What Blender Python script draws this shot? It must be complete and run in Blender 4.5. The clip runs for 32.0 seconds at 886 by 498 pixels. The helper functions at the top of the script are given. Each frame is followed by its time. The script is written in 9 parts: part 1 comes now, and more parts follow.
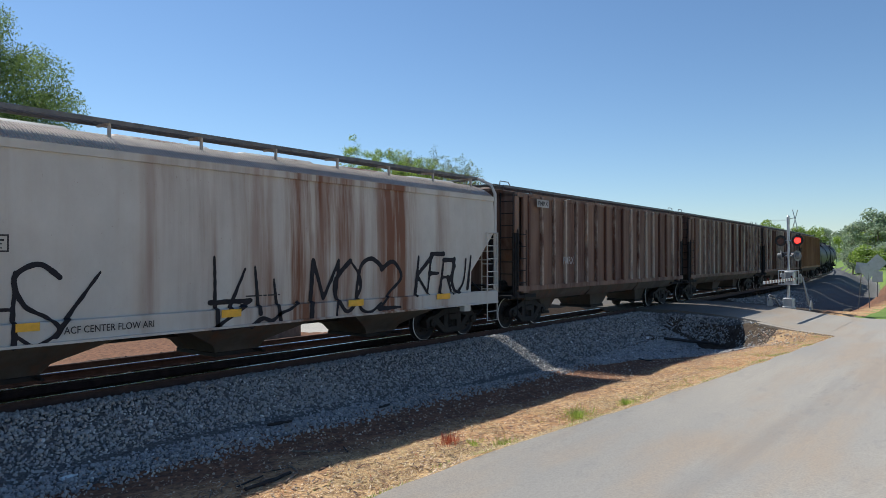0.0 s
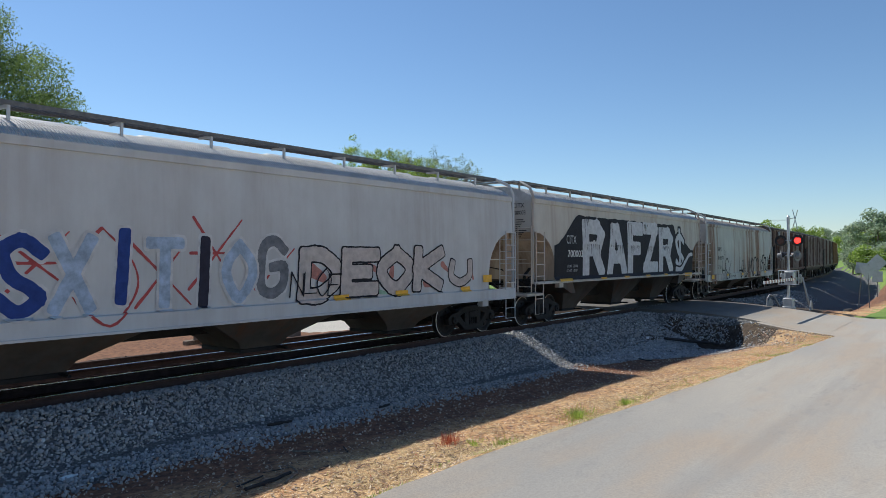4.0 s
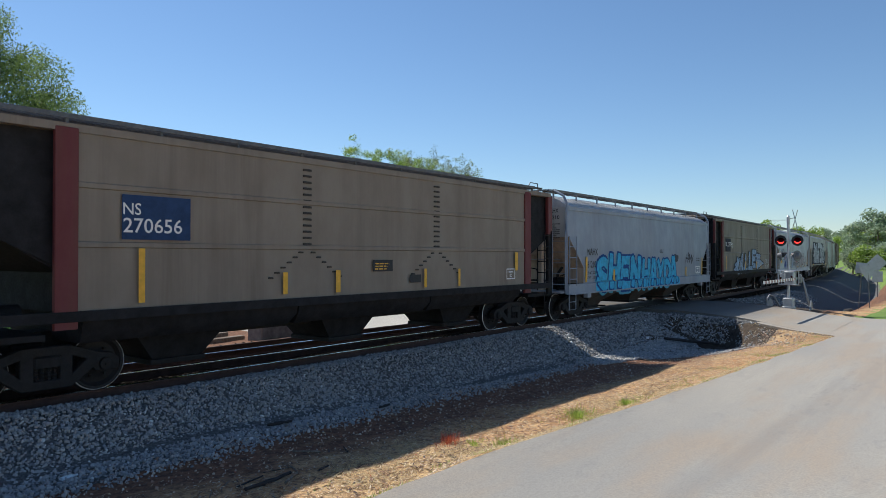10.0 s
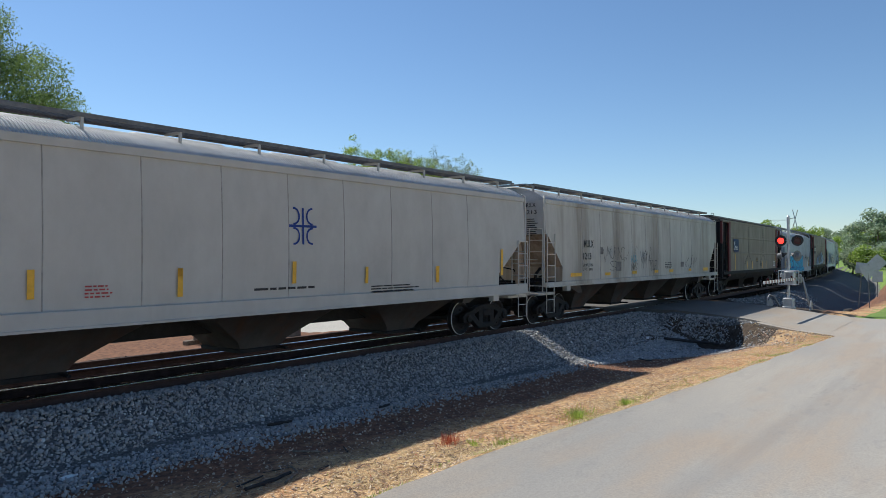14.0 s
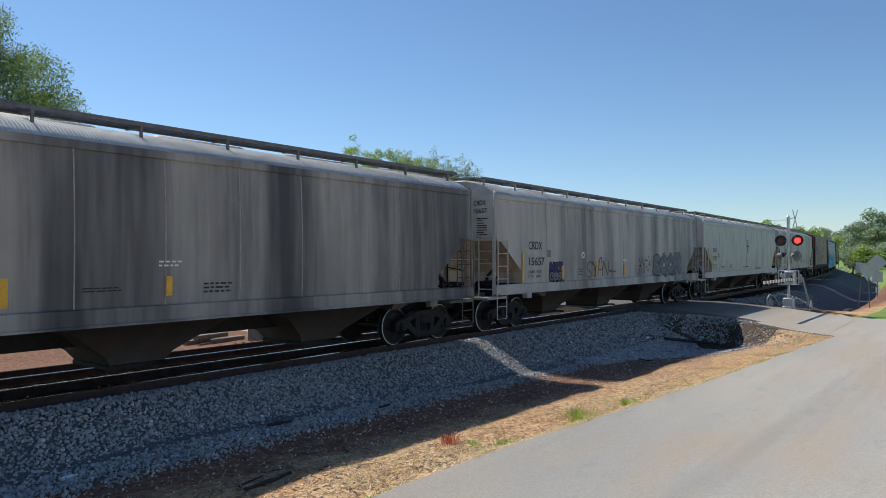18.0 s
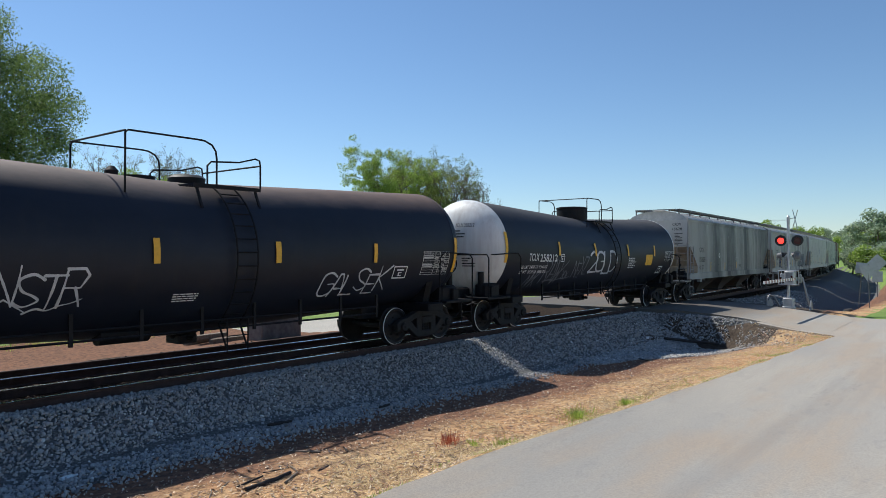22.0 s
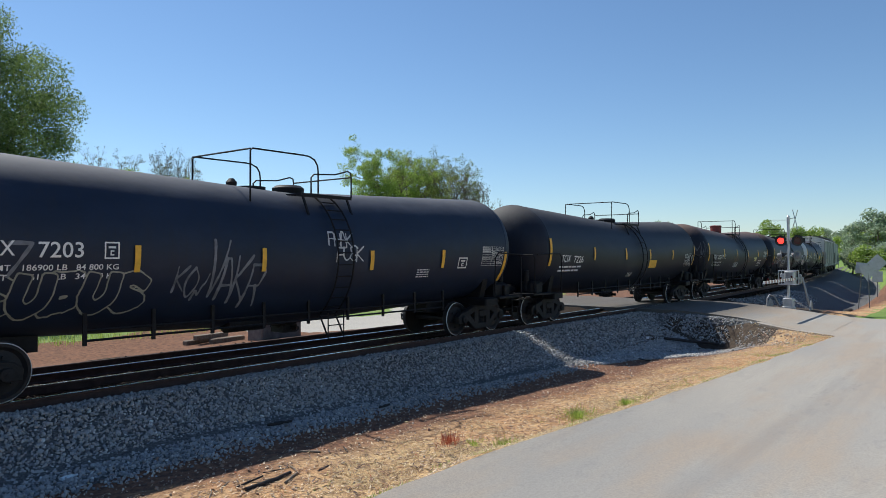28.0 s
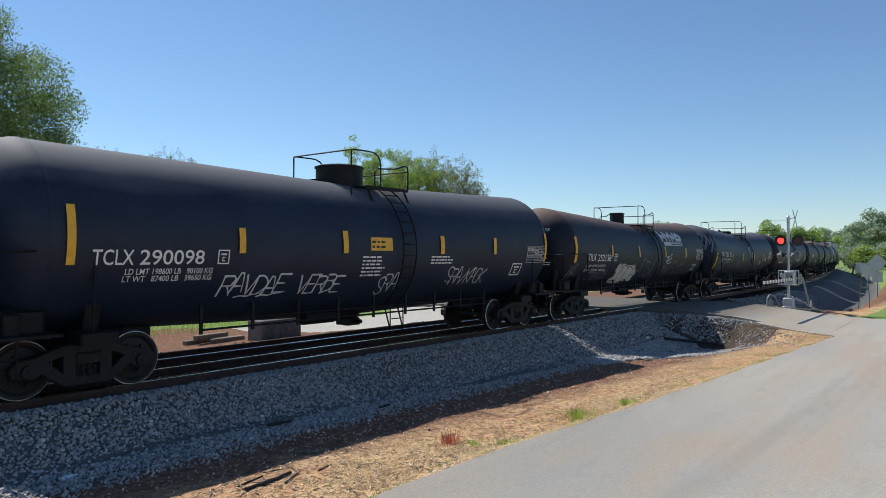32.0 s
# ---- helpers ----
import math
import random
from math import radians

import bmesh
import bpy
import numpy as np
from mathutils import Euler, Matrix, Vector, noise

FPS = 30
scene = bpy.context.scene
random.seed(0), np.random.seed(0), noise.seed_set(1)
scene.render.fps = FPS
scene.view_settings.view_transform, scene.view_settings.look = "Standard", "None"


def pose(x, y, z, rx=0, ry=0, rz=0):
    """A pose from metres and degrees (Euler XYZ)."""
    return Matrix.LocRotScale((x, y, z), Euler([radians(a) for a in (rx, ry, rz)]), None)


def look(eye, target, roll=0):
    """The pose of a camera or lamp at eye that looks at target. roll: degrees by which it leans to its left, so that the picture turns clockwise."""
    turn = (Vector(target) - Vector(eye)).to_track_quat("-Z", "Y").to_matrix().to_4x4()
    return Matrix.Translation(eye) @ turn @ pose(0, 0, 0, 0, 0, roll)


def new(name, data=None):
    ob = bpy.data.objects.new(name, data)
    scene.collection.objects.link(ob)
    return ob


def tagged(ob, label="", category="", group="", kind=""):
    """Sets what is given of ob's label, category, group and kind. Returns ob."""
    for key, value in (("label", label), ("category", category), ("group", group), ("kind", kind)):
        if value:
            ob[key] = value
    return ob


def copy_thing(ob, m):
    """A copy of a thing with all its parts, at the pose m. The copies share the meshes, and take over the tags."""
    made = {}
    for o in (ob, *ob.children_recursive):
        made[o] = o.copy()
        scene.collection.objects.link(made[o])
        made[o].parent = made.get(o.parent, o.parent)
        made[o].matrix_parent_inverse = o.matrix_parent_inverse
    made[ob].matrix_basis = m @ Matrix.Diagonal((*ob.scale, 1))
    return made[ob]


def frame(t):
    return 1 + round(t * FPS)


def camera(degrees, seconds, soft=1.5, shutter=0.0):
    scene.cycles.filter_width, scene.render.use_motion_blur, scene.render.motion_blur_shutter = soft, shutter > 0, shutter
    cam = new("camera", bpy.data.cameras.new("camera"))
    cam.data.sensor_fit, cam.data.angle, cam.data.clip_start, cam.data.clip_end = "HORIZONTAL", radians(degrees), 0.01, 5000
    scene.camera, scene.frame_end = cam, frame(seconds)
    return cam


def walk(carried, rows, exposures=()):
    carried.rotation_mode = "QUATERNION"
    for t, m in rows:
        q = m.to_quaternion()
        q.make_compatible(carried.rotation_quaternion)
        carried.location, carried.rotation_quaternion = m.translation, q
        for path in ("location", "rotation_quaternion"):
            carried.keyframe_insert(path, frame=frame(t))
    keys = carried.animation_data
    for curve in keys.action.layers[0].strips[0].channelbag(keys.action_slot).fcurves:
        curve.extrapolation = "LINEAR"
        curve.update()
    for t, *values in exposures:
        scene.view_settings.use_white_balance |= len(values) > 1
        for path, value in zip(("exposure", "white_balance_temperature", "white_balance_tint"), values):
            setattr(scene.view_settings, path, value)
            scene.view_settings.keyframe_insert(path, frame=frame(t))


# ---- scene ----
# Plan: x runs along the track, y away from the road, z up from the rail head.
EYE = (0.0, 0.0, 2.2)
HEADING, PITCH, ROLL = 37.77, 0.61, 0.0
cam = camera(65.2, 32.0, soft=0.5)
VIEW = Matrix.Translation(EYE) @ pose(0, 0, 0, 90 + PITCH, 0, HEADING - 90) @ pose(0, 0, 0, 0, 0, ROLL)
walk(cam, [(0.0, VIEW), (32.0, VIEW)], [(0.0, 0.1, 5720, 6.0), (32.0, 0.1, 5720, 6.0)])

# ---- light ----
SUN_TURN, SUN_HIGH = 4.0, 50.5
sun_way = Vector((math.sin(radians(SUN_TURN)) * math.cos(radians(SUN_HIGH)),
                  math.cos(radians(SUN_TURN)) * math.cos(radians(SUN_HIGH)), math.sin(radians(SUN_HIGH))))
sun_data = bpy.data.lights.new("sun", "SUN")
sun_data.energy, sun_data.angle, sun_data.color = 5.0, radians(0.53), (1.0, 0.885, 0.735)
sun = new("sun", sun_data)
sun.matrix_world = look((0, 0, 60), Vector((0, 0, 60)) - sun_way)
world = bpy.data.worlds.new("sky")
scene.world = world
world.use_nodes = True
wn = world.node_tree.nodes
sky = wn.new("ShaderNodeTexSky")
sky.sky_type, sky.sun_disc = "NISHITA", False
sky.sun_elevation, sky.sun_rotation = radians(SUN_HIGH), radians(SUN_TURN)
sky.altitude, sky.air_density, sky.dust_density, sky.ozone_density = 200, 1.0, 0.1, 2.4
wn["Background"].inputs["Strength"].default_value = 0.1
world.node_tree.links.new(sky.outputs["Color"], wn["Background"].inputs["Color"])

# ---- the line of the track ----
TRACK_Y, CURVE_FROM, RADIUS = 12.35, 20.0, 800.0
GAUGE = 0.7525


def on_track(s, off=0.0, z=0.0):
    """The place s metres along the track, off metres to its far side, and its heading."""
    if s <= CURVE_FROM:
        return Vector((s, TRACK_Y + off, z)), 0.0
    a = (s - CURVE_FROM) / RADIUS
    r = RADIUS - off
    return Vector((CURVE_FROM + r * math.sin(a), TRACK_Y + RADIUS - r * math.cos(a), z)), a


def off_track(x, y):
    """Distance along the track and off it, for a point of the plan."""
    if x <= CURVE_FROM:
        return x, y - TRACK_Y
    dx, dy = x - CURVE_FROM, TRACK_Y + RADIUS - y
    a = math.atan2(dx, dy)
    return CURVE_FROM + a * RADIUS, RADIUS - math.hypot(dx, dy)


def smooth(a, b, v):
    v = min(1.0, max(0.0, (v - a) / (b - a)))
    return v * v * (3 - 2 * v)


def mix(a, b, f):
    return a + (b - a) * f
# ---- mesh helpers ----
class Shape:
    """Collects faces of one mesh."""

    def __init__(self):
        self.v, self.f, self.slots = [], [], []

    def face(self, idx, slot=0):
        self.f.append(idx)
        self.slots.append(slot)

    def box(self, x0, x1, y0, y1, z0, z1, slot=0):
        n = len(self.v)
        self.v += [(x, y, z) for z in (z0, z1) for y in (y0, y1) for x in (x0, x1)]
        for q in ((0, 2, 3, 1), (4, 5, 7, 6), (0, 1, 5, 4), (2, 6, 7, 3), (0, 4, 6, 2), (1, 3, 7, 5)):
            self.face([n + i for i in q], slot)
        return self

    def bevelled(self, x0, x1, y0, y1, z0, z1, b=0.01, slot=0):
        """A box with chamfered upright and top edges."""
        rings = []
        for z, i in ((z0 + b, 0), (z1 - b, 0), (z1, b)):
            c = b + i
            rings.append([(x0 + i, y0 + c, z), (x0 + c, y0 + i, z), (x1 - c, y0 + i, z), (x1 - i, y0 + c, z),
                          (x1 - i, y1 - c, z), (x1 - c, y1 - i, z), (x0 + c, y1 - i, z), (x0 + i, y1 - c, z)])
        rings.insert(0, [(p[0], p[1], z0) for p in rings[0]])
        return self.rings(rings, True, True, slot)

    def rings(self, rings, cap0=False, cap1=False, slot=0, closed=True):
        n, k = len(self.v), len(rings[0])
        for r in rings:
            self.v += [tuple(p) for p in r]
        for i in range(len(rings) - 1):
            for j in range(k if closed else k - 1):
                a, b = n + i * k + j, n + i * k + (j + 1) % k
                self.face([a, b, b + k, a + k], slot)
        if cap0:
            self.face([n + j for j in reversed(range(k))], slot)
        if cap1:
            self.face([n + (len(rings) - 1) * k + j for j in range(k)], slot)
        return self

    def tube(self, points, r, n=8, slot=0, caps=True):
        """A round bar through the points."""
        pts = [Vector(p) for p in points]
        rings, up = [], None
        for i, p in enumerate(pts):
            d = (pts[min(i + 1, len(pts) - 1)] - pts[max(i - 1, 0)]).normalized()
            if up is None:
                up = Vector((0, 0, 1)) if abs(d.z) < 0.9 else Vector((1, 0, 0))
            side = d.cross(up).normalized()
            up = side.cross(d).normalized()
            rr = r[i] if isinstance(r, (list, tuple)) else r
            rings.append([p + (side * math.cos(a) + up * math.sin(a)) * rr for a in [2 * math.pi * k / n for k in range(n)]])
        return self.rings(rings, caps, caps, slot)

    def strip(self, points, w, t, slot=0):
        """A flat bar of width w (along z or y) and thickness t through the points."""
        pts = [Vector(p) for p in points]
        for a, b in zip(pts, pts[1:]):
            d = (b - a).normalized()
            up = Vector((0, 1, 0)) if abs(d.y) < 0.9 else Vector((1, 0, 0))
            side = d.cross(up).normalized()
            up = side.cross(d).normalized()
            q = [(-w / 2, -t / 2), (w / 2, -t / 2), (w / 2, t / 2), (-w / 2, t / 2)]
            self.rings([[p + side * i + up * j for i, j in q] for p in (a, b)], True, True, slot)
        return self

    def disc_y(self, x, y, z, profile, n=24, slot=0):
        """A turned piece on an axis along y: profile of (y, radius)."""
        self.rings([[(x + r * math.cos(a), y + dy, z + r * math.sin(a)) for a in [2 * math.pi * k / n for k in range(n)]]
                    for dy, r in profile], True, True, slot)
        return self

    def prism_y(self, outline, y0, y1, slot=0):
        """An outline of (x, z) drawn out from y0 to y1."""
        return self.rings([[(x, y0, z) for x, z in outline], [(x, y1, z) for x, z in outline]], True, True, slot)

    def prism_x(self, outline, x0, x1, slot=0):
        return self.rings([[(x0, y, z) for y, z in outline], [(x1, y, z) for y, z in outline]], True, True, slot)

    def mesh(self, name, mats, sharp=40):
        me = bpy.data.meshes.new(name)
        me.from_pydata(self.v, [], self.f)
        for m in mats if isinstance(mats, (list, tuple)) else [mats]:
            me.materials.append(m)
        if any(self.slots):
            me.polygons.foreach_set("material_index", self.slots)
        bm = bmesh.new()
        bm.from_mesh(me)
        bmesh.ops.recalc_face_normals(bm, faces=bm.faces)
        bm.to_mesh(me)
        bm.free()
        if sharp:
            me.shade_smooth()
            me.set_sharp_from_angle(angle=radians(sharp))
        return me


def part(name, shape, mats, parent=None, label="", m=None, sharp=40):
    """One mesh object under a thing or a part."""
    me = shape if isinstance(shape, bpy.types.Mesh) else shape.mesh(name, mats, sharp)
    ob = new(name, me)
    ob.parent = parent
    if m is not None:
        ob.matrix_basis = m
    return tagged(ob, label=label)


def empty(name, m, label, category, group=""):
    ob = new(name)
    ob.empty_display_size = 0.2
    ob.matrix_basis = m
    return tagged(ob, label=label, category=category, group=group)
# ---- materials ----
def material(name, rough=0.6, metal=0.0):
    mat = bpy.data.materials.new(name)
    mat.use_nodes = True
    b = mat.node_tree.nodes["Principled BSDF"]
    b.inputs["Roughness"].default_value, b.inputs["Metallic"].default_value = rough, metal
    return mat, mat.node_tree.nodes, mat.node_tree.links, b


def noise_node(n, l, coords, scale, detail=5.0, rough=0.6, stretch=(1, 1, 1), shift=0.0):
    mp = n.new("ShaderNodeMapping")
    mp.inputs["Scale"].default_value = stretch
    mp.inputs["Location"].default_value = (shift, shift * 0.7, shift * 0.3)
    l.new(coords, mp.inputs["Vector"])
    t = n.new("ShaderNodeTexNoise")
    t.inputs["Scale"].default_value, t.inputs["Detail"].default_value, t.inputs["Roughness"].default_value = scale, detail, rough
    l.new(mp.outputs["Vector"], t.inputs["Vector"])
    return t.outputs["Fac"]


def ramp(n, l, fac, a, b, ca=0.0, cb=1.0):
    r = n.new("ShaderNodeMapRange")
    r.inputs["From Min"].default_value, r.inputs["From Max"].default_value = a, b
    r.inputs["To Min"].default_value, r.inputs["To Max"].default_value = ca, cb
    l.new(fac, r.inputs["Value"])
    return r.outputs["Result"]


def blend(n, l, fac, a, b):
    m = n.new("ShaderNodeMix")
    m.data_type = "RGBA"
    for sock, v in ((m.inputs["Factor"], fac), (m.inputs[6], a), (m.inputs[7], b)):
        if isinstance(v, (int, float)):
            sock.default_value = v
        elif isinstance(v, tuple):
            sock.default_value = (*v, 1.0)
        else:
            l.new(v, sock)
    return m.outputs[2]


def bump(n, l, b, height, strength, dist):
    k = n.new("ShaderNodeBump")
    k.inputs["Strength"].default_value, k.inputs["Distance"].default_value = strength, dist
    l.new(height, k.inputs["Height"])
    l.new(k.outputs["Normal"], b.inputs["Normal"])


def coords_of(n, kind="Object"):
    return n.new("ShaderNodeTexCoord").outputs[kind]


def plain(name, colour, rough=0.6, metal=0.0, vary=0.25, scale=9.0, relief=0.15, sheen=0.5):
    """A worn, slightly uneven surface of one colour."""
    mat, n, l, b = material(name, rough, metal)
    b.inputs["Specular IOR Level"].default_value = sheen
    c = coords_of(n)
    f = noise_node(n, l, c, scale)
    dark = tuple(v * (1 - vary) for v in colour)
    light = tuple(min(1.0, v * (1 + vary)) for v in colour)
    l.new(blend(n, l, ramp(n, l, f, 0.3, 0.7), dark, light), b.inputs["Base Color"])
    fine = noise_node(n, l, c, scale * 9)
    l.new(ramp(n, l, fine, 0.3, 0.7, max(0.02, rough - 0.12), min(1.0, rough + 0.12)), b.inputs["Roughness"])
    if relief:
        bump(n, l, b, fine, relief, 0.004)
    return mat


def car_paint(name, colour, stain, rust, amount=0.5, streak=0.5, rusty=0.3, rough=0.5, shift=0.0, broad=0.6, cover=0.42, line=5.5, clean=None):
    """Weathered paint: broad fading, streaks that run down, rust."""
    mat, n, l, b = material(name, rough)
    c = coords_of(n)
    bands = noise_node(n, l, c, broad, 4, 0.6, (1.0, 1.0, 0.07), shift)
    lines = noise_node(n, l, c, line, 6, 0.65, (1.0, 1.0, 0.05), shift + 3)
    cloud = noise_node(n, l, c, 1.7, 6, 0.65, (1, 1, 0.6), shift + 7)
    spots = noise_node(n, l, c, 26.0, 4, 0.7, (1, 1, 0.5), shift)
    col = blend(n, l, ramp(n, l, cloud, 0.3, 0.7, 0.0, 0.55), colour, tuple(v * 0.72 for v in colour))
    col = blend(n, l, ramp(n, l, bands, cover, cover + 0.26, 0.0, amount), col, stain)
    col = blend(n, l, ramp(n, l, lines, 0.48, 0.8, 0.0, streak), col, stain)
    if clean:                           # newer sheets at one end
        sep = n.new("ShaderNodeSeparateXYZ")
        l.new(c, sep.inputs[0])
        col = blend(n, l, ramp(n, l, sep.outputs["X"], clean[0], clean[1], 0.0, 0.8), col, colour)
    m = n.new("ShaderNodeMath")
    m.operation = "MULTIPLY"
    l.new(ramp(n, l, bands, 0.46, 0.66), m.inputs[0])
    l.new(ramp(n, l, lines, 0.36, 0.58), m.inputs[1])
    m2 = n.new("ShaderNodeMath")
    m2.operation = "MULTIPLY"
    l.new(m.outputs[0], m2.inputs[0])
    m2.inputs[1].default_value = rusty * 1.6
    col = blend(n, l, m2.outputs[0], col, rust)
    col = blend(n, l, ramp(n, l, spots, 0.66, 0.78, 0.0, rusty), col, rust)
    l.new(col, b.inputs["Base Color"])
    l.new(ramp(n, l, cloud, 0.3, 0.7, rough - 0.08, rough + 0.2), b.inputs["Roughness"])
    bump(n, l, b, noise_node(n, l, c, 3.0, 3), 0.12, 0.02)
    return mat


RUST = (0.16, 0.065, 0.03)
M_RAIL = plain("rail_steel_rusty", (0.06, 0.031, 0.024), 0.8, 0.1, 0.35, 6)
M_HEAD = plain("rail_head_polished", (0.6, 0.6, 0.6), 0.22, 1.0, 0.1, 8, 0.02)
M_TIE = plain("creosote_wood", (0.02, 0.015, 0.012), 0.9, 0, 0.4, 7, 0.5, 0.05)
M_IRON = plain("grimy_cast_steel", (0.014, 0.0135, 0.014), 0.75, 0.2, 0.4, 7)
M_WHEEL = plain("wheel_steel", (0.016, 0.015, 0.016), 0.65, 0.2, 0.3, 8)
M_RIM_GLINT = plain("pale_rim_glint", (0.78, 0.77, 0.75), 0.45, 0.1, 0.1, 8, 0.02)
M_GALV = plain("galvanised_steel", (0.3, 0.3, 0.3), 0.5, 0.5, 0.2, 8)
M_BLACK = plain("black_steel", (0.010, 0.010, 0.012), 0.6, 0.0, 0.4, 5, 0.15, 0.2)
M_YELLOW = plain("yellow_reflector", (0.75, 0.42, 0.03), 0.5, 0, 0.15, 8, 0.0)
M_WHITE = plain("white_stencil", (0.78, 0.78, 0.76), 0.6, 0, 0.08, 20, 0.0)
M_INK = plain("black_stencil", (0.02, 0.02, 0.024), 0.6, 0, 0.2, 20, 0.0)
# ---- ground, road, track ----
STREET_TO = 35.4                       # far edge of the street that crosses the track
ROAD_EDGE = 5.45


def crossing_ness(x, y=8.0):
    return smooth(mix(25.2, 27.3, smooth(6.2, 7.6, y)), 28.3, x) * (1 - smooth(37.5, 41.0, x))


def edge_y(x):
    """Where the road's edge towards the track lies."""
    e = ROAD_EDGE + 0.07 * noise.noise(Vector((x * 0.9, 0, 3))) + 0.03 * noise.noise(Vector((x * 4, 0, 5)))
    e -= 0.09 + 0.077 * max(0.0, min(x, 27.0) - 7.8)
    return mix(e, 6.6, smooth(26.9, 27.6, x))


def street_left(y):
    return mix(27.3, 28.4, smooth(4.2, 7.4, y)) + 0.05 * noise.noise(Vector((0, y, 0)))


def road_z(x, y):
    z = mix(-0.74, -0.52, smooth(8, 27, x))
    up = mix(-0.02, -0.52, smooth(2.0, 9.5, TRACK_Y - y))
    if y > TRACK_Y:
        up = mix(-0.02, -0.55, smooth(5.5, 14.0, y - TRACK_Y))
    return mix(z, up, smooth(ROAD_EDGE - 3.0, ROAD_EDGE + 1.5, y))


def ground_z(x, y):
    """Height of the ground sheet."""
    s, off = off_track(x, y)
    near = -off                         # towards the road
    if near >= 0:
        deep = 0.75 + 0.24 * smooth(5.0, 20.0, x) + 0.43 * smooth(20.0, 27.0, x)       # the ditch deepens towards the street
        z = mix(-0.2, -0.14, smooth(0.75, 1.0, near)) - min(deep - 0.2, max(0.0, (near - 1.4) * 0.487))
        z = mix(z, mix(-0.77, -0.6, smooth(14.0, 27.0, x)), smooth(4.4, mix(6.7, 7.6, smooth(14.0, 24.0, x)), near))
        up = mix(-0.16, -0.55, smooth(2.2, 11.0, near))
        z = mix(z, up, crossing_ness(x, y))
        far = smooth(36.5, 50.0, x)
        z = mix(z, mix(mix(-0.5, -1.9, smooth(1.8, 5.5, near)), -0.55, smooth(6.2, 7.7, near)), far)
    else:
        z = mix(mix(-0.22, -0.3, smooth(0.0, 1.4, off)), -0.58, smooth(1.4, 2.6, off))
        z = mix(z, -0.75, smooth(6.2, 8.0, off))
        z = mix(z, -0.6, smooth(9.0, 16.0, off))
        z = mix(z, mix(-0.18, -0.6, smooth(4.0, 14.0, off)), crossing_ness(x))
    bumps = noise.noise(Vector((x * 0.7, y * 0.7, 0))) * 0.05 + noise.noise(Vector((x * 2.3, y * 2.3, 4))) * 0.02
    d = abs(off)
    if x < STREET_TO - 0.1 and y < edge_y(x) - 0.02:
        return road_z(x, y) - 0.06
    if street_left(y) < x < STREET_TO and 4.0 < y < 40:
        return road_z(x, y) - 0.06
    z = mix(z, road_z(x, y) - 0.03, 1 - smooth(0.0, 0.5, y - edge_y(x))) if x < STREET_TO - 0.1 else z
    return z + bumps * smooth(1.5, 3.5, d) * (1 - 0.9 * crossing_ness(x))


def axis(parts):
    out = []
    for a, b, step in parts:
        out += list(np.arange(a, b, step))
    return out + [parts[-1][1]]


def sheet(name, xs, ys, height, mats, slot=None):
    nx, ny = len(xs), len(ys)
    v = [(x, y, height(x, y)) for y in ys for x in xs]
    f = [(j * nx + i, j * nx + i + 1, (j + 1) * nx + i + 1, (j + 1) * nx + i) for j in range(ny - 1) for i in range(nx - 1)]
    me = bpy.data.meshes.new(name)
    me.from_pydata(v, [], f)
    for m in mats:
        me.materials.append(m)
    if slot:
        me.polygons.foreach_set("material_index", [slot((xs[i] + xs[i + 1]) / 2, (ys[j] + ys[j + 1]) / 2) for j in range(ny - 1) for i in range(nx - 1)])
    me.shade_smooth()
    return me


M_DIRT, n, l, b = material("red_dirt_with_straw", 0.95)
b.inputs["Specular IOR Level"].default_value = 0.1
c = coords_of(n)
big, mid, fine = noise_node(n, l, c, 0.5, 5), noise_node(n, l, c, 3.0, 6), noise_node(n, l, c, 30.0, 5, 0.7)
straw = noise_node(n, l, c, 16.0, 5, 0.7, (1.0, 3.0, 1.0))
col = blend(n, l, ramp(n, l, mid, 0.35, 0.65), (0.54, 0.29, 0.14), (0.66, 0.42, 0.215))
col = blend(n, l, ramp(n, l, big, 0.42, 0.62), col, (0.64, 0.45, 0.24))
clod = noise_node(n, l, c, 9.0, 6, 0.75, (1, 1, 1), 13.0)
col = blend(n, l, ramp(n, l, clod, 0.46, 0.62, 0, 0.75), col, (0.12, 0.062, 0.042))
side_of = n.new("ShaderNodeVectorMath")        # straw lies along the road; clay along the ballast is darkened for the train's shade
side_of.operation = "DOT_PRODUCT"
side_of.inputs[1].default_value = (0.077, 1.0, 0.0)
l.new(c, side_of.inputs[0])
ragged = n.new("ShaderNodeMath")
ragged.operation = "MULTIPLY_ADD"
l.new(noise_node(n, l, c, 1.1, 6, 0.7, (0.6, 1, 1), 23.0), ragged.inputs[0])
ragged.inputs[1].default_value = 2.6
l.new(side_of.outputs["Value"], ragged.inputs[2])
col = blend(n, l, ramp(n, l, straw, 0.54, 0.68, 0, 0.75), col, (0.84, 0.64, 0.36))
shade_clay = blend(n, l, ramp(n, l, clod, 0.42, 0.62), (0.27, 0.14, 0.085), (0.11, 0.07, 0.053))
shade_clay = blend(n, l, ramp(n, l, straw, 0.62, 0.74, 0, 0.5), shade_clay, (0.4, 0.3, 0.19))
col = blend(n, l, ramp(n, l, ragged.outputs[0], 8.9, 9.9), col, shade_clay)
col = blend(n, l, ramp(n, l, fine, 0.55, 0.72, 0, 0.6), col, (0.09, 0.05, 0.035))
l.new(col, b.inputs["Base Color"])
bump(n, l, b, fine, 0.7, 0.035)

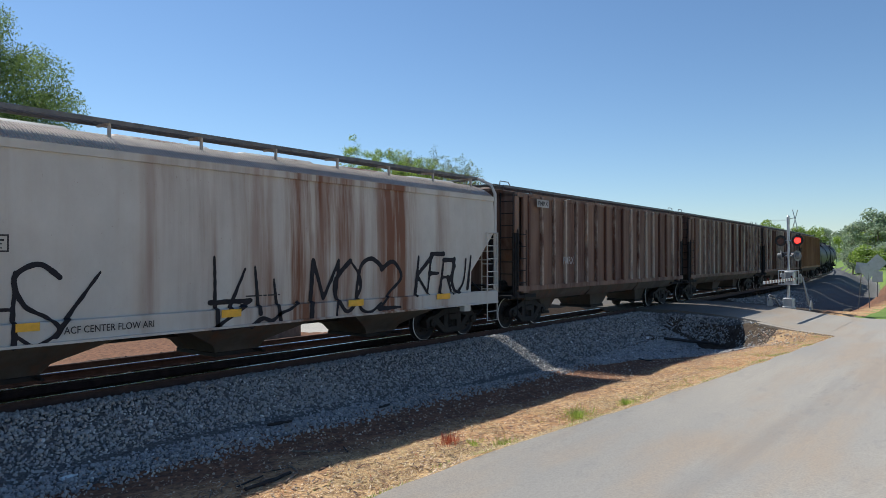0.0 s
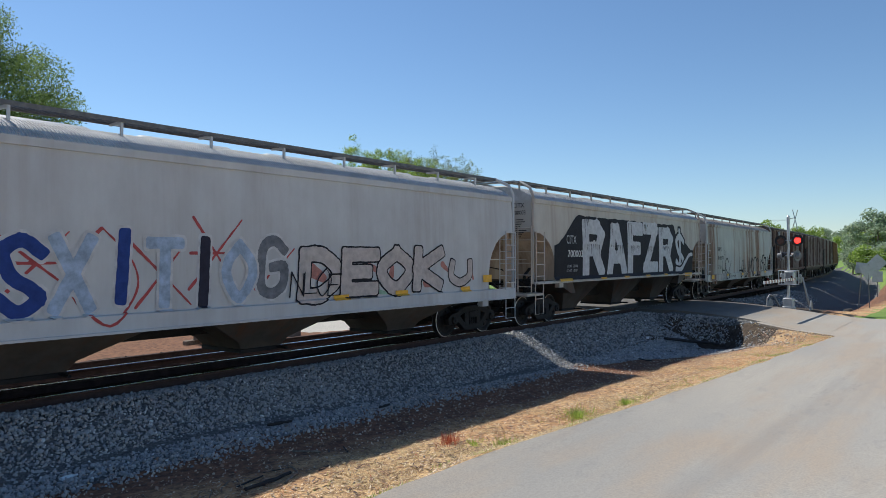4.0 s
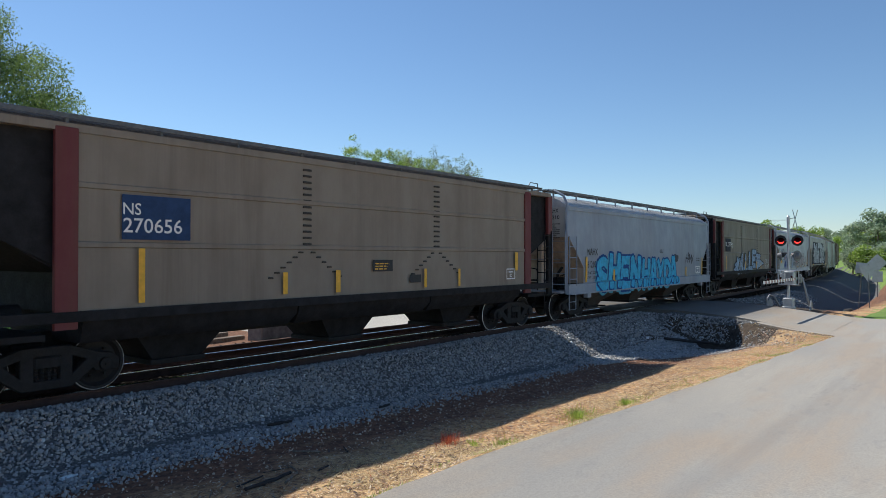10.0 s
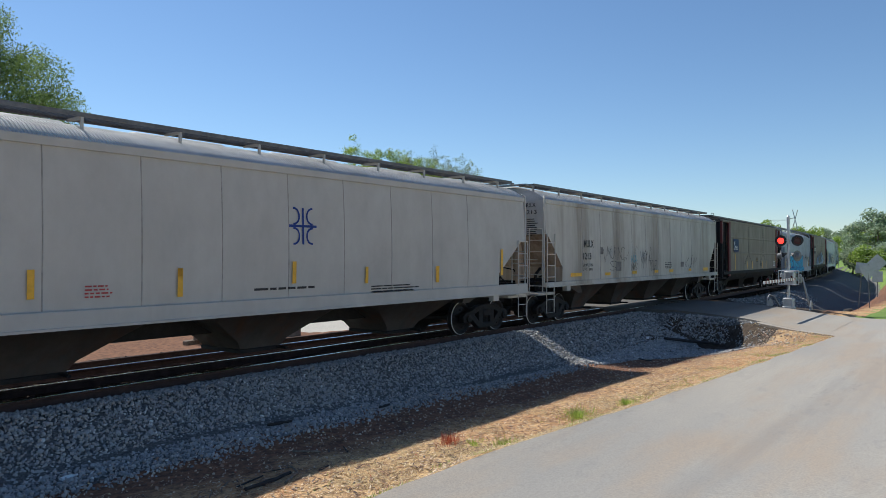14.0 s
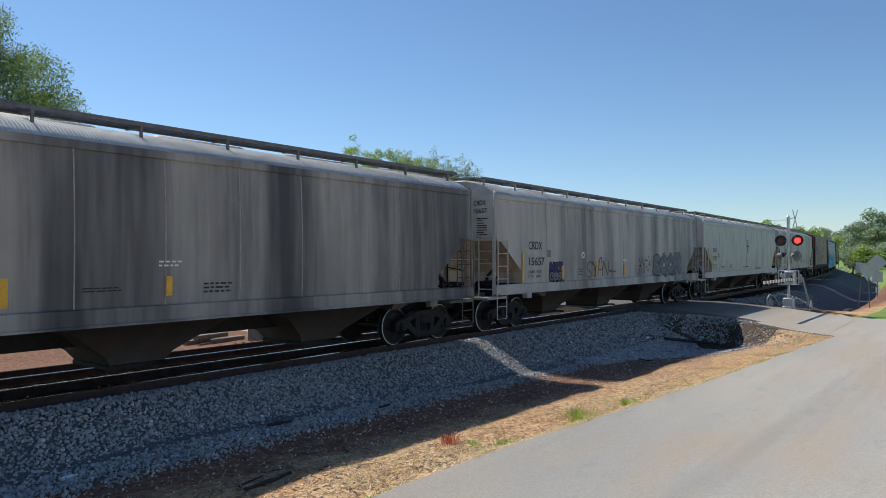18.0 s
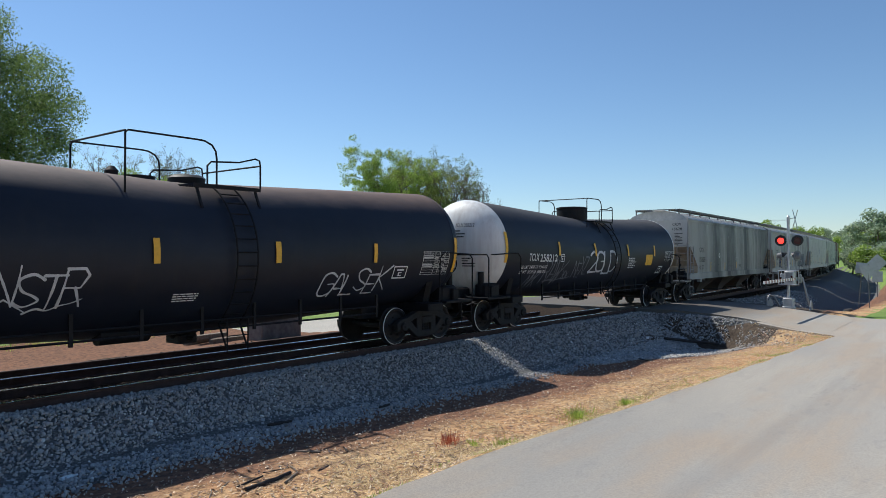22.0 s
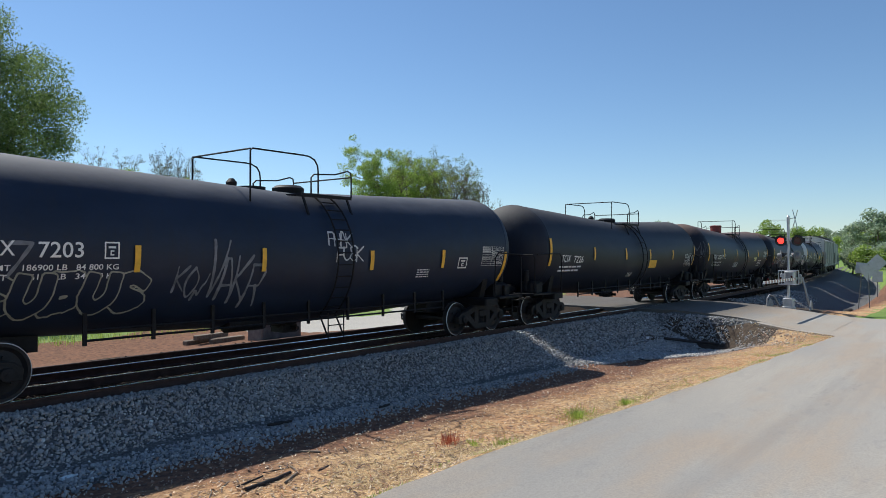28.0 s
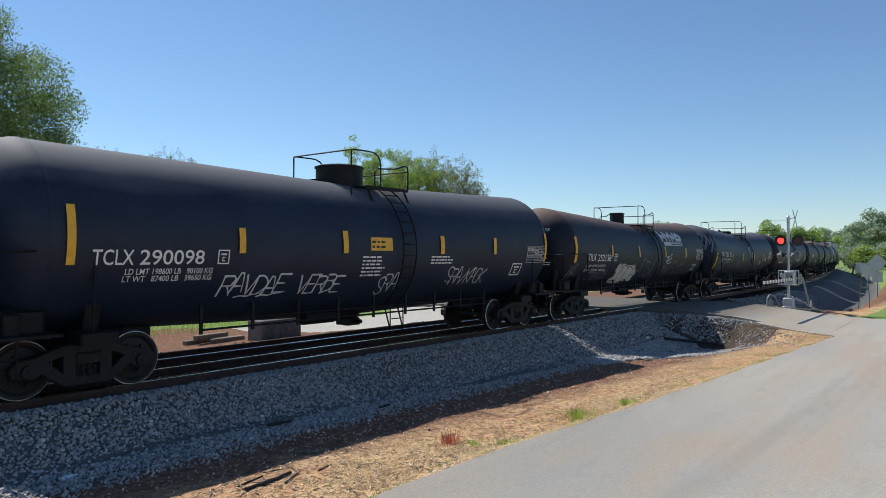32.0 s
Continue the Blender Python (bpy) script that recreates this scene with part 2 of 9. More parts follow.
M_LAWN, n, l, b = material("spring_lawn", 0.9)
c = coords_of(n)
col = blend(n, l, ramp(n, l, noise_node(n, l, c, 0.25, 5), 0.35, 0.65), (0.14, 0.24, 0.035), (0.22, 0.3, 0.06))
col = blend(n, l, ramp(n, l, noise_node(n, l, c, 9.0, 6, 0.7), 0.5, 0.75, 0, 0.6), col, (0.09, 0.13, 0.03))
l.new(col, b.inputs["Base Color"])
bump(n, l, b, noise_node(n, l, c, 60.0, 3), 0.6, 0.05)

M_CINDER, n, l, b = material("dark_track_bed", 0.95)
b.inputs["Specular IOR Level"].default_value = 0.1
c = coords_of(n)
f = noise_node(n, l, c, 24.0, 5, 0.7)
l.new(blend(n, l, ramp(n, l, f, 0.35, 0.7), (0.075, 0.074, 0.073), (0.22, 0.216, 0.212)), b.inputs["Base Color"])
bump(n, l, b, f, 0.8, 0.04)

def asphalt(name, dark=None):
    mat, n, l, b = material(name, 0.82)
    b.inputs["Specular IOR Level"].default_value = 0.1 if dark else 0.35
    c = coords_of(n)
    broad = noise_node(n, l, c, 0.35, 4, 0.6, (0.35, 1.0, 1.0))
    grit = noise_node(n, l, c, 90.0, 4, 0.8)
    patch = noise_node(n, l, c, 2.2, 6, 0.7, (0.5, 1.0, 1.0))
    col = blend(n, l, ramp(n, l, broad, 0.35, 0.65), (0.42, 0.385, 0.335), (0.53, 0.47, 0.385))
    col = blend(n, l, ramp(n, l, noise_node(n, l, c, 0.7, 4, 0.6, (0.25, 1, 1), 11.0), 0.44, 0.62, 0, 0.85), col, (0.5, 0.385, 0.27))
    col = blend(n, l, ramp(n, l, patch, 0.58, 0.7, 0, 0.35), col, (0.27, 0.265, 0.26))
    col = blend(n, l, ramp(n, l, grit, 0.3, 0.72, 0.0, 0.6), col, (0.19, 0.182, 0.172))
    speck = noise_node(n, l, c, 34.0, 3, 0.7, (1, 1, 1), 3.0)
    col = blend(n, l, ramp(n, l, speck, 0.42, 0.66, 0.0, 0.5), col, (0.22, 0.21, 0.195))
    col = blend(n, l, ramp(n, l, grit, 0.62, 0.8, 0.0, 0.75), col, (0.66, 0.64, 0.6))
    tyre = noise_node(n, l, c, 0.8, 3, 0.5, (0.12, 2.2, 1.0), 5.0)
    col = blend(n, l, ramp(n, l, tyre, 0.56, 0.72, 0.0, 0.28), col, (0.2, 0.19, 0.18))
    crackle = noise_node(n, l, c, 7.0, 8, 0.75, (0.45, 1.0, 1.0), 19.0)
    worn = noise_node(n, l, c, 0.5, 3, 0.5, (0.2, 1.6, 1.0), 31.0)
    crack = n.new("ShaderNodeMath")
    crack.operation = "MULTIPLY"
    l.new(ramp(n, l, crackle, 0.56, 0.66, 0.0, 0.6), crack.inputs[0])
    l.new(ramp(n, l, worn, 0.52, 0.64), crack.inputs[1])
    col = blend(n, l, crack.outputs[0], col, (0.17, 0.16, 0.15))
    if dark:                            # the train's shade is put into the colour, darker towards the rails
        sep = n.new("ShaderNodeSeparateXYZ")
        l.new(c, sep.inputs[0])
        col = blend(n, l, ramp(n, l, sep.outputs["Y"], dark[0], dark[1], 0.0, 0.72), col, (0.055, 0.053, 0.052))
    l.new(col, b.inputs["Base Color"])
    l.new(ramp(n, l, broad, 0.3, 0.7, 0.65, 0.9), b.inputs["Roughness"])
    bump(n, l, b, grit, 0.6, 0.008)
    return mat


M_ASPHALT = asphalt("worn_grey_asphalt")
M_CROSSING = asphalt("shade_dark_crossing_asphalt", (6.6, 8.6))
M_OILY = plain("oily_brown_track_bed", (0.04, 0.03, 0.024), 0.95, 0, 0.45, 16, 0.8, 0.05)
# dark soil of the ditch end, also standing in for the train's shade
M_SHADE_SOIL = plain("dark_soil_for_shade", (0.075, 0.058, 0.045), 0.95, 0, 0.5, 6, 0.8, 0.1)
M_GRAVEL = plain("pale_gravel", (0.42, 0.39, 0.34), 0.95, 0, 0.3, 22, 0.8)


def ground_slot(x, y):
    s, off = off_track(x, y)
    if off > 12.0 + 1.5 * noise.noise(Vector((x * 0.3, y * 0.3, 0))):
        return 1
    # beside the signal the train's shadow is put in as darker ground
    if 35.3 < x < 41.0 and -6.6 < off < -0.9:
        return 5
    if x > 35.3 and off > -6.6 and off < 0:
        return 2
    if 35.4 < x < 47.0 and y < 4.1 + 0.4 * noise.noise(Vector((x, y, 0))):
        return 1
    if x > 35.4 and off < -10.3 + 1.0 * noise.noise(Vector((x * 0.4, y * 0.4, 0))):
        return 1
    if x > 90 and off < -4.5:
        return 1
    if x > 17.0 and 6.5 < off < 17 and x < 40 and off > 30 - x * 1.2:
        return 3
    if -1.1 < off < 6.3:
        return 4
    if x > 24.6 and -6.6 < off < -2.4 and x < 28.0:
        return 5
    if -3.25 - 3.0 * smooth(18.0, 25.0, x) + 0.3 * noise.noise(Vector((x * 1.3, y * 1.3, 2))) < off < 6.3:
        return 2
    return 0


gx = axis([(-400, -60, 20), (-60, -12, 3), (-12, 60, 0.4), (60, 150, 2), (150, 400, 10), (400, 2500, 150)])
gy = axis([(-400, -40, 30), (-40, -4, 3), (-4, 30, 0.35), (30, 90, 3), (90, 300, 15), (300, 2500, 150)])
ground = part("ground", sheet("ground", gx, gy, ground_z, [M_DIRT, M_LAWN, M_CINDER, M_GRAVEL, M_OILY, M_SHADE_SOIL], ground_slot), None)
tagged(ground, "red dirt ground with straw and spring lawn", "ground", kind="structure")


def strip_sheet(name, us, edges, n, height, mat):
    """A paved strip: for each u the two edge points, with n quads across, and a skirt."""
    v, f = [], []
    for u in us:
        a, b2 = edges(u)
        for k in range(n + 1):
            x, y = mix(a[0], b2[0], k / n), mix(a[1], b2[1], k / n)
            v.append((x, y, height(x, y) + 0.004 * noise.noise(Vector((x, y, 9)))))
        v += [(a[0], a[1], height(*a) - 1.3), (b2[0], b2[1], height(*b2) - 1.3)]
    k = n + 3
    for i in range(len(us) - 1):
        for j in range(n):
            f.append((i * k + j, (i + 1) * k + j, (i + 1) * k + j + 1, i * k + j + 1))
        for p, q in ((n + 1, 0), (n, n + 2)):
            f.append((i * k + p, (i + 1) * k + p, (i + 1) * k + q, i * k + q))
    me = bpy.data.meshes.new(name)
    me.from_pydata(v, [], f)
    me.materials.append(mat)
    me.shade_smooth()
    me.set_sharp_from_angle(angle=radians(40))
    return me


def road_edges(x):
    return (x, -1.2), (x, edge_y(x))


road = part("road", strip_sheet("road", axis([(-60, -6, 3), (-6, STREET_TO, 0.35)]), road_edges, 26, road_z, M_ASPHALT), None)
tagged(road, "worn grey asphalt road beside the track", "road", kind="structure")


def street_edges(y):
    return (street_left(y), y), (STREET_TO, y)


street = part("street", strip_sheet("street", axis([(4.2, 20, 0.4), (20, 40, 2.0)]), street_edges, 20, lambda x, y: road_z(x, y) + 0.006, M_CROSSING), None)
tagged(street, "asphalt street over the level crossing", "road", kind="structure")
street_near = part("street", strip_sheet("street", axis([(-40, -1.2, 2.0)]), lambda y: ((24.5, y), (STREET_TO, y)), 6, lambda x, y: -0.53, M_ASPHALT), None)
tagged(street_near, "asphalt street meeting the road", "road", kind="structure")

SIDE_OFF, SIDE_Z = 4.35, -0.33        # both tracks are canted: their far rails lie lower
CANT = 0.07
RAIL_PROFILE = [(-0.07, -0.185), (0.07, -0.185), (0.07, -0.172), (0.012, -0.15), (0.012, -0.045), (0.037, -0.035), (0.037, -0.006),
                (0.028, 0.0), (-0.028, 0.0), (-0.037, -0.006), (-0.037, -0.035), (-0.012, -0.045), (-0.012, -0.15), (-0.07, -0.172)]


def rail(off, z, group):
    """One rail at an offset from the main track's centre, its head at the height z."""
    sh = Shape()
    ss = axis([(-120, 10, 10), (10, 420, 5)])
    rings = []
    for s in ss:
        p, a = on_track(s, off, z)
        rings.append([(p.x - math.sin(a) * y, p.y + math.cos(a) * y, z + h) for y, h in RAIL_PROFILE])
    sh.rings(rings, True, True)
    me = sh.mesh("rail", [M_RAIL, M_HEAD], 30)
    k = len(RAIL_PROFILE)
    slots = [1 if off < SIDE_OFF and (i % k) in (6, 7, 8) and i < k * (len(ss) - 1) else 0 for i in range(len(me.polygons))]
    me.polygons.foreach_set("material_index", slots)
    ob = part("rail", me, None)
    strip, tops = Shape(), []
    for s in ss:
        p, a = on_track(s, off, z)
        tops.append([(p.x - math.sin(a) * y, p.y + math.cos(a) * y, z + h) for y, h in ((-0.033, -0.004), (-0.026, 0.003), (0.026, 0.003), (0.033, -0.004))])
    strip.rings(tops, closed=False)
    part("running_head", strip, M_HEAD if off < SIDE_OFF else M_RAIL, ob, "bright polished rail head" if off < SIDE_OFF else "dull brown rail head")
    return tagged(ob, "rusty steel rail with a polished running head", "rail", group, "structure")


for o, z in ((-GAUGE, 0), (GAUGE, -CANT), (SIDE_OFF - GAUGE, SIDE_Z), (SIDE_OFF + GAUGE, SIDE_Z - CANT)):
    rail(o, z, "rails of the two tracks")
# ---- rolling stock ----
SPEED = 8.9
WHEEL_R = 0.457


def wheelset():
    sh = Shape()
    for side in (-1, 1):
        prof = [(0.0, 0.12), (0.0, 0.16), (0.03, 0.2), (0.045, 0.34), (0.012, 0.385), (0.0, 0.395), (-0.005, 0.444), (0.008, WHEEL_R), (0.105, WHEEL_R + 0.004), (0.115, WHEEL_R + 0.026), (0.135, WHEEL_R + 0.02), (0.14, 0.39), (0.1, 0.3), (0.13, 0.13)]
        prof = [(-side * p[0], p[1]) for p in prof]
        sh.disc_y(0, side * 0.80, 0, prof, 32)
        for k in range(6):
            a = k * math.pi / 3
            sh.box(0.24 * math.cos(a) - 0.02, 0.24 * math.cos(a) + 0.02, side * 0.80 - 0.02, side * 0.80 + 0.02, 0.24 * math.sin(a) - 0.02, 0.24 * math.sin(a) + 0.02)
    sh.disc_y(0, 0, 0, [(-0.98, 0.075), (0.98, 0.075)], 12)
    me = sh.mesh("wheelset", [M_WHEEL, M_RIM_GLINT], 35)
    # the sky's glint on the rim edge is put in as a pale colour
    slots = []
    for p in me.polygons:
        r = math.hypot(p.center.x, p.center.z)
        slots.append(1 if 0.447 < r < 0.456 else 0)
    me.polygons.foreach_set("material_index", slots)
    return me


def cast_plate(name, outlines, thick, mat):
    """One flat casting: the first outline of (x, z) is its edge, the others are holes."""
    cu = bpy.data.curves.new(name, "CURVE")
    cu.dimensions, cu.fill_mode, cu.extrude, cu.bevel_depth, cu.bevel_resolution = "2D", "BOTH", thick, 0.012, 0
    for pts in outlines:
        sp = cu.splines.new("POLY")
        sp.points.add(len(pts) - 1)
        for q, (x, z) in zip(sp.points, pts):
            q.co = (x, z, 0, 1)
        sp.use_cyclic_u = True
    ob = bpy.data.objects.new(name, cu)
    me = bpy.data.meshes.new_from_object(ob)
    bpy.data.objects.remove(ob)
    bpy.data.curves.remove(cu)
    bm = bmesh.new()
    bm.from_mesh(me)
    bmesh.ops.remove_doubles(bm, verts=bm.verts, dist=0.0005)
    for v in bm.verts:
        v.co = (v.co.x, -v.co.z, v.co.y)
    bmesh.ops.recalc_face_normals(bm, faces=bm.faces)
    bm.to_mesh(me)
    bm.free()
    me.name = name
    me.materials.clear()
    me.materials.append(mat)
    me.shade_smooth()
    me.set_sharp_from_angle(angle=radians(35))
    return me


def sideframe():
    half = [(1.1, 0.36), (1.12, 0.52), (1.0, 0.62), (0.8, 0.645), (0.36, 0.8)]
    low = [(0.36, 0.17), (0.7, 0.42), (0.76, 0.36)]
    edge = low + half + [(-x, z) for x, z in reversed(half)] + [(-x, z) for x, z in reversed(low)]
    holes = [[(s * x, z) for x, z in ((0.37, 0.34), (0.37, 0.66), (0.62, 0.57))] for s in (-1, 1)]
    holes.append([(-0.2, 0.29), (0.2, 0.29), (0.2, 0.68), (-0.2, 0.68)])
    return cast_plate("sideframe", [edge] + holes, 0.075, M_IRON)


def bearing_cap():
    sh = Shape().disc_y(0, 0, 0, [(0.1, 0.12), (-0.02, 0.12), (-0.14, 0.1), (-0.145, 0.085), (-0.145, 0.03), (-0.16, 0.028), (-0.162, 0.004)], 16)
    return sh.mesh("bearing_cap", M_IRON, 35)


ME_WHEELSET, ME_SIDEFRAME, ME_CAP = wheelset(), sideframe(), bearing_cap()
sh = Shape()
for x in (-0.14, -0.05, 0.05, 0.14):
    sh.tube([(x, 0, 0.28 + k * 0.025) for k in range(11)], [0.045 if k % 2 else 0.03 for k in range(11)], 7)
ME_SPRINGS = sh.mesh("spring_nest", M_IRON, 20)
sh = Shape().bevelled(-0.2, 0.2, -1.1, 1.1, 0.5, 0.68, 0.03).bevelled(-0.25, 0.25, -0.35, 0.35, 0.6, 0.82, 0.03)
sh.tube([(-0.5, -0.7, 0.42), (-0.5, 0.7, 0.42)], 0.05, 6).tube([(0.5, -0.7, 0.42), (0.5, 0.7, 0.42)], 0.05, 6)
ME_BOLSTER = sh.mesh("bolster", M_IRON, 35)

WHEELS_TO_ROLL = []


def truck():
    """One two-axle truck: the bolster carries side frames, springs and wheelsets."""
    t = part("truck", ME_BOLSTER, None)
    for sy in (-1, 1):
        part("sideframe", ME_SIDEFRAME, None, t, m=pose(0, sy * 0.98, 0))
        part("spring_nest", ME_SPRINGS, None, t, m=pose(0, sy * 0.98, 0))
        for x in (-0.889, 0.889):
            part("bearing_cap", ME_CAP, None, t, m=pose(x, sy * 0.98, WHEEL_R, 0, 0, 0 if sy < 0 else 180))
    for x in (-0.889, 0.889):
        w = part("wheelset", ME_WHEELSET, None, t, "dark steel wheels with a painted glint on worn rims", m=pose(x, 0, WHEEL_R))
        WHEELS_TO_ROLL.append((w, x))
    return t


FIRST_TRUCK = truck()
ROLLING = []


def add_trucks(car, half):
    for x in (-half, half):
        if FIRST_TRUCK.parent is None:
            t = FIRST_TRUCK
            t.matrix_basis = pose(x, 0, 0)
        else:
            t = copy_thing(FIRST_TRUCK, pose(x, 0, 0))
            ROLLING.extend(o for o in t.children if o.data == ME_WHEELSET)
        t.parent = car


ME_COUPLER = Shape().bevelled(-0.3, 0.55, -0.07, 0.07, 0.72, 0.9, 0.02).bevelled(0.45, 0.72, -0.16, 0.13, 0.66, 0.96, 0.04).mesh("coupler", M_IRON, 35)


def add_couplers(car, half):
    """half: half the length over the pulling faces."""
    for s, x in ((0, half - 0.66), (180, -half + 0.66)):
        part("coupler", ME_COUPLER, None, car, m=pose(x, 0, 0, 0, 0, s))
    for sx in (-1, 1):
        sh = Shape().tube([(sx * (half - 0.75), -0.3, 0.95), (sx * (half - 0.6), -0.33, 0.7), (sx * (half - 0.3), -0.3, 0.45), (sx * half, -0.2, 0.42)], 0.028, 6)
        part("air_hose", sh, M_BLACK, car)


CARS = []


def new_car(name, gap_front, length, label, category, build, **kw):
    """gap_front: where along the track the car's front coupling stands at 0 s."""
    car = empty(name, pose(0, 0, 0), label, category, "cars of the freight train")
    centre = gap_front - length / 2
    half = length / 2 - kw.pop("overhang", 1.98)
    surf = build(car, length, **kw)
    add_trucks(car, half)
    add_couplers(car, length / 2)
    CARS.append((car, centre, half))
    return car, surf


def ladder(sh, a, b, step, r=0.016, along=(0.0, 0.0)):
    """Two stiles from a to b (bottom points), rising to the height along[1], with rungs."""
    (x0, y0), (x1, y1) = a, b
    z0, z1 = along
    sh.tube([(x0, y0, z0), (x0, y0, z1)], r * 1.3, 6).tube([(x1, y1, z0), (x1, y1, z1)], r * 1.3, 6)
    k = z0 + step * 0.6
    while k < z1:
        sh.tube([(x0, y0, k), (x1, y1, k)], r, 5)
        k += step
    return sh


def step_iron(sh, x0, x1, y, z0, z1):
    sh.tube([(x0, y, z1), (x0, y, z0), (x1, y, z0), (x1, y, z1)], 0.016, 5)
    sh.tube([(x0, y, (z0 + z1) / 2), (x1, y, (z0 + z1) / 2)], 0.012, 5)
    return sh


def brake_wheel(car, x, y, z, sx):
    sh = Shape()
    ring = [(x, y + 0.28 * math.cos(a), z + 0.28 * math.sin(a)) for a in [2 * math.pi * k / 20 for k in range(21)]]
    sh.tube(ring, 0.018, 6)
    for k in range(5):
        a = k * 2 * math.pi / 5
        sh.tube([(x, y, z), (x, y + 0.27 * math.cos(a), z + 0.27 * math.sin(a))], 0.014, 5)
    sh.tube([(x + 0.05 * sx, y, z), (x - 0.22 * sx, y, z)], 0.04, 8)
    sh.tube([(x - 0.2 * sx, y, z - 0.05), (x - 0.2 * sx, y, 1.05)], 0.022, 6)
    part("brake_wheel", sh, M_BLACK, car, "black iron hand brake wheel")


def grating(sh, x0, x1, y0, y1, z, pitch=0.06):
    """A walkway of edge bars and cross slats with light between them."""
    for y in (y0, y1):
        sh.box(x0, x1, y - 0.012, y + 0.012, z - 0.05, z + 0.02)
    k = x0
    while k < x1:
        sh.box(k, k + 0.012, y0, y1, z - 0.022, z + 0.012)
        k += pitch


def hopper(car, length, paint, roof, slope, bay_paint, bays=3, eave=3.85, sill=0.92, sill_h=0.33, cut=(2.85, 0.06, 1.15, 1.8),
           half_w=1.55, round_cut=False, panels=0, trim=None, bulge=0.05):
    """A covered hopper: shell with cut-away ends over sloping floors, bays, roof walks, ladders."""
    trim = trim or paint
    hl = length / 2 - 0.62
    zc, a, b, zm = cut
    low = sill + sill_h

    def side(z):
        u = min(1.0, max(0.0, (z - low) / (eave - low)))
        return half_w - 0.03 - 0.05 * u * u + bulge * 4 * u * (1 - u) * 0.5

    def bottom(d):
        if d <= a:
            return zc
        if d < b:
            f = (d - a) / (b - a)
            if round_cut:
                return mix(zc, zm, 1 - math.sqrt(max(0.0, 1 - f * f)))
            return mix(zc, zm, f)
        return low

    ds = [0.0, a] + [mix(a, b, f) for f in ((0.25, 0.5, 0.7, 0.85, 0.94, 0.999) if round_cut else (0.33, 0.66, 0.999))] + [b + 0.004]
    xs = [-hl + d for d in ds] + [0.0] + [hl - d for d in reversed(ds)]
    sh, rings, n = Shape(), [], 7
    for x in xs:
        zb = bottom(hl - abs(x))
        zs = [mix(zb, eave, k / n) for k in range(n + 1)]
        rings.append([(x, -side(z), z) for z in zs] + [(x, side(z), z) for z in reversed(zs)])
    sh.rings(rings, True, True)
    k = 2 * (n + 1)
    for i, f in enumerate(sh.f):
        if i < k * (len(xs) - 1) and i % k == k - 1:
            sh.slots[i] = 1
    sh.slots[-1] = sh.slots[-2] = 2
    part("body", sh, [paint, slope, P_END], car)
    # corrugated roof
    sh, rings = Shape(), []
    for x in (-hl, -hl + 0.01, 0, hl - 0.01, hl):
        ys = [(side(eave) + 0.02, 0.0), (side(eave) - 0.04, 0.07), (1.2, 0.23), (0.85, 0.37), (0.45, 0.45), (0, 0.47)]
        rings.append([(x, -y, eave + h) for y, h in ys] + [(x, y, eave + h) for y, h in reversed(ys[:-1])])
    sh.rings(rings, True, True)
    part("roof", sh, roof, car, "ribbed pale steel roof sheets")
    sh = Shape()
    for y in (-1, 1):
        sh.box(-hl + 0.01, hl - 0.01, y * (side(eave) + 0.015) - 0.03, y * (side(eave) + 0.015) + 0.03, eave - 0.1, eave + 0.03)
    part("eave_angle", sh, trim, car)
    for y in (-1, 1):
        sh = Shape()
        sh.bevelled(-hl - 0.08, hl + 0.08, y * half_w - 0.045, y * half_w + 0.045, sill, low, 0.015)
        sh.box(-hl, hl, y * half_w - 0.1, y * half_w + 0.06, sill - 0.02, sill + 0.02)
        part("side_sill", sh, trim, car)
    if panels:
        for i in range(1, panels):
            sh, x = Shape(), -hl + b + (2 * hl - 2 * b) * i / panels
            sh.rings([[(x - 0.012, -side(z) - 0.002, z), (x, -side(z) - 0.009, z), (x + 0.012, -side(z) - 0.002, z)] for z in [mix(low, eave, q / 6) for q in range(7)]], closed=False)
            part("panel_seam", sh, M_SEAM, car, "dark weld seam between side sheets")
    # end posts, platforms and ladders
    for sx in (-1, 1):
        for y in (-0.5, 0.5):
            g = Shape().prism_y([(sx * (hl - 0.1), 1.0), (sx * (hl - 0.55), 1.0), (sx * (hl - 0.2), zc - 0.3), (sx * (hl - 0.1), zc + 0.05)], y - 0.02, y + 0.02)
            g.box(sx * hl - 0.07, sx * hl + 0.07, y - 0.06, y + 0.06, 0.95, zc + 0.05)
            part("end_post", g, slope, car)
        sh = Shape().bevelled(sx * hl - 0.75, sx * hl + 0.28 if sx > 0 else sx * hl + 0.75, -1.42, 1.42, 0.97, 1.05, 0.01) if sx > 0 else Shape().bevelled(-hl - 0.28, -hl + 0.75, -1.42, 1.42, 0.97, 1.05, 0.01)
        part("end_platform", sh, trim, car)
        for y in (-1, 1):
            line = [(sx * (hl + 0.06), y * 1.5, sill), (sx * (hl + 0.06), y * 1.5, eave + (0.06 if panels else 0.12))]
            if panels:
                line.append((sx * (hl - 0.02), y * 1.44, eave + 0.13))
            else:
                line += [(sx * (hl + 0.04), y * 1.38, eave + 0.38), (sx * (hl - 0.05), y * 0.98, eave + 0.58)]
            sh = Shape().tube(line, 0.03 if panels else 0.045, 8)
            part("corner_post", sh, trim, car)
            sh = ladder(Shape(), (sx * (hl + 0.04), y * 1.6), (sx * (hl - 0.48), y * 1.6), 0.36, along=(low - 0.05, zc + 0.02))
            step_iron(sh, sx * (hl + 0.04), sx * (hl - 0.45), y * 1.58, 0.42, sill)
            part("side_ladder", sh, trim, car)
